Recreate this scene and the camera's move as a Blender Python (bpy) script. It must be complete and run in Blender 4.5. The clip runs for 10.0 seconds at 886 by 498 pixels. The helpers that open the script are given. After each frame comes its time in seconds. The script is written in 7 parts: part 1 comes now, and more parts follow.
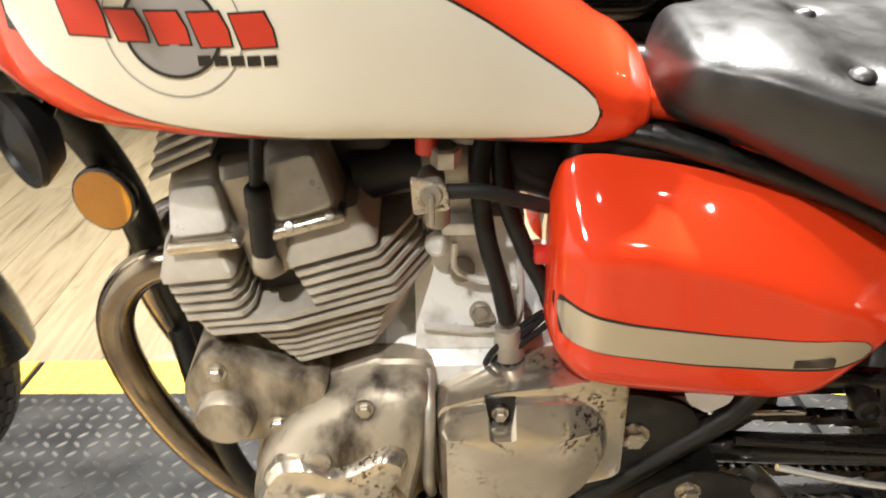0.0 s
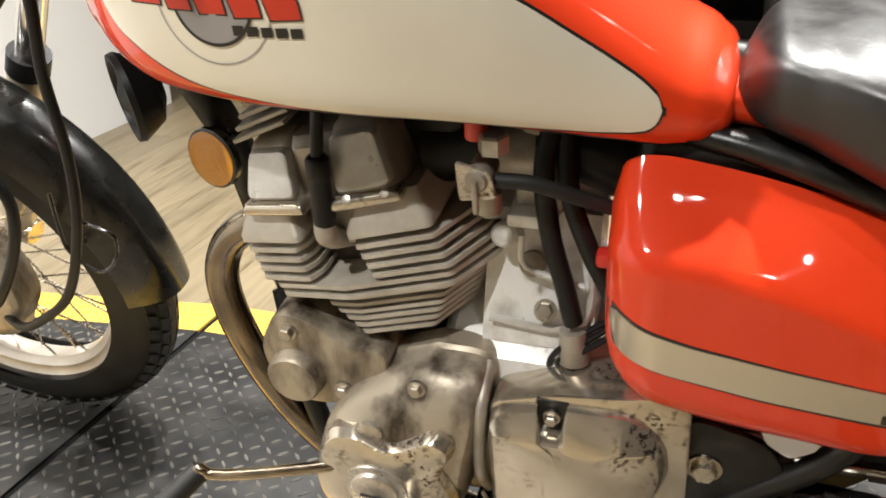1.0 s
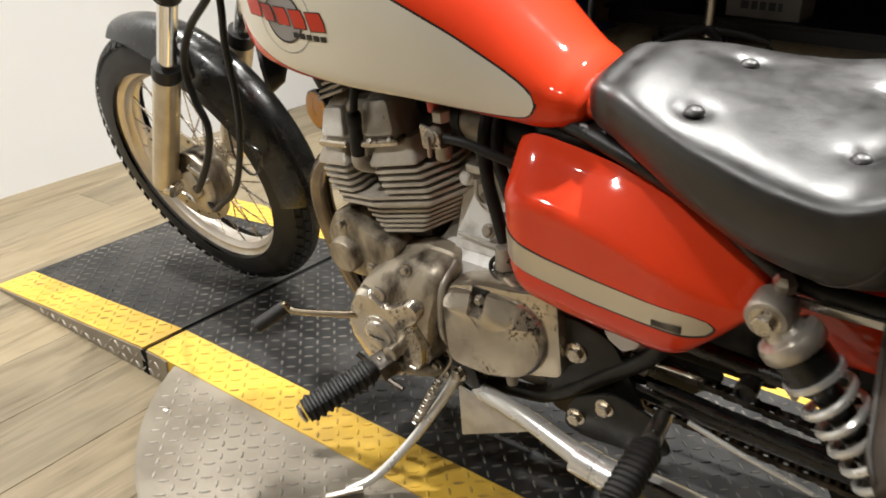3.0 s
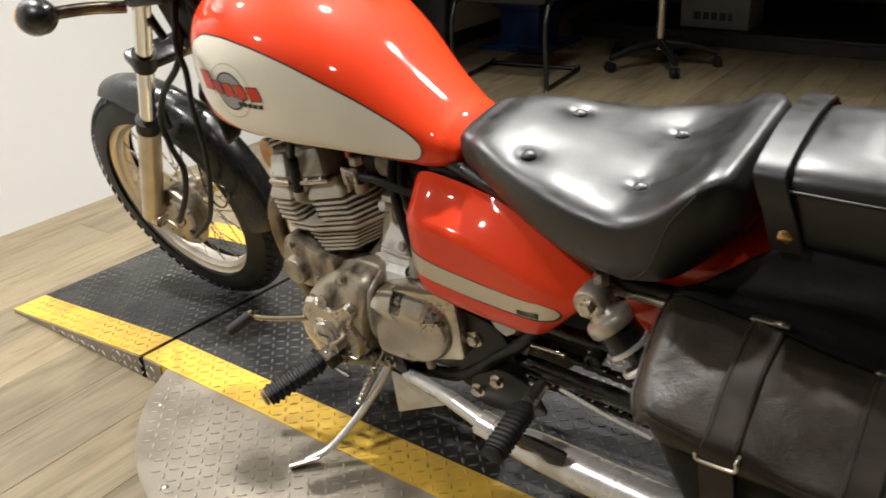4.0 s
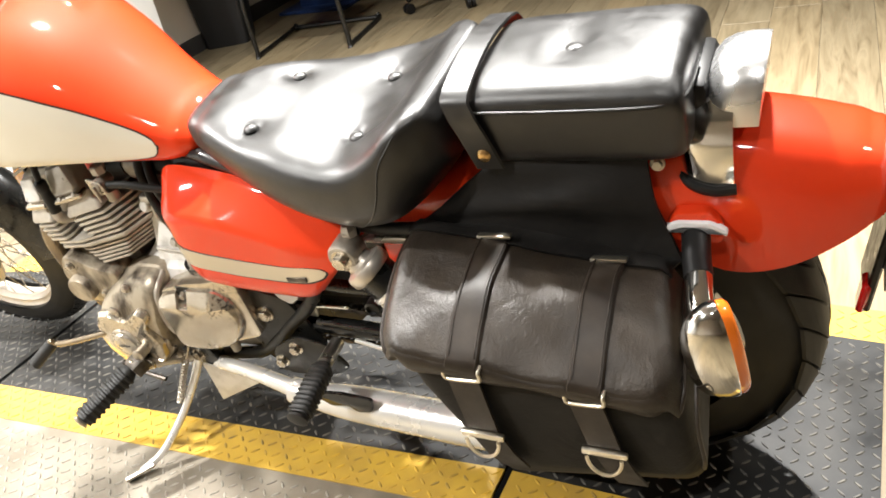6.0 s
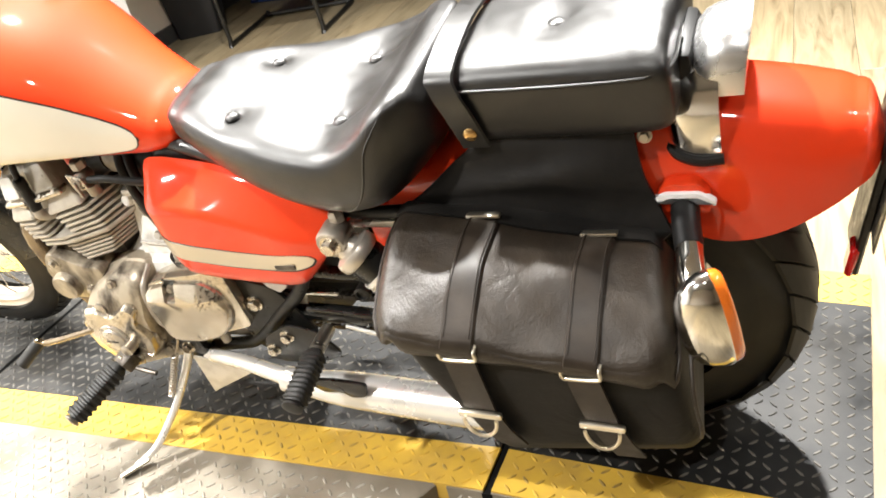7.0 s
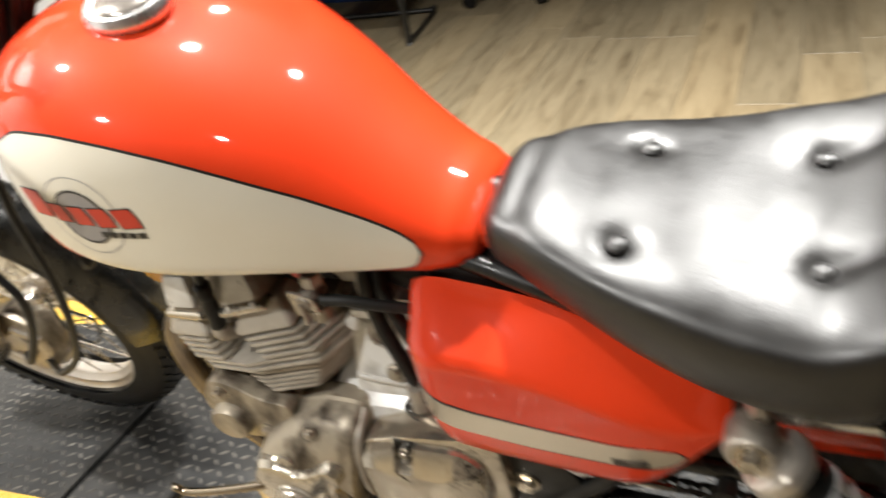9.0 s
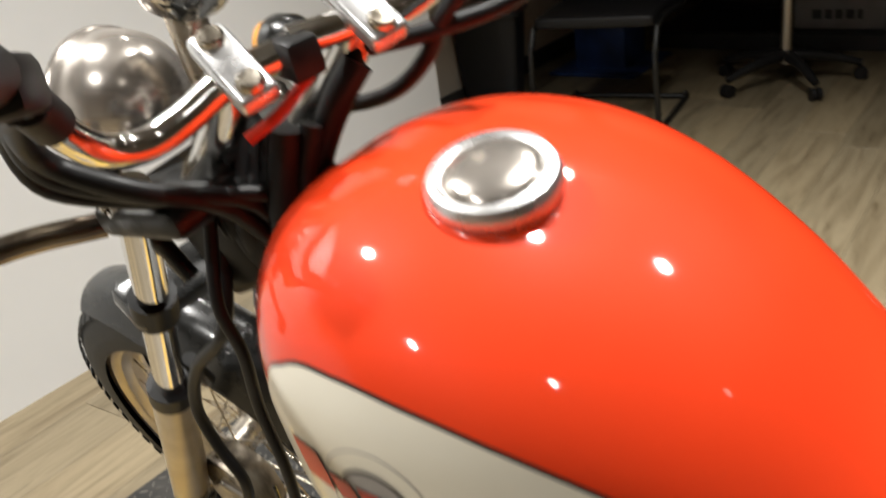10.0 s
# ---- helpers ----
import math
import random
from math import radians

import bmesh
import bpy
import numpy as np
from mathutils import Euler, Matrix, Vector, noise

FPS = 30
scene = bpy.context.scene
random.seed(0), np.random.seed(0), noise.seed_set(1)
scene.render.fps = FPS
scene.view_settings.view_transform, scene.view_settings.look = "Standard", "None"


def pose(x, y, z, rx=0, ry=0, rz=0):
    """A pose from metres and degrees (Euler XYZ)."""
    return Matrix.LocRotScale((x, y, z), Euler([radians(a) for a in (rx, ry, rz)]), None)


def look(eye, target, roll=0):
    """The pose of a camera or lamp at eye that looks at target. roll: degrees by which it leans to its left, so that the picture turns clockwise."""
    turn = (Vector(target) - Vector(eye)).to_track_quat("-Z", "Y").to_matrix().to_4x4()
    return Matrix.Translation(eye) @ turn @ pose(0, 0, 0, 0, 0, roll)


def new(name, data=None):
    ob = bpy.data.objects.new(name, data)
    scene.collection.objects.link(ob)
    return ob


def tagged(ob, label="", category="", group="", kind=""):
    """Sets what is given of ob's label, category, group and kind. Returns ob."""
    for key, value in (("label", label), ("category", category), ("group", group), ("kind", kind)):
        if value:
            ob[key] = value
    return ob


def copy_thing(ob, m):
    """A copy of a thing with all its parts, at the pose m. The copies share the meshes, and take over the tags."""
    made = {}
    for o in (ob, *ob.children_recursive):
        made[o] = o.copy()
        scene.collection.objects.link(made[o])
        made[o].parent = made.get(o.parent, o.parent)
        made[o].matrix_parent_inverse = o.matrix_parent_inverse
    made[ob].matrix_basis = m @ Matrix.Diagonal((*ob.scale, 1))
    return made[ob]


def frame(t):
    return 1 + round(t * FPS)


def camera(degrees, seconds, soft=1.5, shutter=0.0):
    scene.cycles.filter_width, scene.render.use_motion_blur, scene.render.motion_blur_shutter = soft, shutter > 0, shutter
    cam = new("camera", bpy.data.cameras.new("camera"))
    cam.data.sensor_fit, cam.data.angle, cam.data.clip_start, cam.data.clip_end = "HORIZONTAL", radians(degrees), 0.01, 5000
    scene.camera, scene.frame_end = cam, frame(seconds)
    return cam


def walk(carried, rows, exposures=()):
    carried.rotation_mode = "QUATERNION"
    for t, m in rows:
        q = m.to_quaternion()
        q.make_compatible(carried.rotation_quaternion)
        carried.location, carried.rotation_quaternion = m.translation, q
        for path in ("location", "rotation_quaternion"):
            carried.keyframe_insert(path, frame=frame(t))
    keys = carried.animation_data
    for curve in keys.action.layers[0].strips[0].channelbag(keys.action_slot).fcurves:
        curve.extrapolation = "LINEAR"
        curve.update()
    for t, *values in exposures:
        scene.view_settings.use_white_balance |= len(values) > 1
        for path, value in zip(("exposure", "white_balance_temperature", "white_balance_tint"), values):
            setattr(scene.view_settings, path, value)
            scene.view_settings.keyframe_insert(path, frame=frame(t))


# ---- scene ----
cam = camera(54.0, 10.0, 1.65, 0.5)
PATH = [
    (0, (-0.0954, -0.9037, 0.8428), (-0.0890, 0.9232, 0.0289), -0.72),
    (0.5, (-0.0097, -0.8926, 0.8329), (-0.2973, 0.8909, -0.0254), -1.10),
    (1, (0.0734, -0.8691, 0.8323), (-0.4959, 0.8624, 0.0091), -1.36),
    (1.5, (0.1458, -0.8514, 0.8286), (-0.4849, 0.8340, -0.0444), -0.44),
    (2, (0.2449, -0.9309, 0.8630), (-0.5516, 0.6789, -0.0170), 0.70),
    (2.2, (0.3383, -0.9556, 0.8961), (-0.5762, 0.5799, -0.0017), -0.26),
    (3.3, (0.6617, -1.2116, 0.9988), (-0.4395, 0.2344, 0.1645), -0.55),
    (3.5, (0.7591, -1.2700, 1.0613), (-0.3569, 0.1592, 0.2176), -1.48),
    (4, (0.8430, -1.2544, 1.0873), (-0.2496, 0.1985, 0.2533), -2.81),
    (4.5, (0.9187, -1.2495, 1.1078), (-0.1103, 0.2120, 0.2103), -5.13),
    (5, (0.9621, -1.2261, 1.0963), (0.0132, 0.2626, 0.1564), -7.02),
    (5.5, (1.0009, -1.2043, 1.0892), (0.1405, 0.3306, 0.1387), -9.32),
    (5.7, (1.0195, -1.1944, 1.0879), (0.1651, 0.3412, 0.1328), -10.87),
    (6.8, (1.0449, -1.1783, 1.0833), (0.2005, 0.3517, 0.1104), -15.27),
    (7, (1.0226, -1.1859, 1.0841), (0.2057, 0.3423, 0.0856), -14.78),
    (7.5, (0.9138, -1.1670, 1.0974), (0.1650, 0.3719, 0.0625), -14.16),
    (8, (0.7125, -1.1198, 1.1030), (0.1123, 0.4997, 0.0945), -13.48),
    (8.5, (0.5494, -1.0415, 1.1057), (-0.0339, 0.5872, 0.1022), -10.63),
    (9, (0.3932, -0.8830, 1.0913), (-0.3858, 0.6632, 0.0904), -10.35),
    (9.5, (0.2299, -0.7470, 1.0913), (-0.8025, 0.6511, 0.1013), -10.26),
    (9.7, (0.1441, -0.6959, 1.0927), (-0.9311, 0.7214, 0.1788), -10.13),
    (10, (0.0459, -0.6263, 1.1093), (-1.0924, 0.7895, 0.2727), -8.25),
]
EXPOSURES = [(0.0, 0.98), (0.5, 0.67), (1.0, 0.52), (2.0, 0.14), (3.5, 0.04), (4.0, -0.02), (4.5, -0.02), (5.0, 0.23), (5.5, 0.8), (7.0, 1.52), (8.0, 1.48), (8.5, 1.13), (9.0, 0.38), (9.5, 0.0), (10.0, -0.3)]
walk(cam, [(t, look(eye, target, roll)) for t, eye, target, roll in PATH], EXPOSURES)

# ---- light ----
FLOOR_Z, CEIL_Z = -0.06, 2.75
world = bpy.data.worlds.new("world")
scene.world = world
world.use_nodes = True
world.node_tree.nodes["Background"].inputs[0].default_value = (1.0, 0.93, 0.82, 1)
world.node_tree.nodes["Background"].inputs[1].default_value = 0.004

# ceiling lamps: x, y, watts, cone
LAMPS = [(-1.6, -0.4, 50.0, 115), (-0.15, 0.4, 30.0, 110), (0.85, 1.05, 52.0, 92), (-0.45, 1.25, 22.0, 90),
         (1.15, -1.6, 4.0, 115), (-0.75, -2.05, 45.0, 112), (2.7, 0.3, 12.0, 100), (-1.6, 1.0, 6.0, 90)]

# ---- materials ----


def material(name, color, rough=0.5, metal=0.0, **more):
    m = bpy.data.materials.new(name)
    m.use_nodes = True
    b = m.node_tree.nodes["Principled BSDF"]
    b.inputs["Base Color"].default_value = (*color, 1)
    b.inputs["Roughness"].default_value = rough
    b.inputs["Metallic"].default_value = metal
    for key, value in more.items():
        b.inputs[key.replace("_", " ")].default_value = value
    return m


def nodes_of(m):
    return m.node_tree.nodes, m.node_tree.links, m.node_tree.nodes["Principled BSDF"]


def coords(m, scale=(1, 1, 1), space="Object", turn=(0, 0, 0)):
    n, l, _ = nodes_of(m)
    t, p = n.new("ShaderNodeTexCoord"), n.new("ShaderNodeMapping")
    p.inputs["Scale"].default_value = scale
    p.inputs["Rotation"].default_value = turn
    l.new(t.outputs[space], p.inputs["Vector"])
    return p.outputs["Vector"]


def noise_tex(m, vec, scale, detail=4.0, rough=0.55, distort=0.0):
    n, l, _ = nodes_of(m)
    t = n.new("ShaderNodeTexNoise")
    for key, value in (("Scale", scale), ("Detail", detail), ("Roughness", rough), ("Distortion", distort)):
        t.inputs[key].default_value = value
    l.new(vec, t.inputs["Vector"])
    return t.outputs["Fac"]


def ramp(m, fac, stops):
    n, l, _ = nodes_of(m)
    r = n.new("ShaderNodeValToRGB")
    e = r.color_ramp.elements
    while len(e) < len(stops):
        e.new(0.5)
    for item, (at, c) in zip(e, stops):
        item.position, item.color = at, (*c, 1) if len(c) == 3 else c
    l.new(fac, r.inputs["Fac"])
    return r.outputs["Color"]


def mix(m, fac, a, b, blend="MIX"):
    n, l, _ = nodes_of(m)
    x = n.new("ShaderNodeMix")
    x.data_type, x.blend_type = "RGBA", blend
    for value, sock in ((fac, x.inputs[0]), (a, x.inputs[6]), (b, x.inputs[7])):
        if isinstance(value, (int, float)):
            sock.default_value = value
        elif isinstance(value, tuple):
            sock.default_value = (*value, 1)
        else:
            l.new(value, sock)
    return x.outputs[2]


def bump(m, height, strength=0.3, distance=0.002):
    n, l, b = nodes_of(m)
    u = n.new("ShaderNodeBump")
    u.inputs["Strength"].default_value = strength
    u.inputs["Distance"].default_value = distance
    l.new(height, u.inputs["Height"])
    if b.inputs["Normal"].is_linked:
        l.new(b.inputs["Normal"].links[0].from_socket, u.inputs["Normal"])
    l.new(u.outputs["Normal"], b.inputs["Normal"])


def vary(m, base, other, scale, lo=0.35, hi=0.7, space="Object", stretch=(1, 1, 1), detail=5.0):
    """Base colour that drifts between two tones in soft patches."""
    n, l, b = nodes_of(m)
    f = noise_tex(m, coords(m, stretch, space), scale, detail)
    l.new(ramp(m, f, [(lo, base), (hi, other)]), b.inputs["Base Color"])
    return f


def roughen(m, lo, hi, scale, stretch=(1, 1, 1)):
    n, l, b = nodes_of(m)
    f = noise_tex(m, coords(m, stretch), scale, 5)
    l.new(ramp(m, f, [(0.3, (lo,) * 3), (0.7, (hi,) * 3)]), b.inputs["Roughness"])


RED = material("red_paint", (0.78, 0.043, 0.012), 0.5, Coat_Weight=1.0, Coat_Roughness=0.05, Specular_IOR_Level=0.1)
vary(RED, (0.80, 0.053, 0.011), (0.76, 0.046, 0.0095), 6)
CREAM = material("cream_paint", (0.72, 0.63, 0.45), 0.3, Coat_Weight=0.5, Coat_Roughness=0.06)
vary(CREAM, (0.87, 0.82, 0.69), (0.82, 0.76, 0.62), 5)
BLACK_LINE = material("black_pinstripe", (0.02, 0.018, 0.016), 0.35)
EMBLEM_GREY = material("emblem_grey", (0.33, 0.31, 0.30), 0.35)
EMBLEM_RED = material("emblem_red", (0.62, 0.045, 0.02), 0.35)
CHROME = material("chrome", (0.80, 0.78, 0.74), 0.08, 1.0)
roughen(CHROME, 0.05, 0.16, 30)
HEADER = material("heat_tinted_chrome", (0.30, 0.25, 0.18), 0.12, 1.0)
vary(HEADER, (0.34, 0.28, 0.20), (0.13, 0.11, 0.11), 9, 0.38, 0.62)
roughen(HEADER, 0.10, 0.26, 40)
CHROME_DULL = material("dull_chrome", (0.62, 0.58, 0.50), 0.22, 1.0)
vary(CHROME_DULL, (0.68, 0.63, 0.55), (0.45, 0.38, 0.28), 22)
roughen(CHROME_DULL, 0.15, 0.38, 60)
ALU = material("dusty_cast_aluminium", (0.45, 0.40, 0.33), 0.4, 0.55)
vary(ALU, (0.46, 0.42, 0.36), (0.22, 0.185, 0.145), 15, 0.38, 0.68, detail=9.0)
roughen(ALU, 0.30, 0.58, 40)
bump(ALU, noise_tex(ALU, coords(ALU), 420, 4), 0.25, 0.0006)
STAINED = material("oil_stained_aluminium", (0.30, 0.25, 0.19), 0.42, 0.5)
vary(STAINED, (0.45, 0.39, 0.30), (0.055, 0.040, 0.027), 24, 0.42, 0.63, stretch=(1, 1, 0.4), detail=12.0)
roughen(STAINED, 0.26, 0.60, 34)
bump(STAINED, noise_tex(STAINED, coords(STAINED), 300, 5), 0.3, 0.0008)
RAW_ALU = material("raw_cast_aluminium", (0.62, 0.60, 0.56), 0.38, 0.4)
vary(RAW_ALU, (0.66, 0.64, 0.60), (0.46, 0.43, 0.38), 24, 0.42, 0.7)
roughen(RAW_ALU, 0.26, 0.46, 40)
bump(RAW_ALU, noise_tex(RAW_ALU, coords(RAW_ALU), 260, 4), 0.15, 0.0006)
ALU_BRIGHT = material("polished_aluminium", (0.68, 0.64, 0.57), 0.24, 0.7)
def chipped(m):
    """Dull chips in patches where the polish has lifted."""
    n, l, b = nodes_of(m)
    base = b.inputs["Base Color"].links[0].from_socket
    big = ramp(m, noise_tex(m, coords(m), 16, 3), [(0.48, (0, 0, 0)), (0.60, (1, 1, 1))])
    small = ramp(m, noise_tex(m, coords(m), 190, 3), [(0.54, (0, 0, 0)), (0.60, (1, 1, 1))])
    l.new(mix(m, mix(m, 1.0, big, small, "MULTIPLY"), base, (0.10, 0.075, 0.055)), b.inputs["Base Color"])


vary(ALU_BRIGHT, (0.60, 0.56, 0.49), (0.36, 0.31, 0.25), 26, 0.42, 0.72, detail=8.0)
chipped(ALU_BRIGHT)
roughen(ALU_BRIGHT, 0.17, 0.42, 38)
bump(ALU_BRIGHT, noise_tex(ALU_BRIGHT, coords(ALU_BRIGHT), 160, 4), 0.12, 0.0006)
CLEAN_ALU = material("clean_bare_aluminium", (0.80, 0.79, 0.76), 0.36, 0.2)
vary(CLEAN_ALU, (0.82, 0.81, 0.78), (0.52, 0.49, 0.44), 30, 0.48, 0.72, detail=8.0)
roughen(CLEAN_ALU, 0.26, 0.45, 40)
COVER = material("satin_cover_plating", (0.66, 0.60, 0.51), 0.30, 0.85)
vary(COVER, (0.66, 0.60, 0.50), (0.44, 0.38, 0.30), 12, detail=8.0)
chipped(COVER)
roughen(COVER, 0.13, 0.27, 25)
FIN = material("dusty_engine_fin", (0.5, 0.45, 0.38), 0.5, 0.25)
vary(FIN, (0.56, 0.52, 0.45), (0.38, 0.335, 0.275), 22, 0.36, 0.70, detail=8.0)
# near-black core: the shade deep between the fins, put into the colour
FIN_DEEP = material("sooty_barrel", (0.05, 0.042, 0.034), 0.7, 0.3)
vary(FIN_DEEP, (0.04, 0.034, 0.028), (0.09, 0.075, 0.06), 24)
bump(FIN, noise_tex(FIN, coords(FIN), 500, 3), 0.2, 0.0005)
BLACK = material("black_gloss_paint", (0.006, 0.006, 0.0055), 0.22, Coat_Weight=0.4)
roughen(BLACK, 0.15, 0.4, 25)
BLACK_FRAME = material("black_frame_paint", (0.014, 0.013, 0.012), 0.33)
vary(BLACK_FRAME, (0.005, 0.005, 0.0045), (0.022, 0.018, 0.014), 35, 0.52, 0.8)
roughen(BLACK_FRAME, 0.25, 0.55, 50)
RUBBER = material("tyre_rubber", (0.014, 0.0135, 0.013), 0.6)
vary(RUBBER, (0.007, 0.007, 0.0065), (0.020, 0.018, 0.015), 16, 0.4, 0.8)
PLASTIC = material("black_rubber_hose", (0.008, 0.0075, 0.0075), 0.45, Specular_IOR_Level=0.32)
VINYL = material("black_vinyl", (0.005, 0.0042, 0.0036), 0.4, Specular_IOR_Level=0.66, IOR=1.6)
roughen(VINYL, 0.33, 0.47, 30)
bump(VINYL, noise_tex(VINYL, coords(VINYL), 330, 3), 0.24, 0.0008)
bump(VINYL, noise_tex(VINYL, coords(VINYL), 45, 7, 0.65, 0.6), 0.10, 0.0022)
LEATHER = material("black_leather", (0.008, 0.006, 0.0045), 0.44, Specular_IOR_Level=0.50)
vary(LEATHER, (0.020, 0.0145, 0.0100), (0.039, 0.029, 0.0203), 14, detail=8.0)
roughen(LEATHER, 0.36, 0.50, 26)


def crinkle(m, scale, strength, distance):
    """Cells with creased borders, as in grained hide."""
    n, l, b = nodes_of(m)
    v = n.new("ShaderNodeTexVoronoi")
    v.feature = "DISTANCE_TO_EDGE"
    v.inputs["Scale"].default_value = scale
    w = n.new("ShaderNodeVectorMath")
    w.operation = "ADD"
    t = n.new("ShaderNodeTexNoise")
    t.inputs["Scale"].default_value = scale * 0.4
    at = coords(m, (1, 0.6, 1))
    l.new(at, t.inputs["Vector"])
    k = n.new("ShaderNodeVectorMath")
    k.operation = "SCALE"
    k.inputs["Scale"].default_value = 0.02
    l.new(t.outputs["Color"], k.inputs[0])
    l.new(at, w.inputs[0])
    l.new(k.outputs[0], w.inputs[1])
    l.new(w.outputs[0], v.inputs["Vector"])
    r = n.new("ShaderNodeMapRange")
    r.inputs["From Max"].default_value = 0.25
    l.new(v.outputs["Distance"], r.inputs["Value"])
    bump(m, r.outputs["Result"], strength, distance)


bump(LEATHER, noise_tex(LEATHER, coords(LEATHER), 24, 6, 0.6, 1.8), 0.30, 0.005)
crinkle(LEATHER, 210, 0.18, 0.0010)
STRAP = material("black_strap_leather", (0.010, 0.008, 0.006), 0.42, Specular_IOR_Level=0.38)
vary(STRAP, (0.0175, 0.0125, 0.0088), (0.034, 0.025, 0.018), 24, detail=8.0)
roughen(STRAP, 0.34, 0.55, 40)
bump(STRAP, noise_tex(STRAP, coords(STRAP), 260, 4), 0.2, 0.001)
# dull leather of the yoke; on the bag body its darkness also paints shade
YOKE = material("dull_black_leather", (0.006, 0.0055, 0.005), 0.6, Specular_IOR_Level=0.25)
vary(YOKE, (0.008, 0.0072, 0.0066), (0.017, 0.0150, 0.0130), 9)
bump(YOKE, noise_tex(YOKE, coords(YOKE), 240, 4), 0.25, 0.001)
bump(YOKE, noise_tex(YOKE, coords(YOKE), 14, 4, 0.5, 1.0), 0.35, 0.008)
AMBER = material("amber_lens", (0.66, 0.27, 0.012), 0.18, Coat_Weight=0.5)
bump(AMBER, noise_tex(AMBER, coords(AMBER), 190, 2), 0.5, 0.002)
LENS_ORANGE = material("orange_lens", (0.78, 0.17, 0.015), 0.18, Coat_Weight=0.5)
LENS_RED = material("red_lens", (0.5, 0.01, 0.008), 0.12, Coat_Weight=0.5)
NICKEL = material("worn_nickel_buckle", (0.80, 0.74, 0.62), 0.28, 1.0)
BRASS = material("brass_snap", (0.65, 0.42, 0.18), 0.25, 1.0)
HOOD = material("satin_chrome", (0.80, 0.80, 0.80), 0.3, 0.85)
roughen(HOOD, 0.22, 0.36, 30)
SHELL = material("worn_satin_shell", (0.66, 0.61, 0.54), 0.34, 0.75)
vary(SHELL, (0.68, 0.63, 0.56), (0.56, 0.50, 0.43), 14)
HEADSHELL = material("headlamp_chrome", (0.56, 0.51, 0.46), 0.2, 0.8)
roughen(HEADSHELL, 0.16, 0.26, 20)
SLIDER = material("yellowed_alloy_slider", (0.64, 0.57, 0.45), 0.34, 0.5)
vary(SLIDER, (0.62, 0.55, 0.43), (0.48, 0.41, 0.30), 14)
MUFFLER = material("muffler_chrome", (0.88, 0.87, 0.84), 0.3, 0.62)
roughen(MUFFLER, 0.22, 0.34, 12)
STEEL = material("dull_steel", (0.5, 0.46, 0.40), 0.35, 1.0)
roughen(STEEL, 0.25, 0.5, 80)
SEAM = material("black_rubber_seam", (0.004, 0.004, 0.004), 0.8, Specular_IOR_Level=0.1)
GREASY = material("greasy_dark_steel", (0.06, 0.05, 0.042), 0.4, 0.8)
vary(GREASY, (0.035, 0.03, 0.026), (0.16, 0.14, 0.12), 40)
PLATE_BLACK = material("black_tread_plate", (0.02, 0.02, 0.02), 0.32, 0.0)
LUG_BLACK = material("worn_black_tread", (0.09, 0.085, 0.078), 0.3, 0.3)
LUG_YELLOW = material("worn_yellow_tread", (0.5, 0.33, 0.03), 0.42)
vary(LUG_BLACK, (0.05, 0.048, 0.045), (0.20, 0.185, 0.16), 6, 0.38, 0.68)
vary(LUG_YELLOW, (0.60, 0.37, 0.045), (0.22, 0.15, 0.05), 13, 0.42, 0.68)
PLATE_YELLOW = material("yellow_painted_tread_plate", (0.72, 0.46, 0.02), 0.45)
PLATE_BARE = material("bare_tread_plate", (0.50, 0.45, 0.37), 0.42, 0.35)
LUG_BARE = material("worn_bare_tread", (0.5, 0.46, 0.40), 0.34, 0.4)
vary(LUG_BARE, (0.50, 0.46, 0.40), (0.27, 0.24, 0.20), 9, 0.4, 0.7)
for m, lo, hi in ((PLATE_BLACK, (0.007, 0.007, 0.007), (0.030, 0.028, 0.025)), (PLATE_YELLOW, (0.55, 0.345, 0.045), (0.36, 0.225, 0.05)),
                  (PLATE_BARE, (0.26, 0.228, 0.180), (0.150, 0.124, 0.090))):
    vary(m, lo, hi, 7, 0.45, 0.75)
    bump(m, noise_tex(m, coords(m), 300, 4), 0.12, 0.0006)
roughen(PLATE_BLACK, 0.34, 0.6, 9)
WALL = material("white_wall_paint", (0.86, 0.85, 0.83), 0.6)
vary(WALL, (0.85, 0.86, 0.865), (0.81, 0.815, 0.815), 1.2)
bump(WALL, noise_tex(WALL, coords(WALL), 180, 3), 0.1, 0.001)
WALL_TAN = material("tan_wall_paint", (0.55, 0.49, 0.41), 0.6)
vary(WALL_TAN, (0.57, 0.51, 0.43), (0.51, 0.45, 0.37), 1.5)
# the unlit workshop's darkness is put into this wall colour
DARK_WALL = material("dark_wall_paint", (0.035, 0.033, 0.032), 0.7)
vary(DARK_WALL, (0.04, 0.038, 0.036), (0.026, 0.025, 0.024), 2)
CEILING = material("ceiling_paint", (0.22, 0.21, 0.195), 0.8)
vary(CEILING, (0.24, 0.23, 0.21), (0.19, 0.18, 0.165), 1.5)

FLOORBOARD = material("pale_oak_vinyl_plank", (0.45, 0.36, 0.25), 0.42)


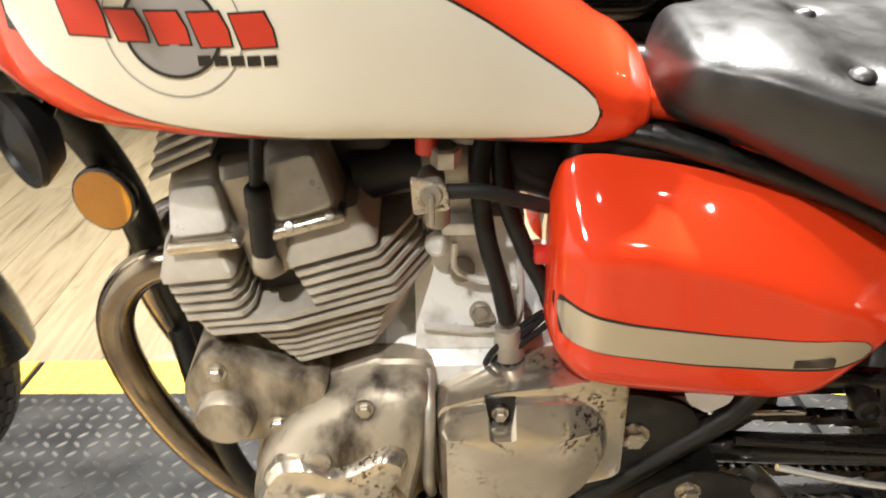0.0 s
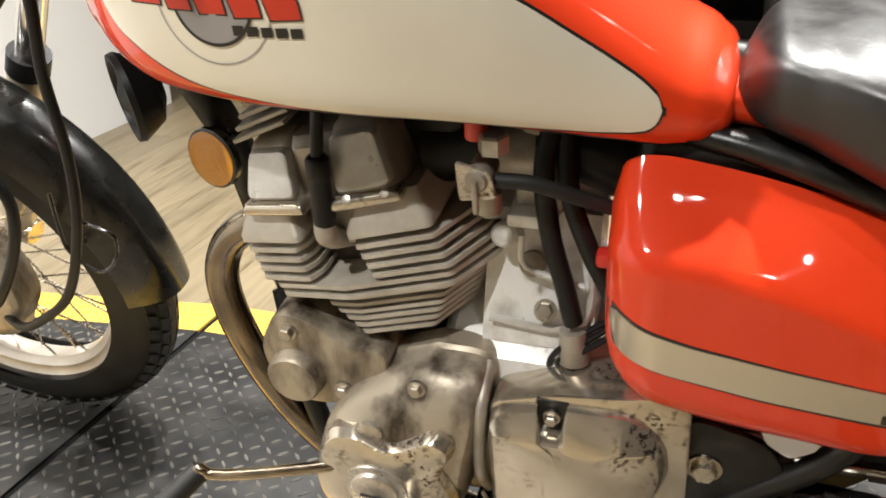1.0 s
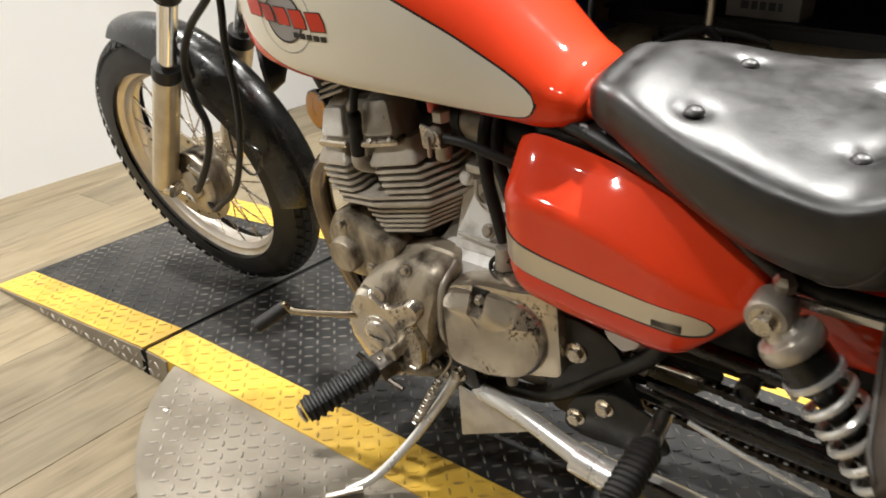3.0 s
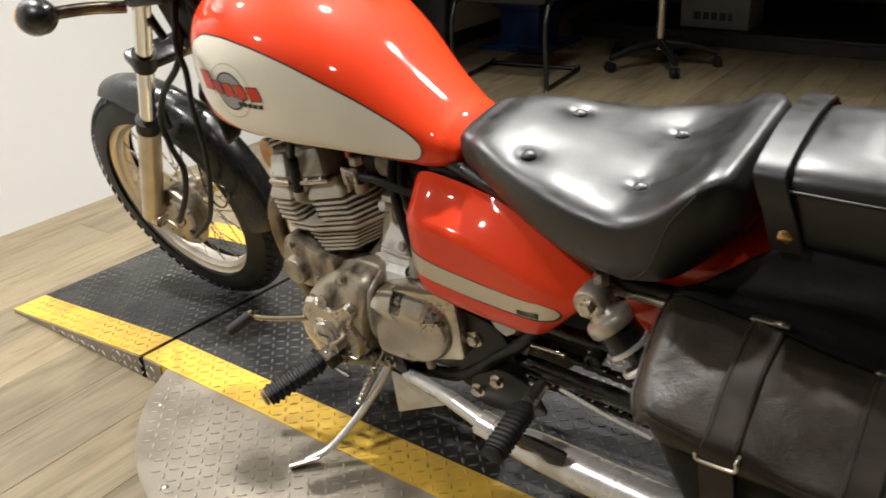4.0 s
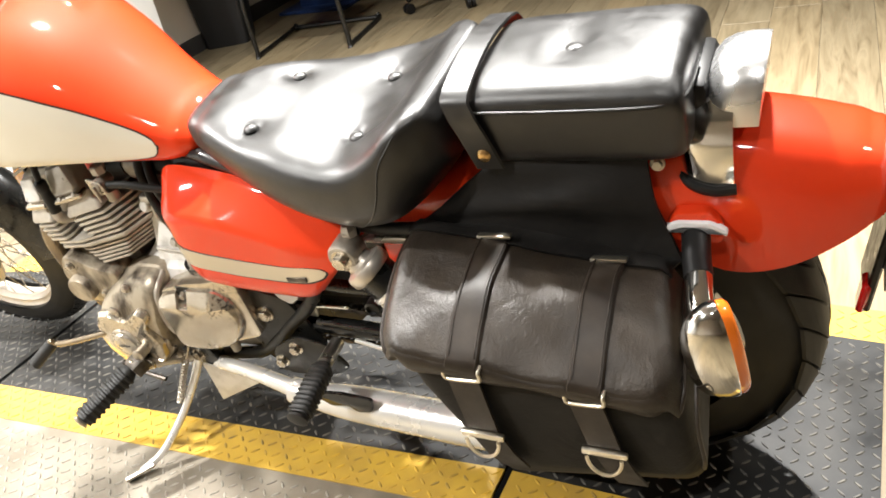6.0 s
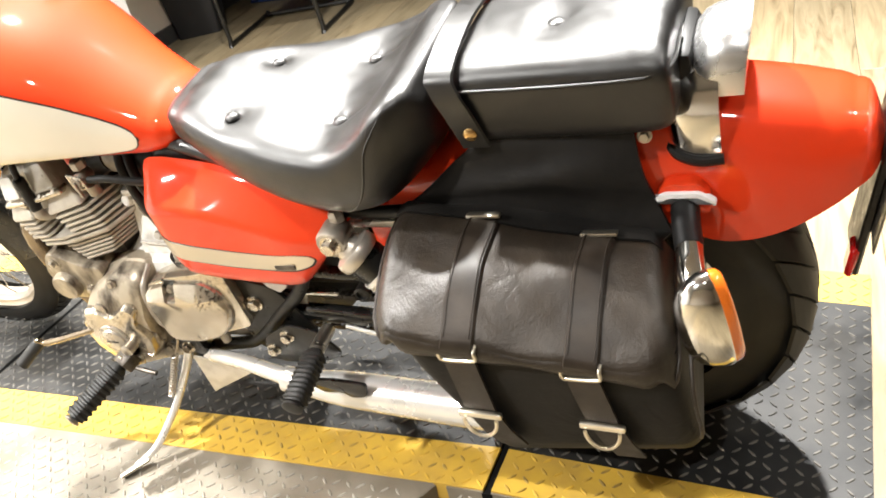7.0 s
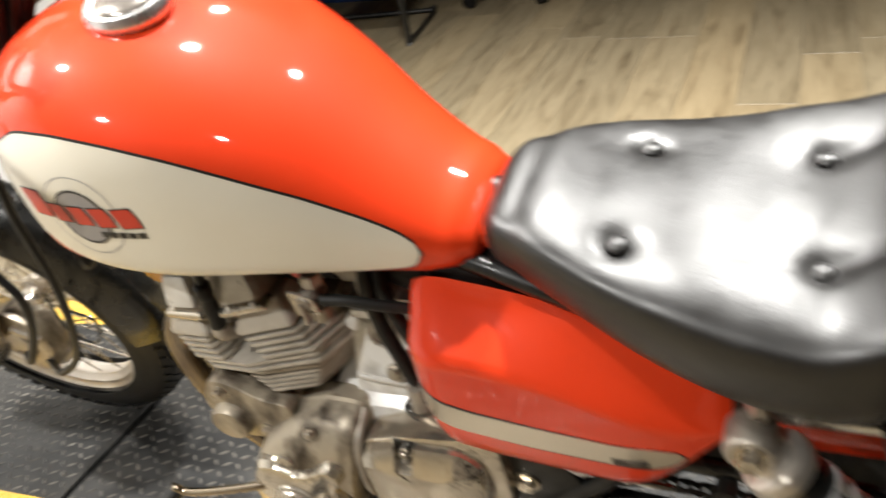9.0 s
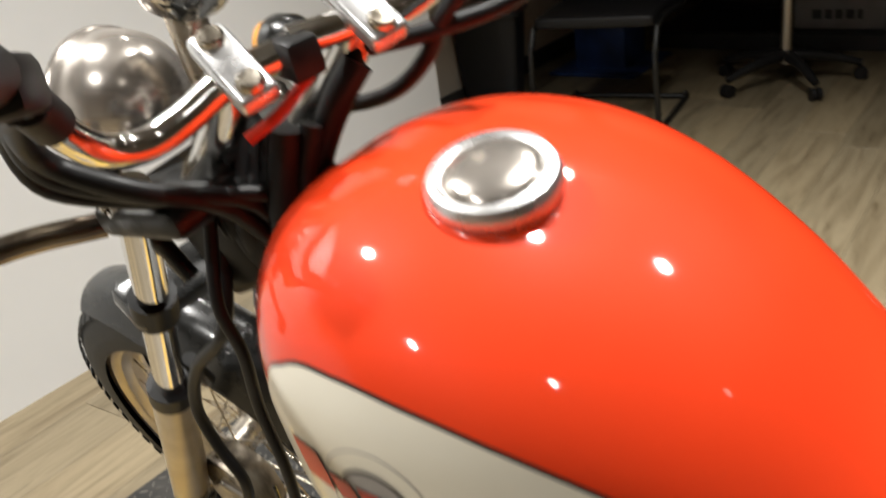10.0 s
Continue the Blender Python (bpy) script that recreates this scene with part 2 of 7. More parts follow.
def wood_floor(m):
    n, l, b = nodes_of(m)
    info = n.new("ShaderNodeObjectInfo")
    t, add = n.new("ShaderNodeTexCoord"), n.new("ShaderNodeVectorMath")
    add.operation = "ADD"
    sc = n.new("ShaderNodeVectorMath")
    sc.operation = "SCALE"
    l.new(info.outputs["Location"], sc.inputs[0])
    sc.inputs["Scale"].default_value = 1.7
    l.new(t.outputs["Object"], add.inputs[0])
    l.new(sc.outputs[0], add.inputs[1])
    p = n.new("ShaderNodeMapping")
    p.inputs["Scale"].default_value = (14, 1.3, 1)
    l.new(add.outputs[0], p.inputs["Vector"])
    f = noise_tex(m, p.outputs["Vector"], 1.6, 6, 0.6, 1.2)
    c = ramp(m, f, [(0.26, (0.072, 0.051, 0.027)), (0.40, (0.150, 0.117, 0.069)), (0.58, (0.207, 0.167, 0.104)), (0.76, (0.096, 0.072, 0.040))])
    tone = ramp(m, info.outputs["Random"], [(0.0, (0.80, 0.80, 0.80)), (0.5, (1.0, 1.0, 1.0)), (1.0, (1.12, 1.08, 1.02))])
    l.new(mix(m, 1.0, c, tone, "MULTIPLY"), b.inputs["Base Color"])
    bump(m, f, 0.08, 0.001)


wood_floor(FLOORBOARD)

# ---- mesh helpers ----


def part(name, bm, mat, parent=None, label="", smooth=True, angle=40):
    me = bpy.data.meshes.new(name)
    bm.normal_update()
    for f in bm.faces:
        f.smooth = smooth
    bm.to_mesh(me)
    bm.free()
    if smooth:
        me.set_sharp_from_angle(angle=radians(angle))
    for m in mat if isinstance(mat, (list, tuple)) else [mat]:
        me.materials.append(m)
    ob = new(name, me)
    ob.parent = parent
    if label:
        ob["label"] = label
    return ob


def thing(name, label, category, m=None, group="", kind=""):
    ob = new(name)
    ob.empty_display_size = 0.05
    if m is not None:
        ob.matrix_basis = m
    return tagged(ob, label, category, group, kind)


def twin(ob, m, parent=None):
    """Another object on the same mesh."""
    o = new(ob.name.split(".")[0], ob.data)
    o.parent = parent or ob.parent
    o.matrix_basis = m
    return o


def rings(bm, loops, closed=True, caps=True):
    """Skin of quads over loops of points that all have the same count."""
    vs = [[bm.verts.new(p) for p in loop] for loop in loops]
    n = len(vs[0])
    for a, b in zip(vs, vs[1:]):
        for i in range(n if closed else n - 1):
            j = (i + 1) % n
            bm.faces.new((a[i], a[j], b[j], b[i]))
    if caps and closed:
        bm.faces.new(vs[0][::-1])
        bm.faces.new(vs[-1])
    return vs


def fixed(bm):
    bmesh.ops.recalc_face_normals(bm, faces=bm.faces)
    return bm


def loft(loops, closed=True, caps=True):
    bm = bmesh.new()
    rings(bm, loops, closed, caps)
    return fixed(bm)


def smooth_path(points, steps=6):
    """Catmull-Rom through points."""
    p = [Vector(q) for q in points]
    p = [p[0] * 2 - p[1]] + p + [p[-1] * 2 - p[-2]]
    out = []
    for a, b, c, d in zip(p, p[1:], p[2:], p[3:]):
        for k in range(steps):
            t = k / steps
            out.append(0.5 * (2 * b + (c - a) * t + (2 * a - 5 * b + 4 * c - d) * t * t + (3 * b - a - 3 * c + d) * t ** 3))
    return out + [p[-2]]


def tube(points, radius, sides=12, steps=6, bm=None, flat=1.0, caps=True):
    """A round bar along points; radius may be a list, one for each point."""
    path = smooth_path(points, steps) if steps > 1 and len(points) > 2 else [Vector(q) for q in points]
    if isinstance(radius, (list, tuple)):
        radii = list(np.interp(np.linspace(0, 1, len(path)), np.linspace(0, 1, len(radius)), radius))
    else:
        radii = [radius] * len(path)
    loops, side = [], None
    for i, p in enumerate(path):
        way = (path[min(i + 1, len(path) - 1)] - path[max(i - 1, 0)]).normalized()
        if side is None:
            side = way.orthogonal().normalized()
        side = (side - way * side.dot(way)).normalized()
        up = way.cross(side)
        loops.append([p + (side * math.cos(a) + up * math.sin(a) * flat) * radii[i] for a in np.linspace(0, 2 * math.pi, sides, endpoint=False)])
    own = bm or bmesh.new()
    rings(own, loops, True, caps)
    return fixed(own)


def box(x0, x1, y0, y1, z0, z1, bevel=0.0, seg=2, bm=None, m=None):
    own = bmesh.new()
    bmesh.ops.create_cube(own, size=1)
    bmesh.ops.transform(own, matrix=Matrix.Translation(((x0 + x1) / 2, (y0 + y1) / 2, (z0 + z1) / 2)) @ Matrix.Diagonal((x1 - x0, y1 - y0, z1 - z0, 1)), verts=own.verts)
    if bevel:
        bmesh.ops.bevel(own, geom=own.edges[:], offset=bevel, segments=seg, affect="EDGES", profile=0.5)
    if m is not None:
        bmesh.ops.transform(own, matrix=m, verts=own.verts)
    return joined(bm, own)


def joined(bm, own):
    if bm is None:
        return own
    me = bpy.data.meshes.new("tmp")
    own.to_mesh(me)
    own.free()
    bm.from_mesh(me)
    bpy.data.meshes.remove(me)
    return bm


def lathe(profile, m=None, sides=32, bm=None):
    """Turns (radius, height) pairs about z."""
    own = bmesh.new()
    rings(own, [[(r * math.cos(a), r * math.sin(a), h) for a in np.linspace(0, 2 * math.pi, sides, endpoint=False)] for r, h in profile])
    fixed(own)
    if m is not None:
        bmesh.ops.transform(own, matrix=m, verts=own.verts)
    return joined(bm, own)


def prism(outline, y0, y1, bevel=0.0, seg=2, bm=None):
    """An outline of (x, z) points drawn out along y."""
    own = bmesh.new()
    rings(own, [[(x, y0, z) for x, z in outline], [(x, y1, z) for x, z in outline]])
    fixed(own)
    if bevel:
        edges = [e for e in own.edges if len(e.link_faces) == 2 and e.calc_face_angle(0) > 0.5]
        bmesh.ops.bevel(own, geom=edges, offset=bevel, segments=seg, affect="EDGES", profile=0.5)
    return joined(bm, own)


def rounded(points, r, n=5):
    """An outline of (x, z) corners with rounded corners."""
    out = []
    pts = [Vector(p) for p in points]
    for i, p in enumerate(pts):
        a, b = pts[i - 1] - p, pts[(i + 1) % len(pts)] - p
        d = min(r, a.length * 0.48, b.length * 0.48)
        s, e = p + a.normalized() * d, p + b.normalized() * d
        for k in range(n + 1):
            t = k / n
            out.append(tuple((1 - t) ** 2 * s + 2 * t * (1 - t) * p + t * t * e))
    return out


AXIS_Y = pose(0, 0, 0, 90)   # turns a lathe's axis from z to -y


def along(p, q):
    """A pose at p whose z points to q."""
    w = Vector(q) - Vector(p)
    return Matrix.Translation(p) @ w.to_track_quat("Z", "Y").to_matrix().to_4x4()


def bolt(name, p, out, r, parent, mat=None, height=0.007):
    """A hexagon bolt on a washer at p, facing the direction out."""
    m = along(p, Vector(p) + Vector(out))
    bm = lathe([(r * 1.35, -0.002), (r * 1.35, 0.0018), (r * 1.05, 0.002)], m, 18)
    hexagon = lathe([(r, 0.0015), (r, height), (r * 0.86, height + 0.0012), (r * 0.3, height + 0.0013)], m, 6)
    return part(name, joined(bm, hexagon), mat or STEEL, parent, smooth=True, angle=25)


# ---- the room ----
X0, X1, Y0, Y1 = -2.05, 5.2, -4.2, 6.5


def slab(name, x0, x1, y0, y1, z0, z1, mat, label="", m=None):
    ob = part(name, box(x0, x1, y0, y1, z0, z1), mat, smooth=False)
    if m is not None:
        ob.matrix_basis = m
    return tagged(ob, label, "", kind="structure")


slab("floor", -6.0, X1, Y0, Y1, FLOOR_Z - 0.12, FLOOR_Z - 0.004, material("floor_screed", (0.05, 0.04, 0.03), 0.8), "wood-look vinyl plank floor of the showroom")
slab("wall_west", X0 - 0.14, X0, Y0, 2.1, FLOOR_Z - 0.004, CEIL_Z, WALL, "white painted wall behind the front wheel")
slab("wall_west_back", X0 - 0.5, X0 - 0.36, 2.1, Y1, FLOOR_Z - 0.004, CEIL_Z, WALL_TAN, "tan painted wall set back behind the corner")
slab("wall_return", X0 - 0.5, X0 - 0.14, 1.96, 2.1, FLOOR_Z - 0.004, CEIL_Z, WALL_TAN, "short return wall at the white corner")
slab("wall_north", X0 - 1.3, X1, Y1, Y1 + 0.14, FLOOR_Z - 0.004, CEIL_Z, DARK_WALL, "far wall coloured dark for the unlit workshop")
slab("wall_south", X0 - 0.14, X1, Y0 - 0.14, Y0, FLOOR_Z - 0.004, CEIL_Z, WALL_TAN, "tan painted wall behind the viewer")
slab("wall_east", X1, X1 + 0.14, Y0, Y1, FLOOR_Z - 0.004, CEIL_Z, WALL_TAN, "tan painted end wall")
slab("ceiling", X0 - 1.3, X1 + 0.14, Y0 - 0.14, Y1 + 0.14, CEIL_Z, CEIL_Z + 0.12, CEILING, "plain painted ceiling with spot lamps")

SPOT = bpy.data.materials.new("lamp_glow")
SPOT.use_nodes = True
spot_nodes = SPOT.node_tree.nodes["Principled BSDF"]
spot_nodes.inputs["Emission Color"].default_value = (1.0, 0.93, 0.82, 1)
spot_nodes.inputs["Emission Strength"].default_value = 14.0


def ceiling_lamp():
    lamp = thing("ceiling_lamp", "round white ceiling spot lamp, switched on", "lamp", pose(0, 0, CEIL_Z), "ceiling lamps")
    part("housing", lathe([(0.075, -0.002), (0.078, -0.05), (0.066, -0.055), (0.062, -0.03), (0.01, -0.028)], None, 28), material("white_lamp_housing", (0.75, 0.74, 0.72), 0.4), lamp)
    part("bulb", lathe([(0.01, -0.045), (0.05, -0.045), (0.052, -0.036), (0.01, -0.034)], None, 24), SPOT, lamp)
    return lamp


first_lamp = ceiling_lamp()
for i, (lx, ly, watts, cone) in enumerate(LAMPS):
    if i == 0:
        first_lamp.matrix_basis = pose(lx, ly, CEIL_Z)
    else:
        copy_thing(first_lamp, pose(lx, ly, CEIL_Z))
    data = bpy.data.lights.new("spot", "AREA")
    data.shape, data.size, data.energy, data.color = "DISK", 0.11, watts, (1.0, 0.98, 0.94)
    data.spread = radians(cone)
    lamp = new("spot", data)
    lamp.matrix_basis = pose(lx, ly, CEIL_Z - 0.06)

# ---- the turntable platform ----
DECK = pose(-0.175, 0.004, 0.0, 0, 0, -1.2)
D0, D1 = -0.675, 0.675          # the two seams, along the deck
OUT_N, IN_N, IN_F, OUT_F = -0.256, -0.158, 0.374, 0.482
RAMP0, RAMP1 = -1.30, 1.26
deck = thing("turntable_platform", "round steel turntable with a black tread-plate deck and yellow edges", "turntable", DECK)


def deck_z(x):
    if x < D0:
        return (x - D0) / (D0 - RAMP0) * 0.052
    if x > D1:
        return -(x - D1) / (RAMP1 - D1) * 0.052
    return 0.0


def strip(name, x0, x1, y0, y1, mat, label="", drop=0.0):
    """A plate of the deck from x0 to x1 that follows the ramps."""
    bm = bmesh.new()
    loops = []
    for x in (x0, x1):
        z = deck_z(x) - drop
        loops.append([(x, y0, z), (x, y1, z), (x, y1, min(z - 0.004, FLOOR_Z + 0.002)), (x, y0, min(z - 0.004, FLOOR_Z + 0.002))])
    rings(bm, loops)
    return part(name, fixed(bm), mat, deck, label, smooth=False)


GAP = 0.0075
for name, x0, x1 in (("ramp", RAMP0, D0 - GAP), ("deck_plate", D0 + GAP, D1 - GAP), ("ramp", D1 + GAP, RAMP1)):
    strip(name, x0, x1, IN_N, IN_F, PLATE_BLACK, "black tread plate")
    strip("edge_stripe", x0, x1, OUT_N, IN_N, PLATE_YELLOW, "yellow painted edge")
    strip("edge_stripe", x0, x1, IN_F, OUT_F, PLATE_YELLOW, "yellow painted edge")
for x in (D0, D1):
    part("seam", box(x - GAP - 0.002, x + GAP + 0.002, OUT_N - 0.0045, OUT_F + 0.0045, FLOOR_Z + 0.001, -0.0055), SEAM, deck, "black rubber seam")


def skirt(x0, x1, y):
    """A bare tread-plate side of a ramp."""
    out = [(x0, deck_z(x0) - 0.003), (x1, deck_z(x1) - 0.003), (x1, FLOOR_Z + 0.001), (x0, FLOOR_Z + 0.001)]
    return part("side_plate", prism(out, y, y + 0.003), PLATE_BARE, deck, "bare tread-plate side", smooth=False)


for x0, x1 in ((RAMP0 + 0.01, D0 - GAP), (D0 + GAP, -0.60), (0.60, D1 - GAP), (D1 + GAP, RAMP1 - 0.01)):
    skirt(x0, x1, OUT_N - 0.0035)
    skirt(x0, x1, OUT_F + 0.0005)
part("disc", lathe([(0.60, FLOOR_Z + 0.006), (0.652, FLOOR_Z + 0.01), (0.655, -0.006), (0.65, -0.002), (0.3, -0.002)], pose(0, 0.05, 0), 96), PLATE_BARE, deck, "bare steel round plate")


def lugs(name, mat, inside, x0, x1, y0, y1, z_at, pitch=0.0248):
    """Raised bars of tread plate, turned by turns one way and the other."""
    verts, faces = [], []
    half, wide, high = 0.0112, 0.0030, 0.0017
    nx, ny = int((x1 - x0) / pitch), int((y1 - y0) / pitch)
    for i in range(nx + 1):
        for j in range(ny + 1):
            cx, cy = x0 + (i + 0.5) * pitch, y0 + (j + 0.5) * pitch
            if not inside(cx, cy):
                continue
            a = radians(45 if (i + j) % 2 else -45)
            u, v = (math.cos(a), math.sin(a)), (-math.sin(a), math.cos(a))
            z = z_at(cx) + 0.0002
            k = len(verts)
            for s, h, w in ((1.0, -0.001, 1.0), (0.72, high, 0.45)):
                for p, q in ((-half * s, 0), (-half * s * 0.45, -wide * w), (half * s * 0.45, -wide * w), (half * s, 0), (half * s * 0.45, wide * w), (-half * s * 0.45, wide * w)):
                    verts.append((cx + p * u[0] + q * v[0], cy + p * u[1] + q * v[1], z + h))
            faces += [(k + a0, k + (a0 + 1) % 6, k + 6 + (a0 + 1) % 6, k + 6 + a0) for a0 in range(6)] + [tuple(k + 6 + a0 for a0 in range(6))]
    me = bpy.data.meshes.new(name)
    me.from_pydata(verts, [], faces)
    me.materials.append(mat)
    ob = new(name, me)
    ob.parent = deck
    ob["kind"] = "stuff"
    return ob


def side_lugs(x0, x1, y):
    """Tread bars on a ramp's upright side."""
    verts, faces = [], []
    for i in range(int((x1 - x0) / 0.0235)):
        for j in range(3):
            cx, cz = x0 + (i + 0.5) * 0.0235, FLOOR_Z + 0.012 + j * 0.0235
            if cz + 0.011 > deck_z(cx) - 0.003:
                continue
            a = radians(45 if (i + j) % 2 else -45)
            u, v = (math.cos(a), math.sin(a)), (-math.sin(a), math.cos(a))
            k = len(verts)
            for s, h, w in ((1.0, 0.001, 1.0), (0.72, -0.0016, 0.45)):
                for p, q in ((-s, 0), (-s * 0.45, -w), (s * 0.45, -w), (s, 0), (s * 0.45, w), (-s * 0.45, w)):
                    p, q = p * 0.0105, q * 0.0032
                    verts.append((cx + p * u[0] + q * v[0], y + h, cz + p * u[1] + q * v[1]))
            faces += [(k + b, k + (b + 1) % 6, k + 6 + (b + 1) % 6, k + 6 + b) for b in range(6)] + [tuple(k + 6 + b for b in range(6))]
    me = bpy.data.meshes.new("side_tread")
    me.from_pydata(verts, [], faces)
    me.materials.append(LUG_BARE)
    ob = new("side_tread", me)
    ob.parent = deck
    ob["kind"] = "stuff"


side_lugs(RAMP0 + 0.02, -0.61, OUT_N - 0.0037)
side_lugs(0.61, RAMP1 - 0.02, OUT_N - 0.0037)
clear = lambda x: abs(x - D0) > 0.013 and abs(x - D1) > 0.013  # noqa: E731
lugs("tread", LUG_BLACK, lambda x, y: clear(x) and IN_N + 0.012 < y < IN_F - 0.012, RAMP0 + 0.01, RAMP1 - 0.01, IN_N, IN_F, deck_z)
lugs("tread", LUG_YELLOW, lambda x, y: clear(x) and OUT_N + 0.008 < y < IN_N - 0.008, RAMP0 + 0.01, RAMP1 - 0.01, OUT_N, IN_N, deck_z)
lugs("tread", LUG_YELLOW, lambda x, y: clear(x) and IN_F + 0.008 < y < OUT_F - 0.008, RAMP0 + 0.01, RAMP1 - 0.01, IN_F, OUT_F, deck_z)
lugs("tread", LUG_BARE, lambda x, y: x * x + (y - 0.05) ** 2 < 0.632 ** 2 and not OUT_N - 0.012 < y < OUT_F + 0.012, -0.66, 0.66, -0.62, 0.72, lambda x: -0.002)
for k in range(12):
    a = radians(180 + 14 + k * 27.5)
    p = (0.617 * math.cos(a), 0.05 + 0.617 * math.sin(a), -0.002)
    if not OUT_N - 0.03 < p[1] < OUT_F + 0.03:
        part("disc_bolt", lathe([(0.007, 0), (0.007, 0.001), (0.005, 0.0025), (0.001, 0.0028)], Matrix.Translation(p), 12), STEEL, deck)


# planks of the floor
def plank_mesh(length, width):
    me = bpy.data.meshes.new("plank")
    bm = box(0, width - 0.0012, 0, length - 0.0012, -0.004, 0, 0.0008, 1)
    bm.to_mesh(me)
    bm.free()
    me.materials.append(FLOORBOARD)
    return me


def floor_planks():
    floor = bpy.data.objects["floor"]
    width, length = 0.19, 1.42
    me, cut = plank_mesh(length, width), {}
    turn = pose(0, 0, 0, 0, 0, 1.5)
    rng = random.Random(4)
    corner = turn.inverted()
    xs, ys = [], []
    for x in (-3.4, X1):
        for y in (Y0, Y1):
            q = corner @ Vector((x, y, 0))
            xs.append(q.x), ys.append(q.y)
    i0, i1 = int(min(xs) / width) - 1, int(max(xs) / width) + 1
    for i in range(i0, i1):
        off = rng.random() * length
        for j in range(int(min(ys) / length) - 2, int(max(ys) / length) + 2):
            lo, hi = max(j * length + off, Y0 - 0.02), min((j + 1) * length + off, Y1 + 0.02)
            c = turn @ Vector((i * width + width / 2, (lo + hi) / 2, 0))
            if hi - lo > 0.1 and -3.3 < c.x < X1:
                size = round(hi - lo, 2)
                if size not in cut:
                    cut[size] = plank_mesh(size, width)
                ob = new("plank", me if abs(size - length) < 0.006 else cut[size])
                ob.parent = floor
                ob.matrix_basis = turn.copy()
                ob.location = turn @ Vector((i * width, lo, 0)) + Vector((0, 0, FLOOR_Z))


# ---- the motorcycle ----
from mathutils.bvhtree import BVHTree  # noqa: E402

LEAN = 10.0
BIKE = pose(0, 0, 0, LEAN)
bike = thing("motorcycle", "red and cream cruiser motorcycle leaning on its side stand", "motorcycle", BIKE)


def spline(xs, ys):
    xs, ys = np.array(xs, float), np.array(ys, float)
    d = np.gradient(ys, xs)

    def at(x):
        i = int(np.clip(np.searchsorted(xs, x) - 1, 0, len(xs) - 2))
        h = xs[i + 1] - xs[i]
        t = (np.clip(x, xs[0], xs[-1]) - xs[i]) / h
        return float((2 * t**3 - 3 * t**2 + 1) * ys[i] + (t**3 - 2 * t**2 + t) * h * d[i] + (-2 * t**3 + 3 * t**2) * ys[i + 1] + (t**3 - t**2) * h * d[i + 1])
    return at


# fuel tank
TX = [-0.475, -0.455, -0.41, -0.36, -0.29, -0.20, -0.10, 0.0, 0.045, 0.072, 0.086, 0.091]
T_W = spline(TX, [0.03, 0.085, 0.139, 0.173, 0.191, 0.187, 0.154, 0.110, 0.093, 0.079, 0.058, 0.026])
T_T = spline(TX, [0.82, 0.875, 0.914, 0.932, 0.936, 0.917, 0.860, 0.767, 0.730, 0.713, 0.694, 0.676])
T_Y = -0.007                     # the tank sits a little towards the stand side
T_B = spline(TX, [0.765, 0.742, 0.722, 0.706, 0.698, 0.690, 0.675, 0.650, 0.642, 0.645, 0.653, 0.662])
T_N = spline(TX, [2.3, 2.3, 2.5, 2.6, 2.55, 2.4, 2.25, 2.05, 2.0, 2.0, 2.0, 2.0])
T_L = spline(TX, [6, 6, 6, 6, 6, 6, 5.5, 4.2, 3.4, 2.8, 2.4, 2.2])


def tank_point(x, a, grow=0.0):
    """a: degrees from the bottom (-90) over the left flank (0) to the top (90) and on."""
    w, zt, zb = T_W(x) + grow, T_T(x) + grow, T_B(x) - grow
    zm = zb + 0.40 * (zt - zb)
    c, s = math.cos(radians(a)), math.sin(radians(a))
    up, low = 2 / T_N(x), 2 / T_L(x)
    e = up if s > 0 else low
    y = T_Y - math.copysign(abs(c) ** e, c) * w
    z = zm + (zt - zm if s > 0 else zm - zb) * math.copysign(abs(s) ** e, s)
    return Vector((x, y, z))


def tank_angle(x, z):
    """The angle on the left flank at a height."""
    x = min(max(x, TX[0]), TX[-1])
    w, zt, zb = T_W(x), T_T(x), T_B(x)
    zm = zb + 0.40 * (zt - zb)
    up, low = 2 / T_N(x), 2 / T_L(x)
    if z >= zm:
        return math.degrees(math.asin(min(1, max(0.0, (z - zm) / (zt - zm)) ** (1 / up))))
    return -math.degrees(math.asin(min(1, ((zm - z) / (zm - zb)) ** (1 / low))))


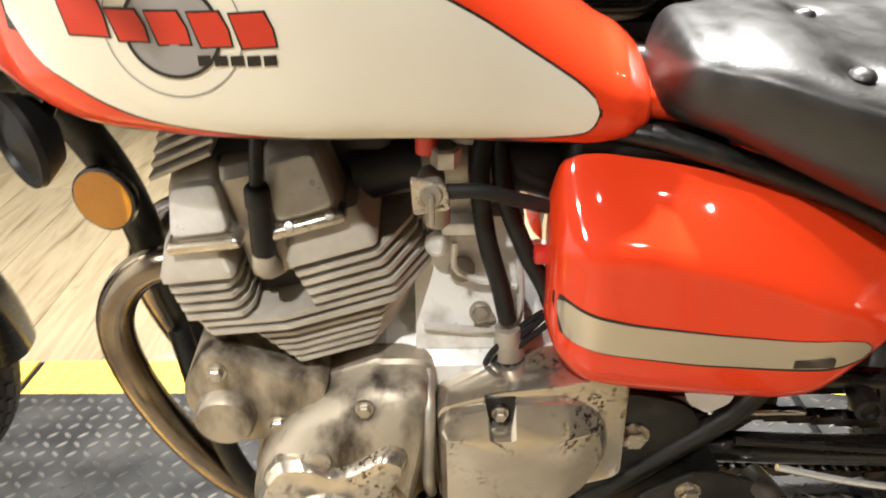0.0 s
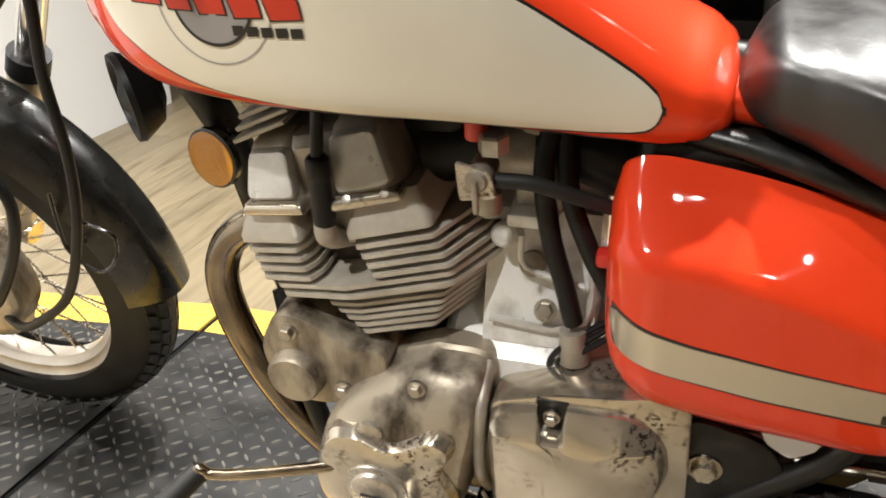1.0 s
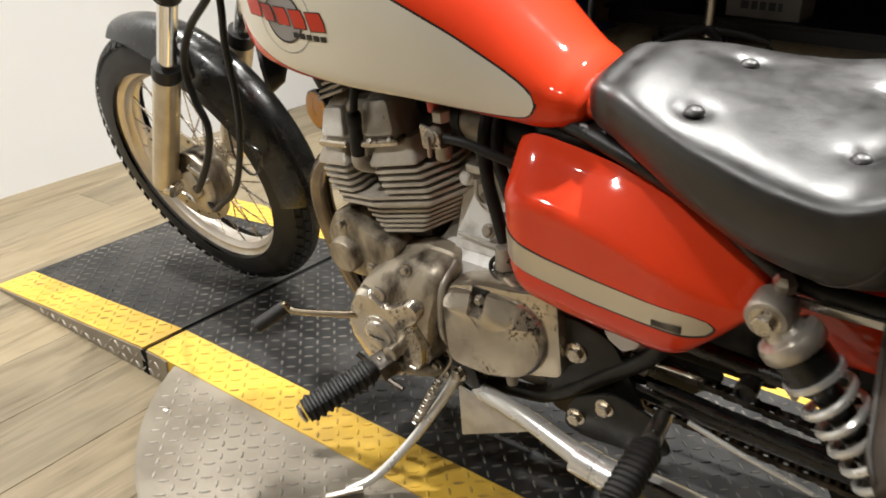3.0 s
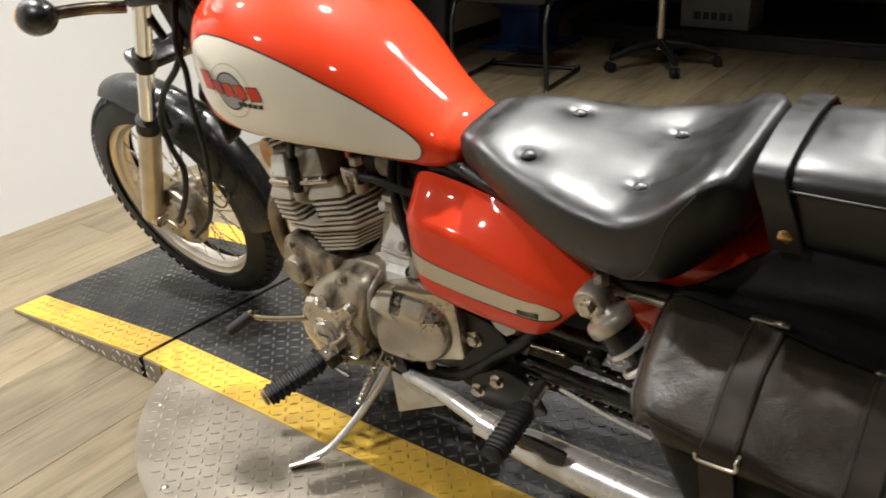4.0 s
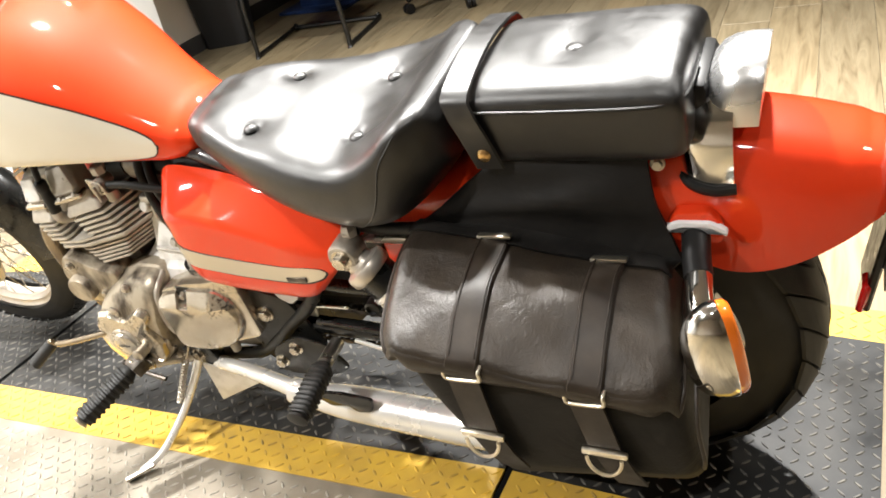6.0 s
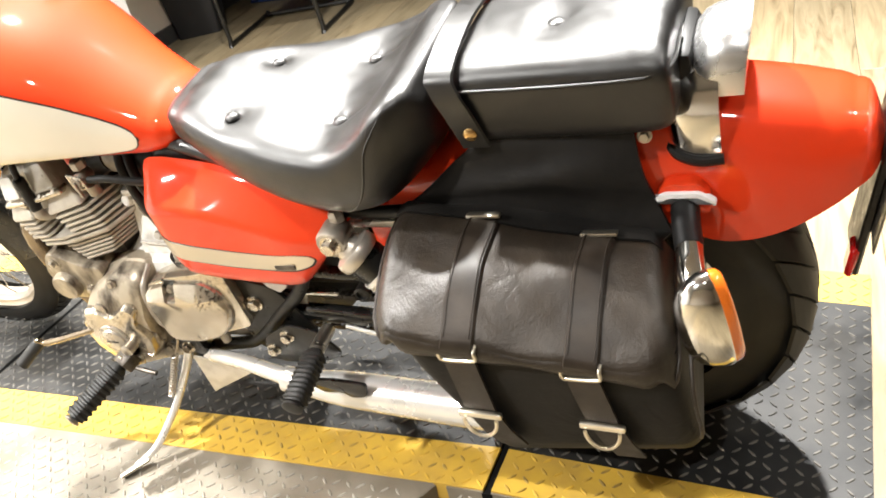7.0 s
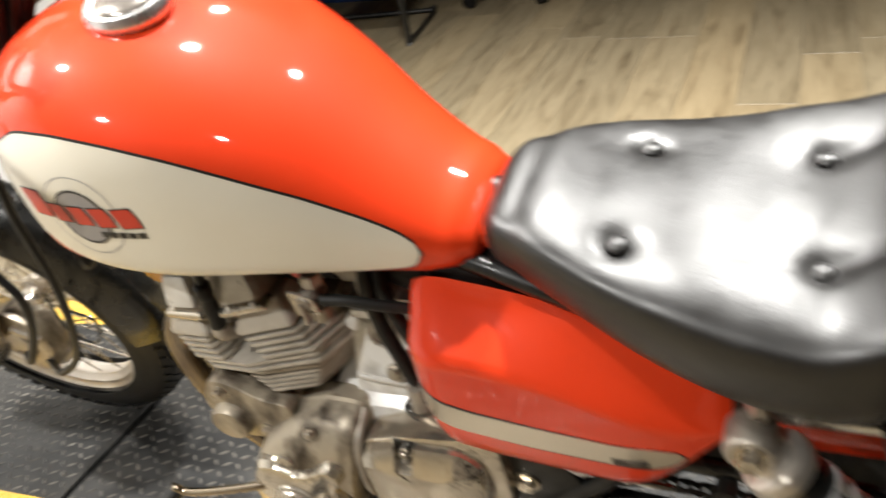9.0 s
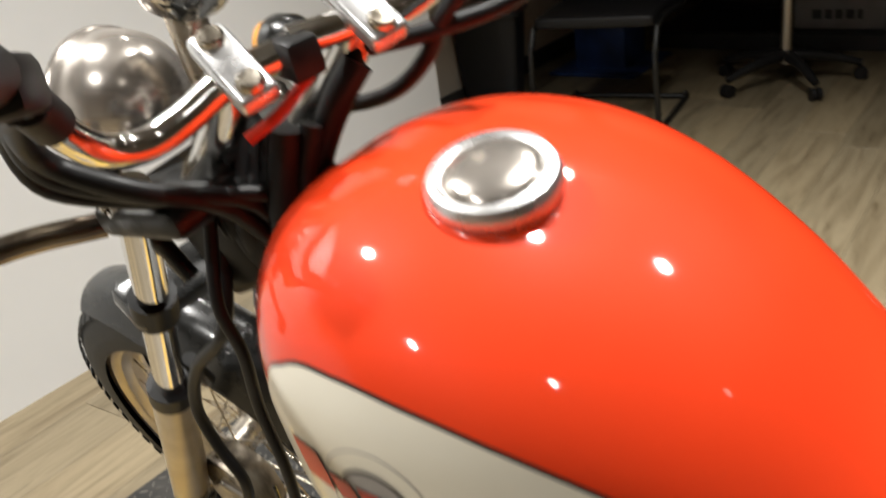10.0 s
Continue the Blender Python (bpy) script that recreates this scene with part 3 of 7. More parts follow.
def build_tank():
    xs = [TX[0] + (TX[-1] - TX[0]) * (0.5 - 0.5 * math.cos(math.pi * i / 60)) for i in range(61)]
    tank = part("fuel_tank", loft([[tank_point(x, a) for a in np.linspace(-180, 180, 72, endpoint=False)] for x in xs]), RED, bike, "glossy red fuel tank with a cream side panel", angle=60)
    tank.data.materials.append(BLACK_FRAME)      # underside blackened to cut the red bounce onto the engine
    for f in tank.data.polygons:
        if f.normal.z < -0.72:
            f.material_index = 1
    # cream flank panel with its dark outline
    top = spline([-0.385, -0.370, -0.340, -0.29, -0.24, -0.18, -0.112, -0.065, -0.026, 0.002, 0.018, 0.027, 0.032, 0.034], [0.805, 0.843, 0.868, 0.874, 0.866, 0.845, 0.807, 0.775, 0.744, 0.722, 0.709, 0.700, 0.693, 0.686])
    low = spline([-0.385, -0.372, -0.345, -0.311, -0.24, -0.134, -0.045, 0.0, 0.018, 0.027, 0.032, 0.034], [0.795, 0.772, 0.753, 0.735, 0.717, 0.698, 0.680, 0.6720, 0.671, 0.673, 0.679, 0.685])

    def panel(grow, lift):
        bm, cols = bmesh.new(), []
        px = [-0.385 - grow + (0.419 + 2 * grow) * (0.5 - 0.5 * math.cos(math.pi * i / 48)) for i in range(49)]
        for x in px:
            xi = min(max(x, -0.385), 0.034)
            g = grow
            a0, a1 = tank_angle(xi, low(xi)), tank_angle(xi, top(xi))
            a0 -= g / (tank_point(xi, a0 + 1) - tank_point(xi, a0)).length
            a1 += g / (tank_point(xi, a1 + 1) - tank_point(xi, a1)).length
            cols.append([tank_point(x, a0 + (a1 - a0) * k / 14, lift) for k in range(15)])
        rings(bm, cols, closed=False)
        return fixed(bm)
    part("panel_outline", panel(0.0028, 0.0006), BLACK_LINE, tank, "thin black pinstripe")
    part("side_panel", panel(0.0, 0.0012), CREAM, tank, "cream painted flank")

    def decal(name, points, mat, lift, label=""):
        bm = bmesh.new()
        vs = [bm.verts.new(tank_point(x, tank_angle(x, z), lift)) for x, z in points]
        c = sum((v.co for v in vs), Vector()) / len(vs)
        mx, mz = sum(p[0] for p in points) / len(points), sum(p[1] for p in points) / len(points)
        mid = bm.verts.new(tank_point(mx, tank_angle(mx, mz), lift + 0.0002))
        for i, v in enumerate(vs):
            bm.faces.new((v, vs[(i + 1) % len(vs)], mid))
        return part(name, fixed(bm), mat, tank, label)

    def ring_decal(name, r0, r1, mat, lift):
        bm = bmesh.new()
        loops = []
        for r in (r0, r1):
            loops.append([tank_point(EX + r * math.cos(a), tank_angle(EX + r * math.cos(a), EZ + r * math.sin(a)), lift) for a in np.linspace(0, 2 * math.pi, 48, endpoint=False)])
        rings(bm, loops, caps=False)
        return part(name, fixed(bm), mat, tank)
    EX, EZ = -0.266, 0.793
    decal("emblem_disc", [(EX + 0.031 * math.cos(a), EZ + 0.031 * math.sin(a)) for a in np.linspace(0, 2 * math.pi, 40, endpoint=False)], EMBLEM_GREY, 0.0018, "grey round emblem")
    ring_decal("emblem_ring", 0.0295, 0.032, BLACK_LINE, 0.0022)
    ring_decal("emblem_line", 0.0445, 0.0455, EMBLEM_GREY, 0.0018)
    # the maker's word mark, as plain slanted bars
    x = -0.338
    for i, (wd, h0, h1) in enumerate(((0.034, -0.008, 0.022), (0.026, -0.009, 0.011), (0.027, -0.010, 0.011), (0.026, -0.011, 0.011), (0.028, -0.012, 0.010))):
        z = EZ + 0.004 - 0.04 * (x + 0.342)
        s = 0.006
        e = 0.0013
        decal("emblem_outline", [(x + s * 0.5 - e, z + h0 - e), (x + wd - 0.004 + e, z + h0 - e), (x + wd - 0.004 - s * 0.2 + e, (z + h0 + z + h1) / 2), (x + wd - 0.004 - s + e, z + h1 + e), (x - s * 0.5 - e, z + h1 + e), (x - e, (z + h0 + z + h1) / 2)], BLACK_LINE, 0.0021)
        decal("emblem_bar", [(x + s * 0.5, z + h0), (x + wd - 0.004, z + h0), (x + wd - 0.004 - s * 0.2, (z + h0 + z + h1) / 2), (x + wd - 0.004 - s, z + h1), (x - s * 0.5, z + h1), (x, (z + h0 + z + h1) / 2)], EMBLEM_RED, 0.0024, "red slanted bar")
        x += wd
    for k in range(5):
        x = -0.252 + k * 0.0105
        decal("emblem_bar", [(x, EZ - 0.0165 - 0.06 * (x + 0.25)), (x + 0.0085, EZ - 0.0165 - 0.06 * (x + 0.25)), (x + 0.0085, EZ - 0.0235 - 0.06 * (x + 0.25)), (x, EZ - 0.0235 - 0.06 * (x + 0.25))], BLACK_LINE, 0.0022, "small black bar")
    # filler cap
    m = pose(-0.250, -0.036, T_T(-0.250) - 0.011, 7, 5, 0)
    cap = part("filler_cap", lathe([(0.032, -0.014), (0.032, 0.005), (0.0435, 0.0055), (0.0455, 0.009), (0.0455, 0.018), (0.042, 0.0235), (0.037, 0.0245), (0.034, 0.0225), (0.030, 0.0215), (0.002, 0.0215)], m, 48), HOOD, tank, "satin chrome filler cap")
    part("cap_dome", lathe([(0.0335, 0.0218), (0.0325, 0.0238), (0.028, 0.0262), (0.017, 0.0285), (0.002, 0.0292)], m, 40), HEADSHELL, cap, "dull chrome lock cover")
    part("cap_seat", lathe([(0.036, -0.001), (0.048, 0.0005), (0.05, -0.003)], m, 40), RED, tank)
    # seam flange and rear tongue
    neck = []
    for k in range(19):
        u = k / 18
        x = 0.055 + 0.115 * u
        w, zb, zt = 0.066 - 0.010 * math.sin(math.pi * min(1, u * 1.3)), 0.654 - 0.012 * u, 0.702 - 0.030 * u ** 0.8
        neck.append([Vector((x, -0.010 + math.copysign(abs(math.cos(a)) ** 0.7, math.cos(a)) * w, (zb + zt) / 2 + math.copysign(abs(math.sin(a)) ** 0.7, math.sin(a)) * (zt - zb) / 2)) for a in np.linspace(0, 2 * math.pi, 40, endpoint=False)])
    part("tank_tongue", loft(neck), RED, tank, angle=60)
    part("petcock_pipe", tube([(-0.105, -0.12, 0.70), (-0.105, -0.122, 0.662)], 0.0095, 12, 1), material("red_fuel_stub", (0.6, 0.05, 0.03), 0.4), tank, "red stub pipe")


build_tank()


# seat
def build_seat():
    """Nose between the tank and the frame, widest over the shock, and a raised roll straight across the rear."""
    X = [0.086, 0.10, 0.14, 0.20, 0.28, 0.35, 0.42, 0.465, 0.495, 0.520, 0.540, 0.552]
    W = spline(X, [0.026, 0.056, 0.088, 0.119, 0.149, 0.165, 0.171, 0.167, 0.158, 0.143, 0.122, 0.098])
    T = spline(X, [0.694, 0.720, 0.733, 0.732, 0.719, 0.708, 0.709, 0.727, 0.749, 0.758, 0.752, 0.730])
    Bz = spline(X, [0.672, 0.664, 0.651, 0.628, 0.594, 0.574, 0.570, 0.580, 0.600, 0.622, 0.642, 0.655])
    Y = -0.030
    buttons = [(0.242, 0.036), (0.236, -0.110), (0.402, 0.046), (0.404, -0.104)]

    def dimple(x, y):
        d = 0.0
        for bx, by in buttons:
            r2 = (x - bx) ** 2 + (y - by) ** 2
            d += 0.008 * math.exp(-r2 / (2 * 0.011 ** 2)) + 0.006 * math.exp(-r2 / (2 * 0.034 ** 2))
        # folds drawn out of the rear buttons towards the roll
        for by in (0.046, -0.104):
            d += 0.0045 * math.exp(-((y - by - 0.25 * (x - 0.404)) / 0.014) ** 2) * math.exp(-((x - 0.440) / 0.034) ** 2)
        return d

    def point(x, a):
        w, t, b = W(x), T(x), Bz(x)
        zm = b + 0.66 * (t - b)
        c, s = math.cos(a), math.sin(a)
        e = 2 / 3.4 if s > 0 else 2 / 4.2
        y = -math.copysign(abs(c) ** e, c) * w * (1.0 if s > 0 else 1 - 0.16 * abs(s) ** 1.3)
        z = zm + ((t - zm) if s > 0 else (zm - b)) * math.copysign(abs(s) ** e, s)
        if s > 0:
            z -= dimple(x, y + Y)
            k = min(1, max(0, (x - 0.40) / 0.09))
            z += 0.010 * k * k * (3 - 2 * k) * min(1, s * 2.5) * (abs(y) / w) ** 2.5 * (1 - abs(c) ** 24)
        if y > 0 and s > 0:
            z += 0.024 * (y / w) ** 2 * math.exp(-((x - 0.41) / 0.085) ** 2)
        z += 0.0012 * math.sin(31 * x + 17 * y) * math.sin(23 * y + 5) * (1 - abs(c) ** 8)
        return Vector((x, y + Y, z))
    xs = [X[0] + (X[-1] - X[0]) * (i / 92) for i in range(93)]
    angles = np.concatenate([np.linspace(-math.pi, 0, 28, endpoint=False), np.arccos(np.linspace(1, -1, 60, endpoint=False))])
    seat = part("rider_seat", loft([[point(x, a) for a in angles] for x in xs]), VINYL, bike, "buttoned black vinyl solo seat, shiny on top", angle=60)
    for bx, by in buttons:
        z = max(point(bx, a).z for a in np.linspace(0.2, 2.9, 90) if abs(point(bx, a).y - by) < 0.010)
        part("seat_button", lathe([(0.0105, 0.0), (0.0112, 0.003), (0.0095, 0.006), (0.005, 0.0080), (0.0005, 0.0085)], pose(bx, by, z - 0.0005, -4 if by > 0 else 6, 3), 20), VINYL, seat, "covered upholstery button")
    # the stitched seam from the lower corner up to the roll
    part("corner_seam", tube([point(0.342 + 0.165 * (k / 12) ** 1.05, -1.25 + 1.62 * (k / 12)) for k in range(13)], 0.0016, 6, 2), VINYL, seat)


build_seat()


def cushion(x0, x1, w0, w1, z0, z1, r=0.03, crown=0.008, n=26, dim=None):
    """A stuffed block with rounded edges."""
    loops = []
    for i in range(n + 1):
        u = -math.cos(math.pi * i / n)
        x = (x0 + x1) / 2 + u * (x1 - x0) / 2
        f = (1 - abs(u) ** 7) ** (1 / 7)
        w = (w0 + (w1 - w0) * (u + 1) / 2) * max(0.35, 0.80 + 0.20 * f if f > 0.01 else 0.8)
        h = max(f, 0.62)
        zc = (z0 + z1) / 2
        loop = []
        for a in np.linspace(0, 2 * math.pi, 56, endpoint=False):
            c, s = math.cos(a), math.sin(a)
            y = math.copysign(abs(c) ** (2 / 6), c) * w
            z = zc + math.copysign(abs(s) ** (2 / 6), s) * (z1 - z0) / 2 * h
            if s > 0:
                z += crown * (1 - (y / w) ** 2) * f
                if dim:
                    z -= sum(0.015 * math.exp(-((x - bx) ** 2 + (y - by) ** 2) / (2 * 0.019 ** 2)) for bx, by in dim)
            loop.append(Vector((x, y, z)))
        loops.append(loop)
    return loft(loops)


def build_pillion():
    Y, dz = -0.012, 0.018
    pil = part("pillion_seat", cushion(0.578, 0.856, 0.112, 0.116, 0.632 + dz, 0.742 + dz, crown=0.012, dim=[(0.705, 0.0)], n=44), VINYL, bike, "black vinyl pillion pad with one button", angle=60)
    pil.matrix_basis = Matrix.Translation((0, Y, 0))
    part("seat_button", lathe([(0.013, 0.0), (0.0135, 0.004), (0.010, 0.007), (0.004, 0.0085), (0.0005, 0.009)], pose(0.705, 0.0, 0.7362 + dz), 20), VINYL, pil, "covered upholstery button")
    z = 0.720 + dz
    part("piping", tube([(0.60, -0.114, z), (0.70, -0.1155, z - 0.001), (0.80, -0.1165, z), (0.842, -0.108, z), (0.857, -0.08, z), (0.857, 0.0, z)], 0.0024, 8), VINYL, pil)
    path = [(-0.116, 0.640), (-0.120, 0.69), (-0.118, 0.722), (-0.098, 0.746), (0.0, 0.758), (0.098, 0.746), (0.118, 0.722), (0.120, 0.69), (0.116, 0.640)]
    fine = smooth_path([(0, y, z1 + dz) for y, z1 in path], 5)
    loops = []
    for k, p in enumerate(fine):
        q = Vector((0, p.y, p.z - 0.70)).normalized()
        lean = 0.045 * min(1, 1.6 * max(0, 1 - abs(k / (len(fine) - 1) * 2 - 1)))
        xa, xb = 0.584 - lean * 0.6, 0.624 - lean * 0.6
        loops.append([Vector((xa, p.y, p.z)), Vector((xb, p.y, p.z)), Vector((xb - 0.002, p.y, p.z)) + q * 0.0035, Vector((xa + 0.002, p.y, p.z)) + q * 0.0035])
    strap = part("pillion_strap", loft(loops), VINYL, pil, "wide black leather strap over the pad")
    part("snap", lathe([(0.0095, 0), (0.0095, 0.002), (0.0065, 0.0042), (0.001, 0.0048)], along((0.602, -0.1215, 0.662 + dz), (0.602, -0.2, 0.668 + dz)), 20), BRASS, strap, "brass snap fastener")


build_pillion()


# side cover
def build_side_cover(side):
    """Upright lower face with a band, a soft crease, and an upper face that leans in to the frame rail."""
    X = [0.0, 0.006, 0.016, 0.034, 0.07, 0.13, 0.19, 0.223, 0.25, 0.28, 0.305, 0.322, 0.332]
    Z_B = spline(X, [0.480, 0.462, 0.448, 0.434, 0.423, 0.414, 0.409, 0.408, 0.415, 0.442, 0.468, 0.486, 0.496])
    Z_C = spline(X, [0.572, 0.578, 0.580, 0.580, 0.578, 0.567, 0.547, 0.534, 0.522, 0.510, 0.504, 0.503, 0.502])
    Z_T = spline(X, [0.605, 0.630, 0.640, 0.643, 0.639, 0.627, 0.610, 0.600, 0.591, 0.578, 0.563, 0.550, 0.538])

    def face_y(x):
        if x < 0.045:
            return -0.160 + 0.042 * (1 - math.sqrt(max(0.0, 1 - ((0.045 - x) / 0.0455) ** 2)))
        k = max(0.0, (x - 0.22) / 0.112)
        return -0.160 + 0.028 * k ** 2.2
    loops = []
    for i in range(57):
        x = X[0] + (X[-1] - X[0]) * (0.5 - 0.5 * math.cos(math.pi * i / 56))
        zb, zc, zt, yf = Z_B(x), Z_C(x), Z_T(x), face_y(x)
        yt = -0.100 - 0.010 * max(0.0, (x - 0.15) / 0.182)
        p0, p1, p2 = Vector((x, yf, zc - 0.20 * min(0.05, zc - zb))), Vector((x, yf - 0.001, zc)), Vector((x, yf + 0.17 * (yt - yf), zc + 0.17 * (zt - zc)))
        h = p0.z - zb
        loop = [Vector((x, -0.075, zb)), Vector((x, yf + 0.022, zb)), Vector((x, yf + 0.010, zb + 0.05 * h)), Vector((x, yf + 0.003, zb + 0.12 * h)), Vector((x, yf + 0.0005, zb + 0.22 * h))]
        loop += [Vector((x, yf - 0.001 * math.sin(math.pi * u), zb + h * u)) for u in (0.4, 0.6, 0.8)]
        loop += [(1 - t) ** 2 * p0 + 2 * t * (1 - t) * p1 + t * t * p2 for t in (0.0, 0.16, 0.33, 0.5, 0.67, 0.84, 1.0)]
        for u in (0.25, 0.5, 0.75, 0.93):
            q = p2.lerp(Vector((x, yt, zt)), u)
            dip = 0.012 * math.sin(0.5 * math.pi * min(1.0, u * 1.25)) * math.exp(-((x - 0.085) / 0.060) ** 2)
            loop.append(q + Vector((0, dip * 0.5, -dip)))
        loop += [Vector((x, yt + 0.006, zt)), Vector((x, yt + 0.012, zt - 0.006)), Vector((x, -0.062, zb + 0.6 * (zt - zb)))]
        loops.append([Vector((p.x, p.y if side < 0 else -p.y, p.z)) for p in loop])
    shell = loft(loops)
    skin = BVHTree.FromBMesh(shell)
    cover = part("side_cover", shell, RED, bike, "glossy red side cover with a silver band", angle=60)
    if side < 0:
        band = [(0.004, 0.533), (0.035, 0.520), (0.073, 0.510), (0.145, 0.499), (0.213, 0.491), (0.262, 0.488), (0.284, 0.482), (0.291, 0.474), (0.283, 0.464), (0.258, 0.458), (0.20, 0.461), (0.13, 0.467), (0.055, 0.479), (0.008, 0.493)]

        def plate(grow, y1, lift):
            c = [(0.155 + (x - 0.155) * (1 + grow / 0.14), 0.490 + (z - 0.490) * (1 + grow / 0.025)) for x, z in band]
            f = rounded(c, 0.012, 4)
            xs = np.linspace(min(p[0] for p in f) + 0.0006, max(p[0] for p in f) - 0.0006, 44)
            n = len(f)
            cols = []
            for x in xs:
                zs = []
                for (xa, za), (xb, zb) in zip(f, f[1:] + f[:1]):
                    if (xa - x) * (xb - x) <= 0 and xa != xb:
                        zs.append(za + (zb - za) * (x - xa) / (xb - xa))
                col = []
                for z in np.linspace(min(zs), max(zs), 6):
                    place = skin.ray_cast(Vector((x, -0.4, z)), Vector((0, 1, 0)))[0]
                    col.append(Vector((x, (place.y if place else y1) - lift, z)))
                cols.append(col + [p + Vector((0, 0.02, 0)) for p in col[::-1]])
            return loft(cols)
        part("band_outline", plate(0.0028, -0.16, 0.0008), BLACK_LINE, cover, "thin black outline")
        part("band", plate(0.0, -0.16, 0.0018), material("brushed_silver", (0.66, 0.60, 0.50), 0.28, 0.85), cover, "silver trim band")
        # a dark reflection at the band's rear end, laid on as a thin block
        part("band_mark", box(0.218, 0.255, -0.1640, -0.12, 0.461, 0.470, 0.001), GREASY, cover, "dark reflection painted on the band")


build_side_cover(-1)
build_side_cover(1)


# engine
def build_engine():
    engine = part("engine", box(-0.285, 0.045, -0.105, 0.105, 0.215, 0.415, 0.02, 3), ALU, bike, "dusty aluminium twin-cylinder engine", angle=30)
    ox, oz, tilt = -0.204, 0.446, radians(11.5)

    def E(x, y, z):
        return Vector((ox + x * math.cos(tilt) - z * math.sin(tilt), y, oz + x * math.sin(tilt) + z * math.cos(tilt)))
    frame_e = Matrix.Translation((ox, 0, oz)) @ Matrix.Rotation(-tilt, 4, "Y")

    def vee(bm):
        """The head is widest at the plugs and narrows to the front and the rear."""
        for v in bm.verts:
            v.co.y *= 1.36 - (1.5 * (-0.02 - v.co.x) if v.co.x < -0.02 else 1.5 * (v.co.x + 0.02))

    def fin(x0, x1, z, half=0.098, thick=0.0034, chamfer=0.022, rear=0.03):
        out = rounded([(x0 + chamfer, -half), (-0.02, -half), (x1 - rear * 0.8, -half), (x1, -half + rear), (x1, half - rear), (x1 - rear * 0.8, half), (-0.02, half), (x0 + chamfer, half), (x0, half - chamfer), (x0, -half + chamfer)], 0.004, 2)
        bm = bmesh.new()
        rings(bm, [[(x, y, z - thick / 2 - 0.0006) for x, y in out], [(x * 0.997, y, z + thick / 2) for x, y in out]])
        fixed(bm)
        vee(bm)
        bmesh.ops.transform(bm, matrix=frame_e, verts=bm.verts)
        return part("fin", bm, FIN, engine, angle=35)
    for k in range(6):
        fin(-0.036 - 0.0065 * k, 0.076 + 0.0048 * k, 0.003 + 0.0080 * k, 0.090, chamfer=0.010, rear=0.038)
    for k in range(2):
        fin(-0.109 - 0.003 * k, 0.112 + 0.001 * k, 0.0515 + 0.0105 * k, thick=0.0042, chamfer=0.014, rear=0.040)
    for k in range(4):
        z = 0.0725 + 0.0106 * k
        for s in (-1, 1):
            y0, y1 = (-0.100, -0.03) if s < 0 else (0.100, 0.03)
            for x0, x1 in ((-0.1145 - 0.001 * k, -0.046 - 0.001 * k), (0.006 - 0.0018 * k, 0.113 - 0.0020 * k)):
                cut = 0.040 if x1 > 0 else 0.012
                out = rounded([(x0 + 0.004, y0), (x1 - cut * 0.75, y0), (x1, y0 - s * cut), (x1, y1), (x0, y1), (x0, y0 - s * 0.010)], 0.004, 2)
                bm = bmesh.new()
                rings(bm, [[(x, y, z - 0.0028) for x, y in out], [(x, y, z + 0.0016) for x, y in out]])
                fixed(bm)
                vee(bm)
                bmesh.ops.transform(bm, matrix=frame_e, verts=bm.verts)
                part("fin", bm, FIN, engine, angle=35)
    # barrel and head behind the fins, coloured dark as the shade in the gaps
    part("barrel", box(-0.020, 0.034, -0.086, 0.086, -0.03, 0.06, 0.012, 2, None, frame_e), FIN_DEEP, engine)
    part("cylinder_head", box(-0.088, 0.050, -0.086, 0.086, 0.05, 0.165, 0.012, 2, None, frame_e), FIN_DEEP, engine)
    # cast ledges that slope up from the fins to the covers
    for x0, x1 in ((-0.118, -0.048), (0.0, 0.079)):
        for s in (-1, 1):
            rim, top = rounded([(x0, s * 0.101), (x1, s * 0.101), (x1, s * 0.02), (x0, s * 0.02)], 0.006, 3), rounded([(x0 + 0.012, s * 0.088), (x1 - 0.010, s * 0.088), (x1 - 0.010, s * 0.02), (x0 + 0.012, s * 0.02)], 0.006, 3)
            bm = loft([[(x, y, 0.1135) for x, y in rim], [(x, y, 0.1195) for x, y in rim], [(x, y, 0.147) for x, y in top]])
            vee(bm)
            bmesh.ops.transform(bm, matrix=frame_e, verts=bm.verts)
            part("head_ledge", bm, FIN, engine, angle=35)
    # rocker covers: cast boxes that lean in towards the top, on a bright rounded lip
    zl = 0.1475
    for x0, x1, t0, t1, zt in ((-0.096, -0.034, -0.083, -0.036, 0.205), (-0.001, 0.057, 0.003, 0.049, 0.212)):
        for s in (-1, 1):
            def skew(bm):
                vee(bm)
                bmesh.ops.transform(bm, matrix=frame_e, verts=bm.verts)
                return bm
            loops = []
            for u, g in ((0.0, 1.0), (0.10, 1.0), (0.80, 1.0), (0.93, 0.93), (1.0, 0.78)):
                a0, a1 = x0 + (t0 - x0) * u, x1 + (t1 - x1) * u
                mid, half = (a0 + a1) / 2, (a1 - a0) / 2 * g
                yo = 0.095 - 0.014 * u - (1 - g) * 0.05
                loops.append([(x, y, zl + (zt - zl) * u) for x, y in rounded([(mid - half, s * yo), (mid + half, s * yo), (mid + half, s * 0.015), (mid - half, s * 0.015)], 0.010, 4)])
            cover = part("rocker_cover", skew(loft(loops)), ALU, engine, "cast cover, dusty", angle=35)
            mx, mz = (x0 + x1 + t0 + t1) / 4, (zl + zt) / 2
            face = rounded([(x0 + 0.004, zl + 0.010), (x1 - 0.004, zl + 0.010), (t1 - 0.003, zt - 0.008), (t0 + 0.003, zt - 0.008)], 0.007, 3)
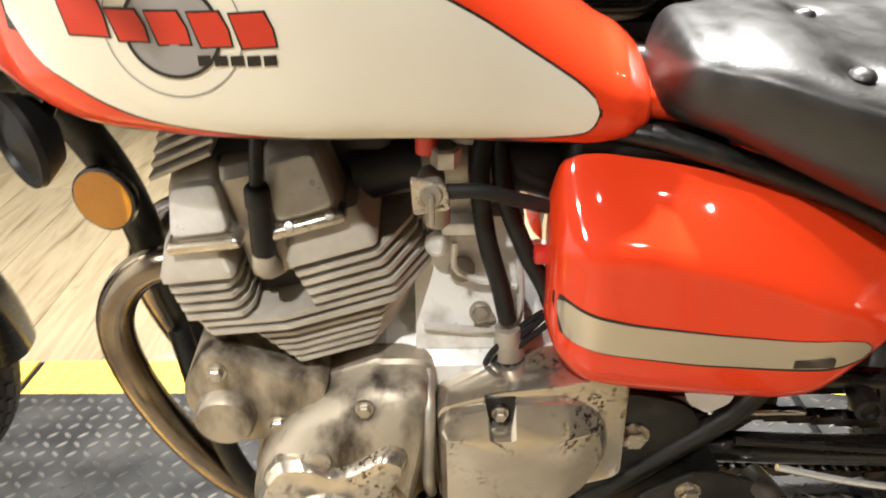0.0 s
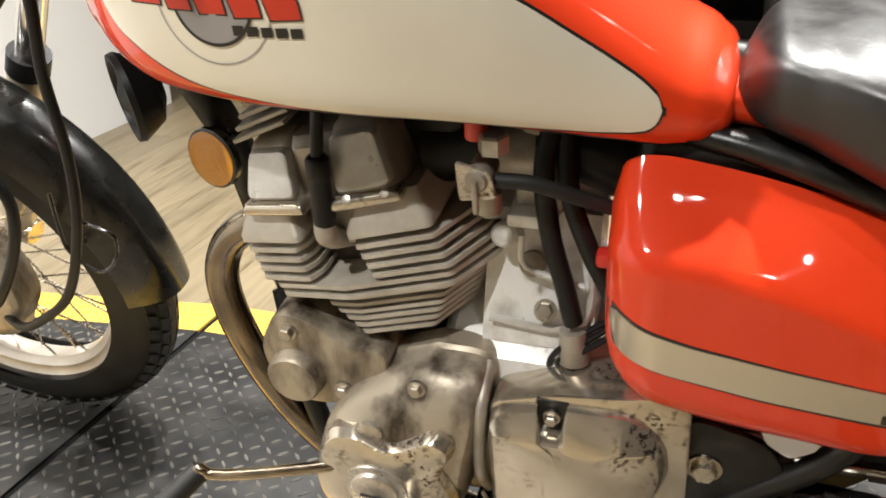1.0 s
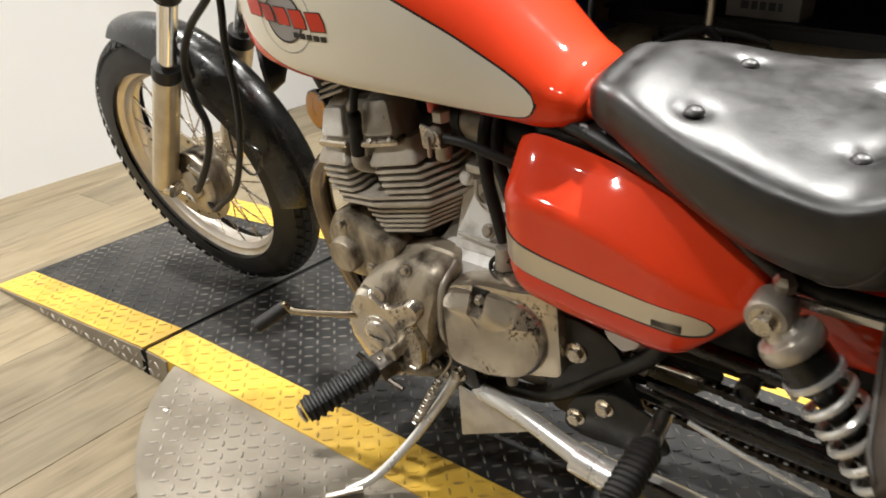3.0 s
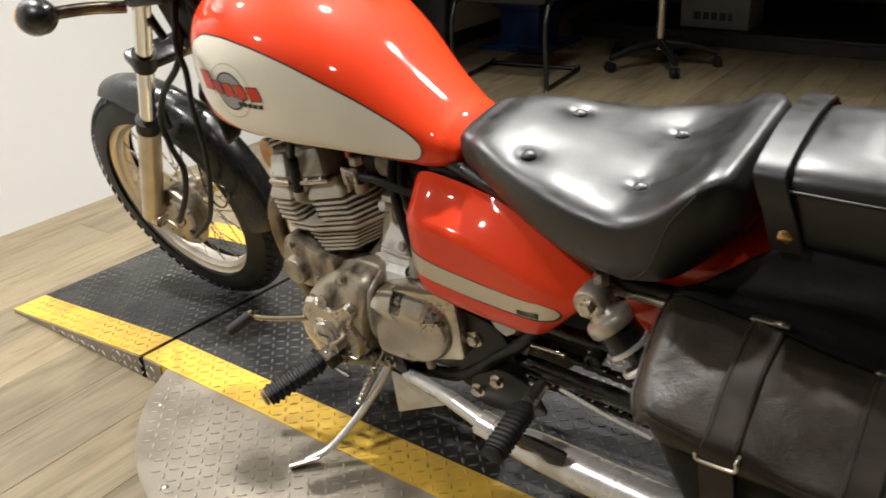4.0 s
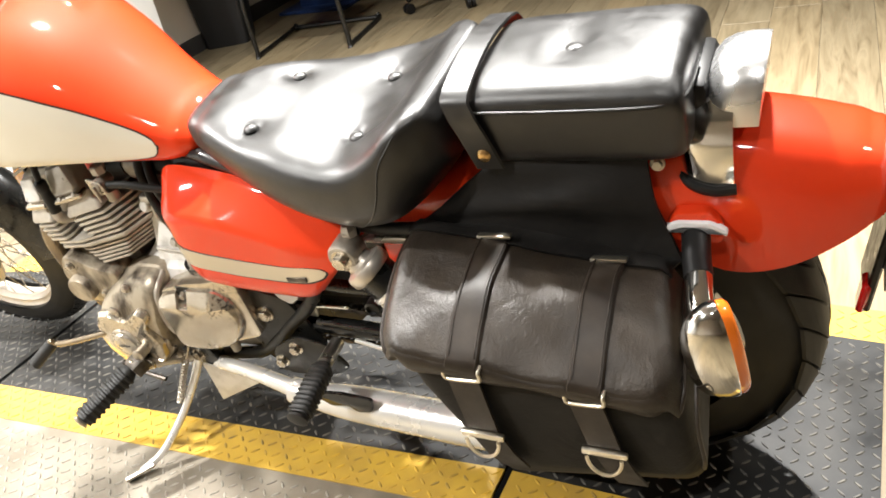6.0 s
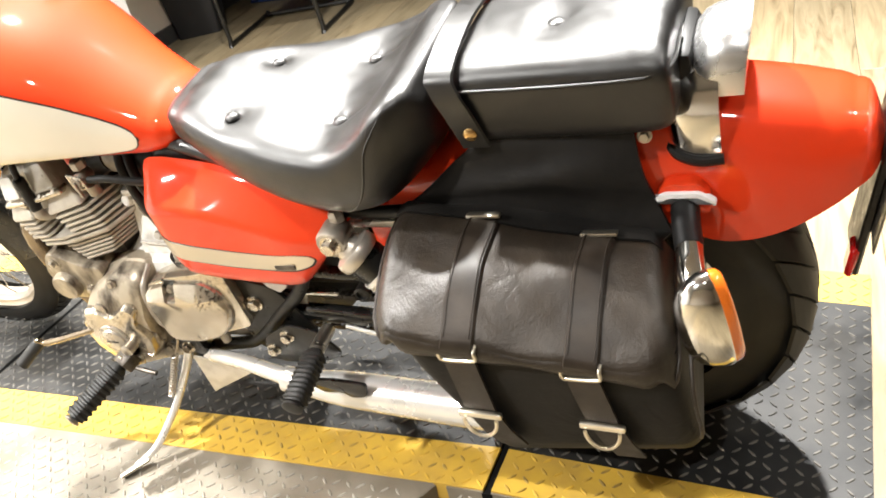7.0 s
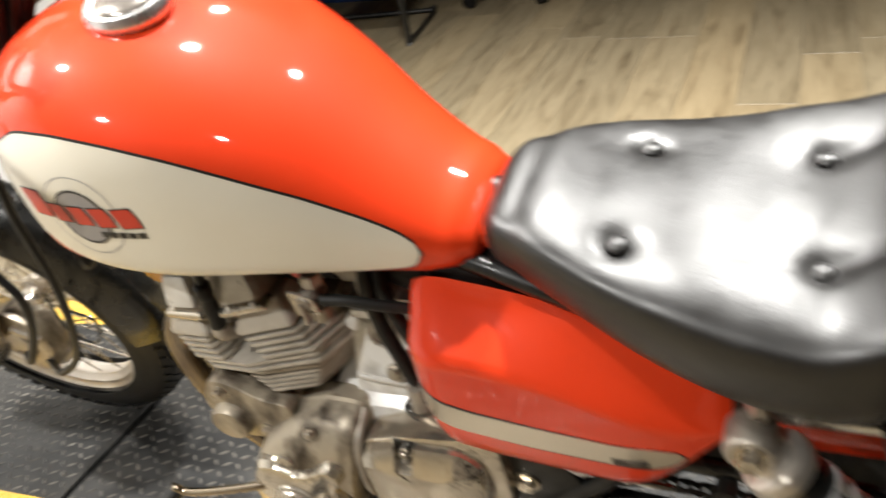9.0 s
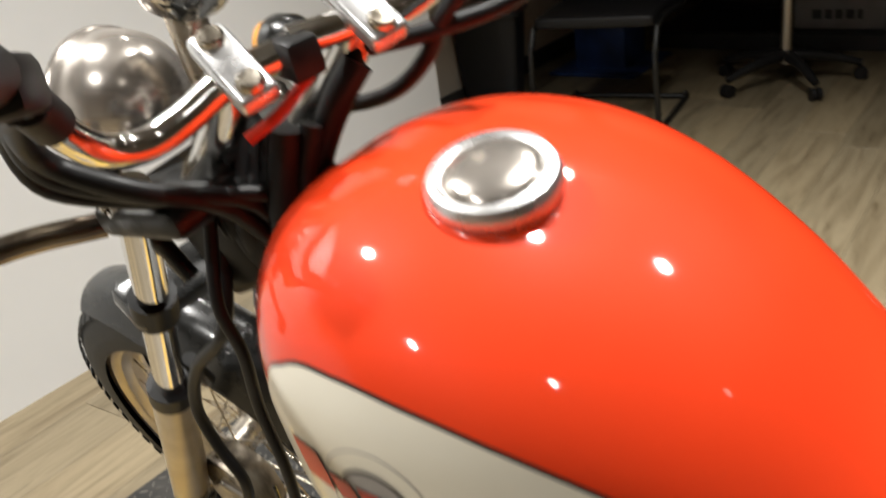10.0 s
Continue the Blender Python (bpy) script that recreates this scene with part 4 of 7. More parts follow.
            bm = loft([[(mx + (x - mx) * g, s * (0.095 - 0.014 * (z - zl) / (zt - zl) + d), mz + (z - mz) * g) for x, z in face] for d, g in ((-0.004, 1.06), (0.001, 1.05), (0.0042, 0.985), (0.0048, 0.93))])
            part("cover_face", skew(bm), RAW_ALU, cover, "raised satin face", angle=28)
            rim = rounded([(x0 - 0.004, zl - 0.0062), (x1 + 0.004, zl - 0.0062), (x1 + 0.003, zl + 0.0062), (x0 - 0.003, zl + 0.0062)], 0.006, 4)
            bm = loft([[((x0 + x1) / 2 + (x - (x0 + x1) / 2) * g, s * y, zl + (z - zl) * h) for x, z in rim] for y, g, h in ((0.085, 1.0, 1.0), (0.0975, 1.0, 1.0), (0.1000, 0.985, 0.85), (0.1015, 0.96, 0.45))])
            part("cover_flange", skew(bm), COVER, cover, "bright rounded lip", angle=50)
            if x0 > -0.05:
                for q in (0.25, 0.85):
                    bx = x0 + (x1 - x0) * q
                    part("flange_screw", skew(lathe([(0.0042, 0), (0.004, 0.004), (0.0005, 0.0045)], Matrix.Translation((bx, s * 0.098, zl + 0.004)) @ pose(0, 0, 0, 60 * -s), 12)), STEEL, cover)
    for s in (-1, 1):
        web = rounded([(-0.040, s * 0.086), (0.004, s * 0.086), (0.004, s * 0.02), (-0.040, s * 0.02)], 0.006, 3)
        bm = loft([[(x + d, y * g, z) for x, y in web] for z, g, d in ((0.10, 1.0, 0.0), (0.196, 0.97, 0.003), (0.204, 0.88, 0.003))])
        vee(bm)
        bmesh.ops.transform(bm, matrix=frame_e, verts=bm.verts)
        part("plug_valley", bm, ALU, engine, "dusty casting round the spark plug", angle=35)
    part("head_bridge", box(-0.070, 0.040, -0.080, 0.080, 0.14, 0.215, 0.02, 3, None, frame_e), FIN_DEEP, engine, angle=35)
    for k in range(5):
        m = frame_e @ pose(-0.062 + 0.005 * k, 0, 0.214 + 0.0095 * k, 0, -12, 0)
        part("fin", box(-0.034, 0.026, -0.105 + 0.004 * k, 0.105 - 0.004 * k, -0.0022, 0.0022, 0.001, 1, None, m), FIN, engine)
    # spark plug caps with their leads
    for s in (-1, 1):
        cap = part("plug_cap", tube([E(-0.0145, s * 0.134, 0.132), E(-0.0125, s * 0.133, 0.142), E(-0.0050, s * 0.131, 0.176), E(-0.0043, s * 0.131, 0.179), E(-0.0013, s * 0.130, 0.193), E(-0.0005, s * 0.130, 0.197)], [0.0098, 0.0104, 0.0094, 0.0110, 0.0106, 0.007], 16, 3), PLASTIC, engine, "black rubber spark plug cap")
        part("plug_shell", tube([E(-0.0200, s * 0.092, 0.094), E(-0.0190, s * 0.120, 0.110), E(-0.0175, s * 0.133, 0.121), E(-0.0145, s * 0.134, 0.134)], [0.010, 0.0108, 0.0105, 0.0098], 14), FIN, cap, "dusty grey plug connector")
        part("lead", tube([E(-0.0013, s * 0.130, 0.193), E(0.0050, s * 0.126, 0.215), E(0.0110, s * 0.118, 0.245), E(-0.0130, s * 0.08, 0.275), E(-0.0730, s * 0.033, 0.29)], 0.0058, 10), PLASTIC, cap)

    # left covers of the crankcase
    out = [(-0.160, 0.428), (-0.215, 0.405), (-0.258, 0.37), (-0.284, 0.315), (-0.288, 0.258), (-0.258, 0.222), (-0.205, 0.214), (-0.155, 0.228), (-0.128, 0.27), (-0.116, 0.33), (-0.104, 0.392), (-0.112, 0.424)]
    fine = [(p.x, p.z) for p in smooth_path([(x, 0, z) for x, z in out + out[:1]], 5)[:-1]]
    cx, cz = -0.195, 0.305
    loops = []
    for g, y in ((1.03, -0.085), (1.03, -0.108), (1.0, -0.112), (0.985, -0.135), (0.95, -0.150), (0.86, -0.160), (0.6, -0.166), (0.2, -0.168)):
        loop = []
        for x, z in fine:
            px, pz = cx + (x - cx) * g, cz + (z - cz) * g
            loop.append(Vector((px, y - (0.012 if y < -0.112 else 0) + 0.030 * max(0, pz - 0.345) / 0.1 * (1 if y < -0.112 else 0), pz)))
        loops.append(loop)
    stator = part("alternator_cover", loft(loops), STAINED, engine, "stained cast alternator cover", angle=32)
    out2 = rounded([(-0.281, 0.300), (-0.268, 0.342), (-0.252, 0.364), (-0.224, 0.367), (-0.200, 0.352), (-0.183, 0.356), (-0.146, 0.379), (-0.128, 0.369), (-0.130, 0.352), (-0.142, 0.336), (-0.128, 0.296), (-0.134, 0.258), (-0.160, 0.227), (-0.21, 0.216), (-0.255, 0.233), (-0.278, 0.27)], 0.008, 4)
    bx, bz = -0.21, 0.285
    part("cover_bell", loft([[(bx + (x - bx) * g, y, bz + (z - bz) * g) for x, z in out2] for g, y in ((1.0, -0.15), (1.0, -0.175), (0.93, -0.1840), (0.86, -0.1860), (0.3, -0.188))]), COVER, stator, "worn bright bell", angle=32)
    cap = part("inspection_cap", lathe([(0.034, 0), (0.033, 0.004), (0.026, 0.0045), (0.025, 0.009), (0.022, 0.011), (0.002, 0.0115)], along((-0.210, -0.186, 0.298), (-0.210, -0.3, 0.298)), 36), ALU_BRIGHT, stator, "round inspection cap")
    part("cap_slot", box(-0.224, -0.196, -0.1986, -0.191, 0.2965, 0.2995, 0.0005, 1), BLACK_FRAME, cap)
    part("timing_plug", lathe([(0.0135, 0), (0.013, 0.004), (0.010, 0.0055), (0.001, 0.006)], along((-0.214, -0.172, 0.362), (-0.214, -0.3, 0.372)), 24), ALU_BRIGHT, stator)
    for p in ((-0.168, -0.154, 0.411), (-0.113, -0.150, 0.350), (-0.27, -0.145, 0.235), (-0.135, -0.152, 0.24)):
        bolt("cover_bolt", p, (0, -1, 0.1), 0.0065, stator)

    sx = [(-0.100, 0.272), (-0.102, 0.400), (-0.043, 0.420), (0.020, 0.428), (0.070, 0.440), (0.080, 0.438), (0.083, 0.308), (0.075, 0.300), (-0.005, 0.274)]
    sprocket = part("sprocket_cover", prism(rounded(sx, 0.012, 4), -0.085, -0.146, 0.003), COVER, engine, "bright sprocket cover with worn chrome", angle=32)
    # a drum face with a sloping, flat upper facet
    out3 = rounded([(-0.099, 0.278), (-0.100, 0.402), (0.030, 0.417), (0.062, 0.388), (0.068, 0.342), (0.046, 0.300), (-0.025, 0.276)], 0.020, 5)
    cut = [(-0.055, 0.4095), (-0.050, 0.386), (-0.032, 0.386), (-0.027, 0.4143)]
    at = next(i for i, (p, q) in enumerate(zip(out3, out3[1:])) if p[0] < -0.056 and q[0] > -0.026 and q[1] > 0.40)
    out3[at + 1:at + 1] = cut
    bx, bz = -0.022, 0.346
    loops = []
    for g, y in ((1.0, -0.14), (0.992, -0.157), (0.965, -0.1655), (0.90, -0.1715), (0.5, -0.1735), (0.1, -0.174)):
        loop = []
        for x, z in out3:
            px, pz = bx + (x - bx) * g, bz + (z - bz) * g
            if g <= 0.9:
                pz = min(pz, bz + 0.038 * (0.5 + 0.5 * g / 0.9))
            tilt_in = 0.42 * max(0.0, pz - 0.384) + 0.30 * max(0.0, px - 0.022)
            loop.append((px, min(-0.135, y + (tilt_in if y < -0.15 else 0)), pz))
        loops.append(loop)
    part("cover_bulge", loft(loops), COVER, sprocket, angle=24)
    # black sheet on the pocket's floor stands in for the shade inside it
    part("bolt_recess", box(-0.056, -0.026, -0.1475, -0.14, 0.384, 0.416, 0.001, 1), BLACK_FRAME, sprocket, "black panel as shade in the bolt pocket")
    bolt("cover_bolt", (-0.041, -0.150, 0.399), (0, -1, 0), 0.006, sprocket)
    part("cover_ridge", tube([(-0.108, -0.14, 0.278), (-0.11, -0.158, 0.32), (-0.108, -0.15, 0.392), (-0.108, -0.11, 0.418)], 0.006, 10), ALU, engine)
    part("drain_boss", tube([(-0.01, -0.13, 0.275), (-0.008, -0.135, 0.245)], [0.012, 0.008], 12, 1), ALU, engine)

    # starter motor
    starter = part("starter_motor", lathe([(0.036, -0.02), (0.036, 0.085), (0.031, 0.098), (0.029, 0.118), (0.026, 0.122), (0.004, 0.123)], along((-0.304, -0.027, 0.388), (-0.304, -0.2, 0.388)), 32), STAINED, engine, "round starter motor", angle=35)
    part("starter_flange", prism(rounded([(-0.345, 0.415), (-0.318, 0.462), (-0.288, 0.458), (-0.25, 0.432), (-0.20, 0.428), (-0.22, 0.365), (-0.285, 0.345), (-0.33, 0.352)], 0.02, 4), -0.055, -0.134, 0.006), STAINED, starter, angle=35)
    bolt("flange_bolt", (-0.305, -0.135, 0.442), (0, -1, 0), 0.007, starter)
    bolt("flange_bolt", (-0.255, -0.135, 0.375), (0, -1, 0), 0.0075, starter)

    # upper crankcase with its cap and the hose neck
    upper = part("upper_crankcase", loft([[Vector((x, y, z)) for y, z in ((-0.112, 0.39), (-0.104, 0.418), (-0.075, 0.436 + k), (-0.03, 0.452 + k), (0.05, 0.455 + k), (0.1, 0.43), (0.11, 0.39))] for x, k in ((-0.165, -0.02), (-0.15, 0.0), (-0.10, 0.006), (-0.03, 0.004), (0.02, -0.01), (0.04, -0.03))], True, True), CLEAN_ALU, engine, "bright crankcase top", angle=30)
    part("filler_plug", lathe([(0.017, 0), (0.017, 0.012), (0.0145, 0.016), (0.002, 0.017)], along((-0.092, -0.068, 0.434), (-0.092, -0.108, 0.514)), 10), ALU, upper, angle=30)
    part("rear_housing", loft([[Vector((x, y, z)) for x in (-0.120, -0.015)] + [Vector((x, y + 0.06, z)) for x in (-0.015, -0.120)] for y, z in ((-0.092, 0.430), (-0.088, 0.442), (-0.072, 0.478), (-0.055, 0.520), (-0.045, 0.552))]), CLEAN_ALU, engine, "bright sloping casting", angle=30)
    part("casting_rib", tube([(-0.112, -0.090, 0.456), (-0.04, -0.090, 0.452), (-0.020, -0.080, 0.470), (-0.020, -0.062, 0.52)], 0.004, 8), RAW_ALU, engine)
    part("casting_lug", lathe([(0.012, -0.02), (0.012, 0.010), (0.009, 0.013), (0.001, 0.0135)], along((-0.098, -0.070, 0.540), (-0.098, -0.15, 0.575)), 18), CLEAN_ALU, engine, angle=35)
    part("casting_ledge", box(-0.094, -0.050, -0.086, -0.040, 0.556, 0.570, 0.004, 2), CLEAN_ALU, engine, angle=35)
    part("casting_rib", tube([(-0.082, -0.078, 0.545), (-0.078, -0.080, 0.512), (-0.024, -0.082, 0.498)], 0.0032, 8, 4), CLEAN_ALU, engine)
    bolt("casting_bolt", (-0.058, -0.092, 0.474), (0, -1, 0.5), 0.008, engine)
    part("casting_boss", lathe([(0.013, 0), (0.012, 0.006), (0.006, 0.007), (0.001, 0.0065)], along((-0.075, -0.064, 0.505), (-0.075, -0.15, 0.545)), 18), ALU, engine)
    part("hose_neck", tube([(-0.030, -0.098, 0.425), (-0.032, -0.095, 0.458)], [0.0155, 0.0125], 16, 1), ALU, engine)
    part("breather_hose", tube([(-0.032, -0.094, 0.466), (-0.040, -0.094, 0.505), (-0.054, -0.090, 0.560), (-0.060, -0.080, 0.62), (-0.05, -0.06, 0.67)], 0.0092, 12), PLASTIC, engine, "black breather hose")
    part("breather_hose", tube([(0.016, -0.098, 0.455), (0.004, -0.098, 0.50), (-0.018, -0.094, 0.545), (-0.038, -0.085, 0.60), (-0.045, -0.06, 0.66)], 0.0088, 12), PLASTIC, engine, "black breather hose")
    for k in range(3):
        part("wire", tube([(-0.055 + 0.008 * k, -0.10, 0.41), (-0.045 + 0.01 * k, -0.105, 0.438), (-0.01 + 0.01 * k, -0.09, 0.462), (0.02, -0.08, 0.475 + 0.008 * k)], 0.0032, 8), PLASTIC, engine)

    # carburettors, intake rubbers and fuel tap
    for s in (-1, 1):
        carb = part("carburettor", lathe([(0.021, -0.02), (0.023, 0.0), (0.023, 0.012), (0.028, 0.014), (0.028, 0.045), (0.024, 0.05), (0.024, 0.07), (0.02, 0.072)], along((-0.115, s * 0.045, 0.615), (0.02, s * 0.045, 0.618)), 24), ALU, engine, "small cast carburettor", angle=35)
        part("float_bowl", box(-0.09, -0.045, s * 0.045 - 0.023, s * 0.045 + 0.023, 0.562, 0.60, 0.008, 2), ALU, carb, angle=35)
        part("cap", lathe([(0.024, 0), (0.025, 0.02), (0.018, 0.026), (0.002, 0.027)], pose(-0.065, s * 0.045, 0.64), 20), ALU, carb)
        part("intake_rubber", tube([(-0.17, s * 0.045, 0.605), (-0.135, s * 0.045, 0.612), (-0.11, s * 0.045, 0.615)], [0.032, 0.026, 0.026], 16), PLASTIC, carb)
        part("air_duct", tube([(-0.045, s * 0.045, 0.618), (-0.02, s * 0.045, 0.615), (0.03, s * 0.04, 0.60)], [0.026, 0.03, 0.036], 16), PLASTIC, carb)
    part("air_box", box(0.012, 0.16, -0.085, 0.085, 0.47, 0.655, 0.02, 3), BLACK_FRAME, bike, "black air box behind the side covers")
    tap = part("fuel_tap", prism(rounded([(-0.137, 0.643), (-0.108, 0.635), (-0.104, 0.612), (-0.135, 0.607)], 0.004, 3), -0.135, -0.131, 0.001), ALU_BRIGHT, bike, "square fuel tap plate with a lever", angle=30)
    part("tap_body", lathe([(0.0115, -0.03), (0.0115, 0.0), (0.009, 0.003), (0.008, 0.005), (0.001, 0.0055)], along((-0.120, -0.133, 0.627), (-0.120, -0.2, 0.630)), 24), ALU, tap)
    part("tap_lever", box(-0.1225, -0.1175, -0.143, -0.137, 0.600, 0.630, 0.002, 2), ALU, tap)
    part("tap_nut", lathe([(0.0125, 0), (0.0125, 0.014), (0.010, 0.016)], pose(-0.108, -0.122, 0.648), 6), ALU, tap, smooth=False)
    part("tap_bowl", lathe([(0.008, 0), (0.0115, 0.004), (0.0115, 0.022)], pose(-0.116, -0.116, 0.586), 16), ALU, tap)
    part("fuel_hose", tube([(-0.108, -0.122, 0.622), (-0.078, -0.116, 0.618), (-0.042, -0.102, 0.600), (-0.008, -0.082, 0.580), (0.02, -0.066, 0.57)], 0.0066, 12), RUBBER, tap, "dusty black fuel hose")
    tap.matrix_basis = Matrix.Translation((0.018, -0.006, 0.006))
    part("red_tab", box(-0.012, 0.006, -0.108, -0.092, 0.538, 0.553, 0.004, 2), material("red_clip", (0.55, 0.03, 0.02), 0.4), bike, "small red clip")
    part("coil_cover", box(-0.20, -0.135, -0.06, 0.06, 0.60, 0.70, 0.012, 2), PLASTIC, bike)


build_engine()


# frame, fork, bars
def build_frame():
    tubes = [
        ([(-0.505, 0, 0.80), (-0.47, 0, 0.70), (-0.41, 0, 0.58), (-0.385, 0, 0.45), (-0.365, -0.0, 0.36)], 0.019),
        ([(-0.505, 0, 0.81), (-0.36, 0, 0.775), (-0.1, 0, 0.715), (0.12, 0, 0.675)], 0.02),
    ]
    for s in (-1, 1):
        tubes += [
            ([(-0.375, s * 0.02, 0.40), (-0.345, s * 0.06, 0.30), (-0.29, s * 0.085, 0.205), (-0.15, s * 0.10, 0.19), (0.0, s * 0.112, 0.215), (0.06, s * 0.118, 0.245), (0.14, s * 0.12, 0.315), (0.21, s * 0.118, 0.385), (0.26, s * 0.105, 0.50)], 0.0125),
            ([(0.02, s * 0.062, 0.655), (0.12, s * 0.088, 0.645), (0.26, s * 0.105, 0.598), (0.36, s * 0.120, 0.548), (0.50, s * 0.12, 0.545), (0.72, s * 0.10, 0.56)], 0.0110),
        ]
    chassis = part("frame", tube(*tubes[0]), BLACK_FRAME, bike, "black painted steel frame")
    for pts, r in tubes[1:]:
        part("frame_tube", tube(pts, r), BLACK_FRAME, chassis)
    part("steering_head", tube([(-0.545, 0, 0.93), (-0.475, 0, 0.75)], 0.03, 20, 1), BLACK, chassis)
    part("pivot_plate", prism(rounded([(0.05, 0.22), (0.03, 0.34), (0.08, 0.40), (0.15, 0.38), (0.20, 0.27), (0.14, 0.21)], 0.02, 3), -0.125, -0.117, 0.002), BLACK_FRAME, chassis)
    bolt("pivot_bolt", (0.096, -0.126, 0.341), (0, -1, 0), 0.012, chassis, CHROME_DULL, 0.009)
    part("peg_plate", prism(rounded([(0.085, 0.225), (0.10, 0.28), (0.16, 0.315), (0.22, 0.30), (0.25, 0.245), (0.21, 0.225), (0.12, 0.215)], 0.015, 3), -0.152, -0.146, 0.002), BLACK_FRAME, chassis)
    bolt("plate_bolt", (0.152, -0.152, 0.287), (0, -1, 0), 0.010, chassis, CHROME_DULL, 0.010)
    bolt("plate_bolt", (0.108, -0.152, 0.250), (0, -1, 0), 0.010, chassis, CHROME_DULL, 0.010)
    part("white_tag", prism(rounded([(0.135, 0.408), (0.19, 0.405), (0.185, 0.385), (0.165, 0.372), (0.145, 0.385)], 0.005, 2), -0.128, -0.125), WALL, chassis, "white plastic tab")
    part("seat_rail", box(0.36, 0.56, -0.131, -0.122, 0.520, 0.532, 0.003, 2), MUFFLER, chassis, "thin chrome rail")
    part("battery_box", box(0.170, 0.350, -0.072, 0.072, 0.335, 0.50, 0.012, 2), BLACK_FRAME, chassis, "black battery box")
    part("rear_inner_panel", box(0.36, 0.62, -0.085, 0.085, 0.42, 0.53, 0.01, 2), RED, chassis, "red inner fender panel")
    # horn and reflector on the down tube
    horn = part("horn", lathe([(0.012, -0.03), (0.03, -0.022), (0.040, -0.004), (0.042, 0.0), (0.041, 0.006), (0.036, 0.006), (0.034, 0.001), (0.022, 0.002), (0.008, 0.008), (0.001, 0.009)], along((-0.436, -0.104, 0.668), (-0.540, -0.22, 0.660)), 36), PLASTIC, bike, "black disc horn", angle=35)
    part("horn_bracket", tube([(-0.425, -0.090, 0.67), (-0.425, -0.02, 0.70), (-0.45, 0.0, 0.71)], 0.008, 8), BLACK_FRAME, horn)
    ref = part("reflector", lathe([(0.031, -0.004), (0.0325, 0.0), (0.032, 0.006), (0.029, 0.007)], along((-0.406, -0.040, 0.576), (-0.444, -0.2, 0.588)), 36), BLACK, bike, "round amber reflector in a black rim")
    part("reflector_lens", lathe([(0.0295, 0.004), (0.0293, 0.0078), (0.015, 0.0088), (0.001, 0.009)], along((-0.406, -0.040, 0.576), (-0.444, -0.2, 0.588)), 36), AMBER, ref, "amber prismatic lens")
    part("reflector_bracket", tube([(-0.418, -0.035, 0.58), (-0.400, -0.01, 0.585)], 0.006, 8, 1), BLACK_FRAME, ref)


build_frame()
WHEEL_F = Matrix.Translation((-0.952, 0.098, 0.295)) @ pose(0, 0, 0, 7, 0, 0)


def tread_blocks(bm, radius, width, count, crown, depth=0.0018):
    """Raised tread blocks round a tyre, in staggered rows."""
    for i in range(count):
        for j, row in enumerate((-0.74, -0.42, -0.12, 0.20, 0.52, 0.82)):
            a = 2 * math.pi * (i + 0.5 * (j % 2)) / count
            lat = row * width / 2
            slant = 0.35 if row > 0 else -0.35
            corners = []
            for da, dl in ((-0.34, -0.115), (0.34, -0.115), (0.34, 0.115), (-0.34, 0.115)):
                l2 = lat + dl * width / 2
                ang = a + (da + slant * dl * 2) * 2 * math.pi / count
                corners.append((ang, l2))
            low, high = [], []
            for lift, store in ((-0.001, low), (depth, high)):
                for ang, l2 in corners:
                    r = radius - crown * (abs(l2) / (width / 2)) ** 2.2 + lift
                    store.append(bm.verts.new((r * math.cos(ang), l2, r * math.sin(ang))))
            bm.faces.new(high)
            for k in range(4):
                bm.faces.new((low[k], low[(k + 1) % 4], high[(k + 1) % 4], high[k]))


def tyre(radius, width, rim_r, crown, tread):
    """A tyre about the y axis."""
    prof = []
    h = radius - rim_r
    for k in range(25):
        a = math.pi * k / 24
        lat = -math.cos(a)
        prof.append((rim_r + h * min(1.0, math.sin(a) ** 0.62) - (crown * abs(lat) ** 2.2 if 0.2 < a < 2.9 else 0) * 0.35, lat * width / 2))
    bm = bmesh.new()
    loops = []
    for i in range(96):
        a = 2 * math.pi * i / 96
        loops.append([(r * math.cos(a), y, r * math.sin(a)) for r, y in prof])
    rings(bm, loops + loops[:1], closed=False, caps=False)
    bmesh.ops.remove_doubles(bm, verts=bm.verts, dist=1e-6)
    fixed(bm)
    if tread:
        tread_blocks(bm, radius - 0.001, width, tread, crown)
    return bm


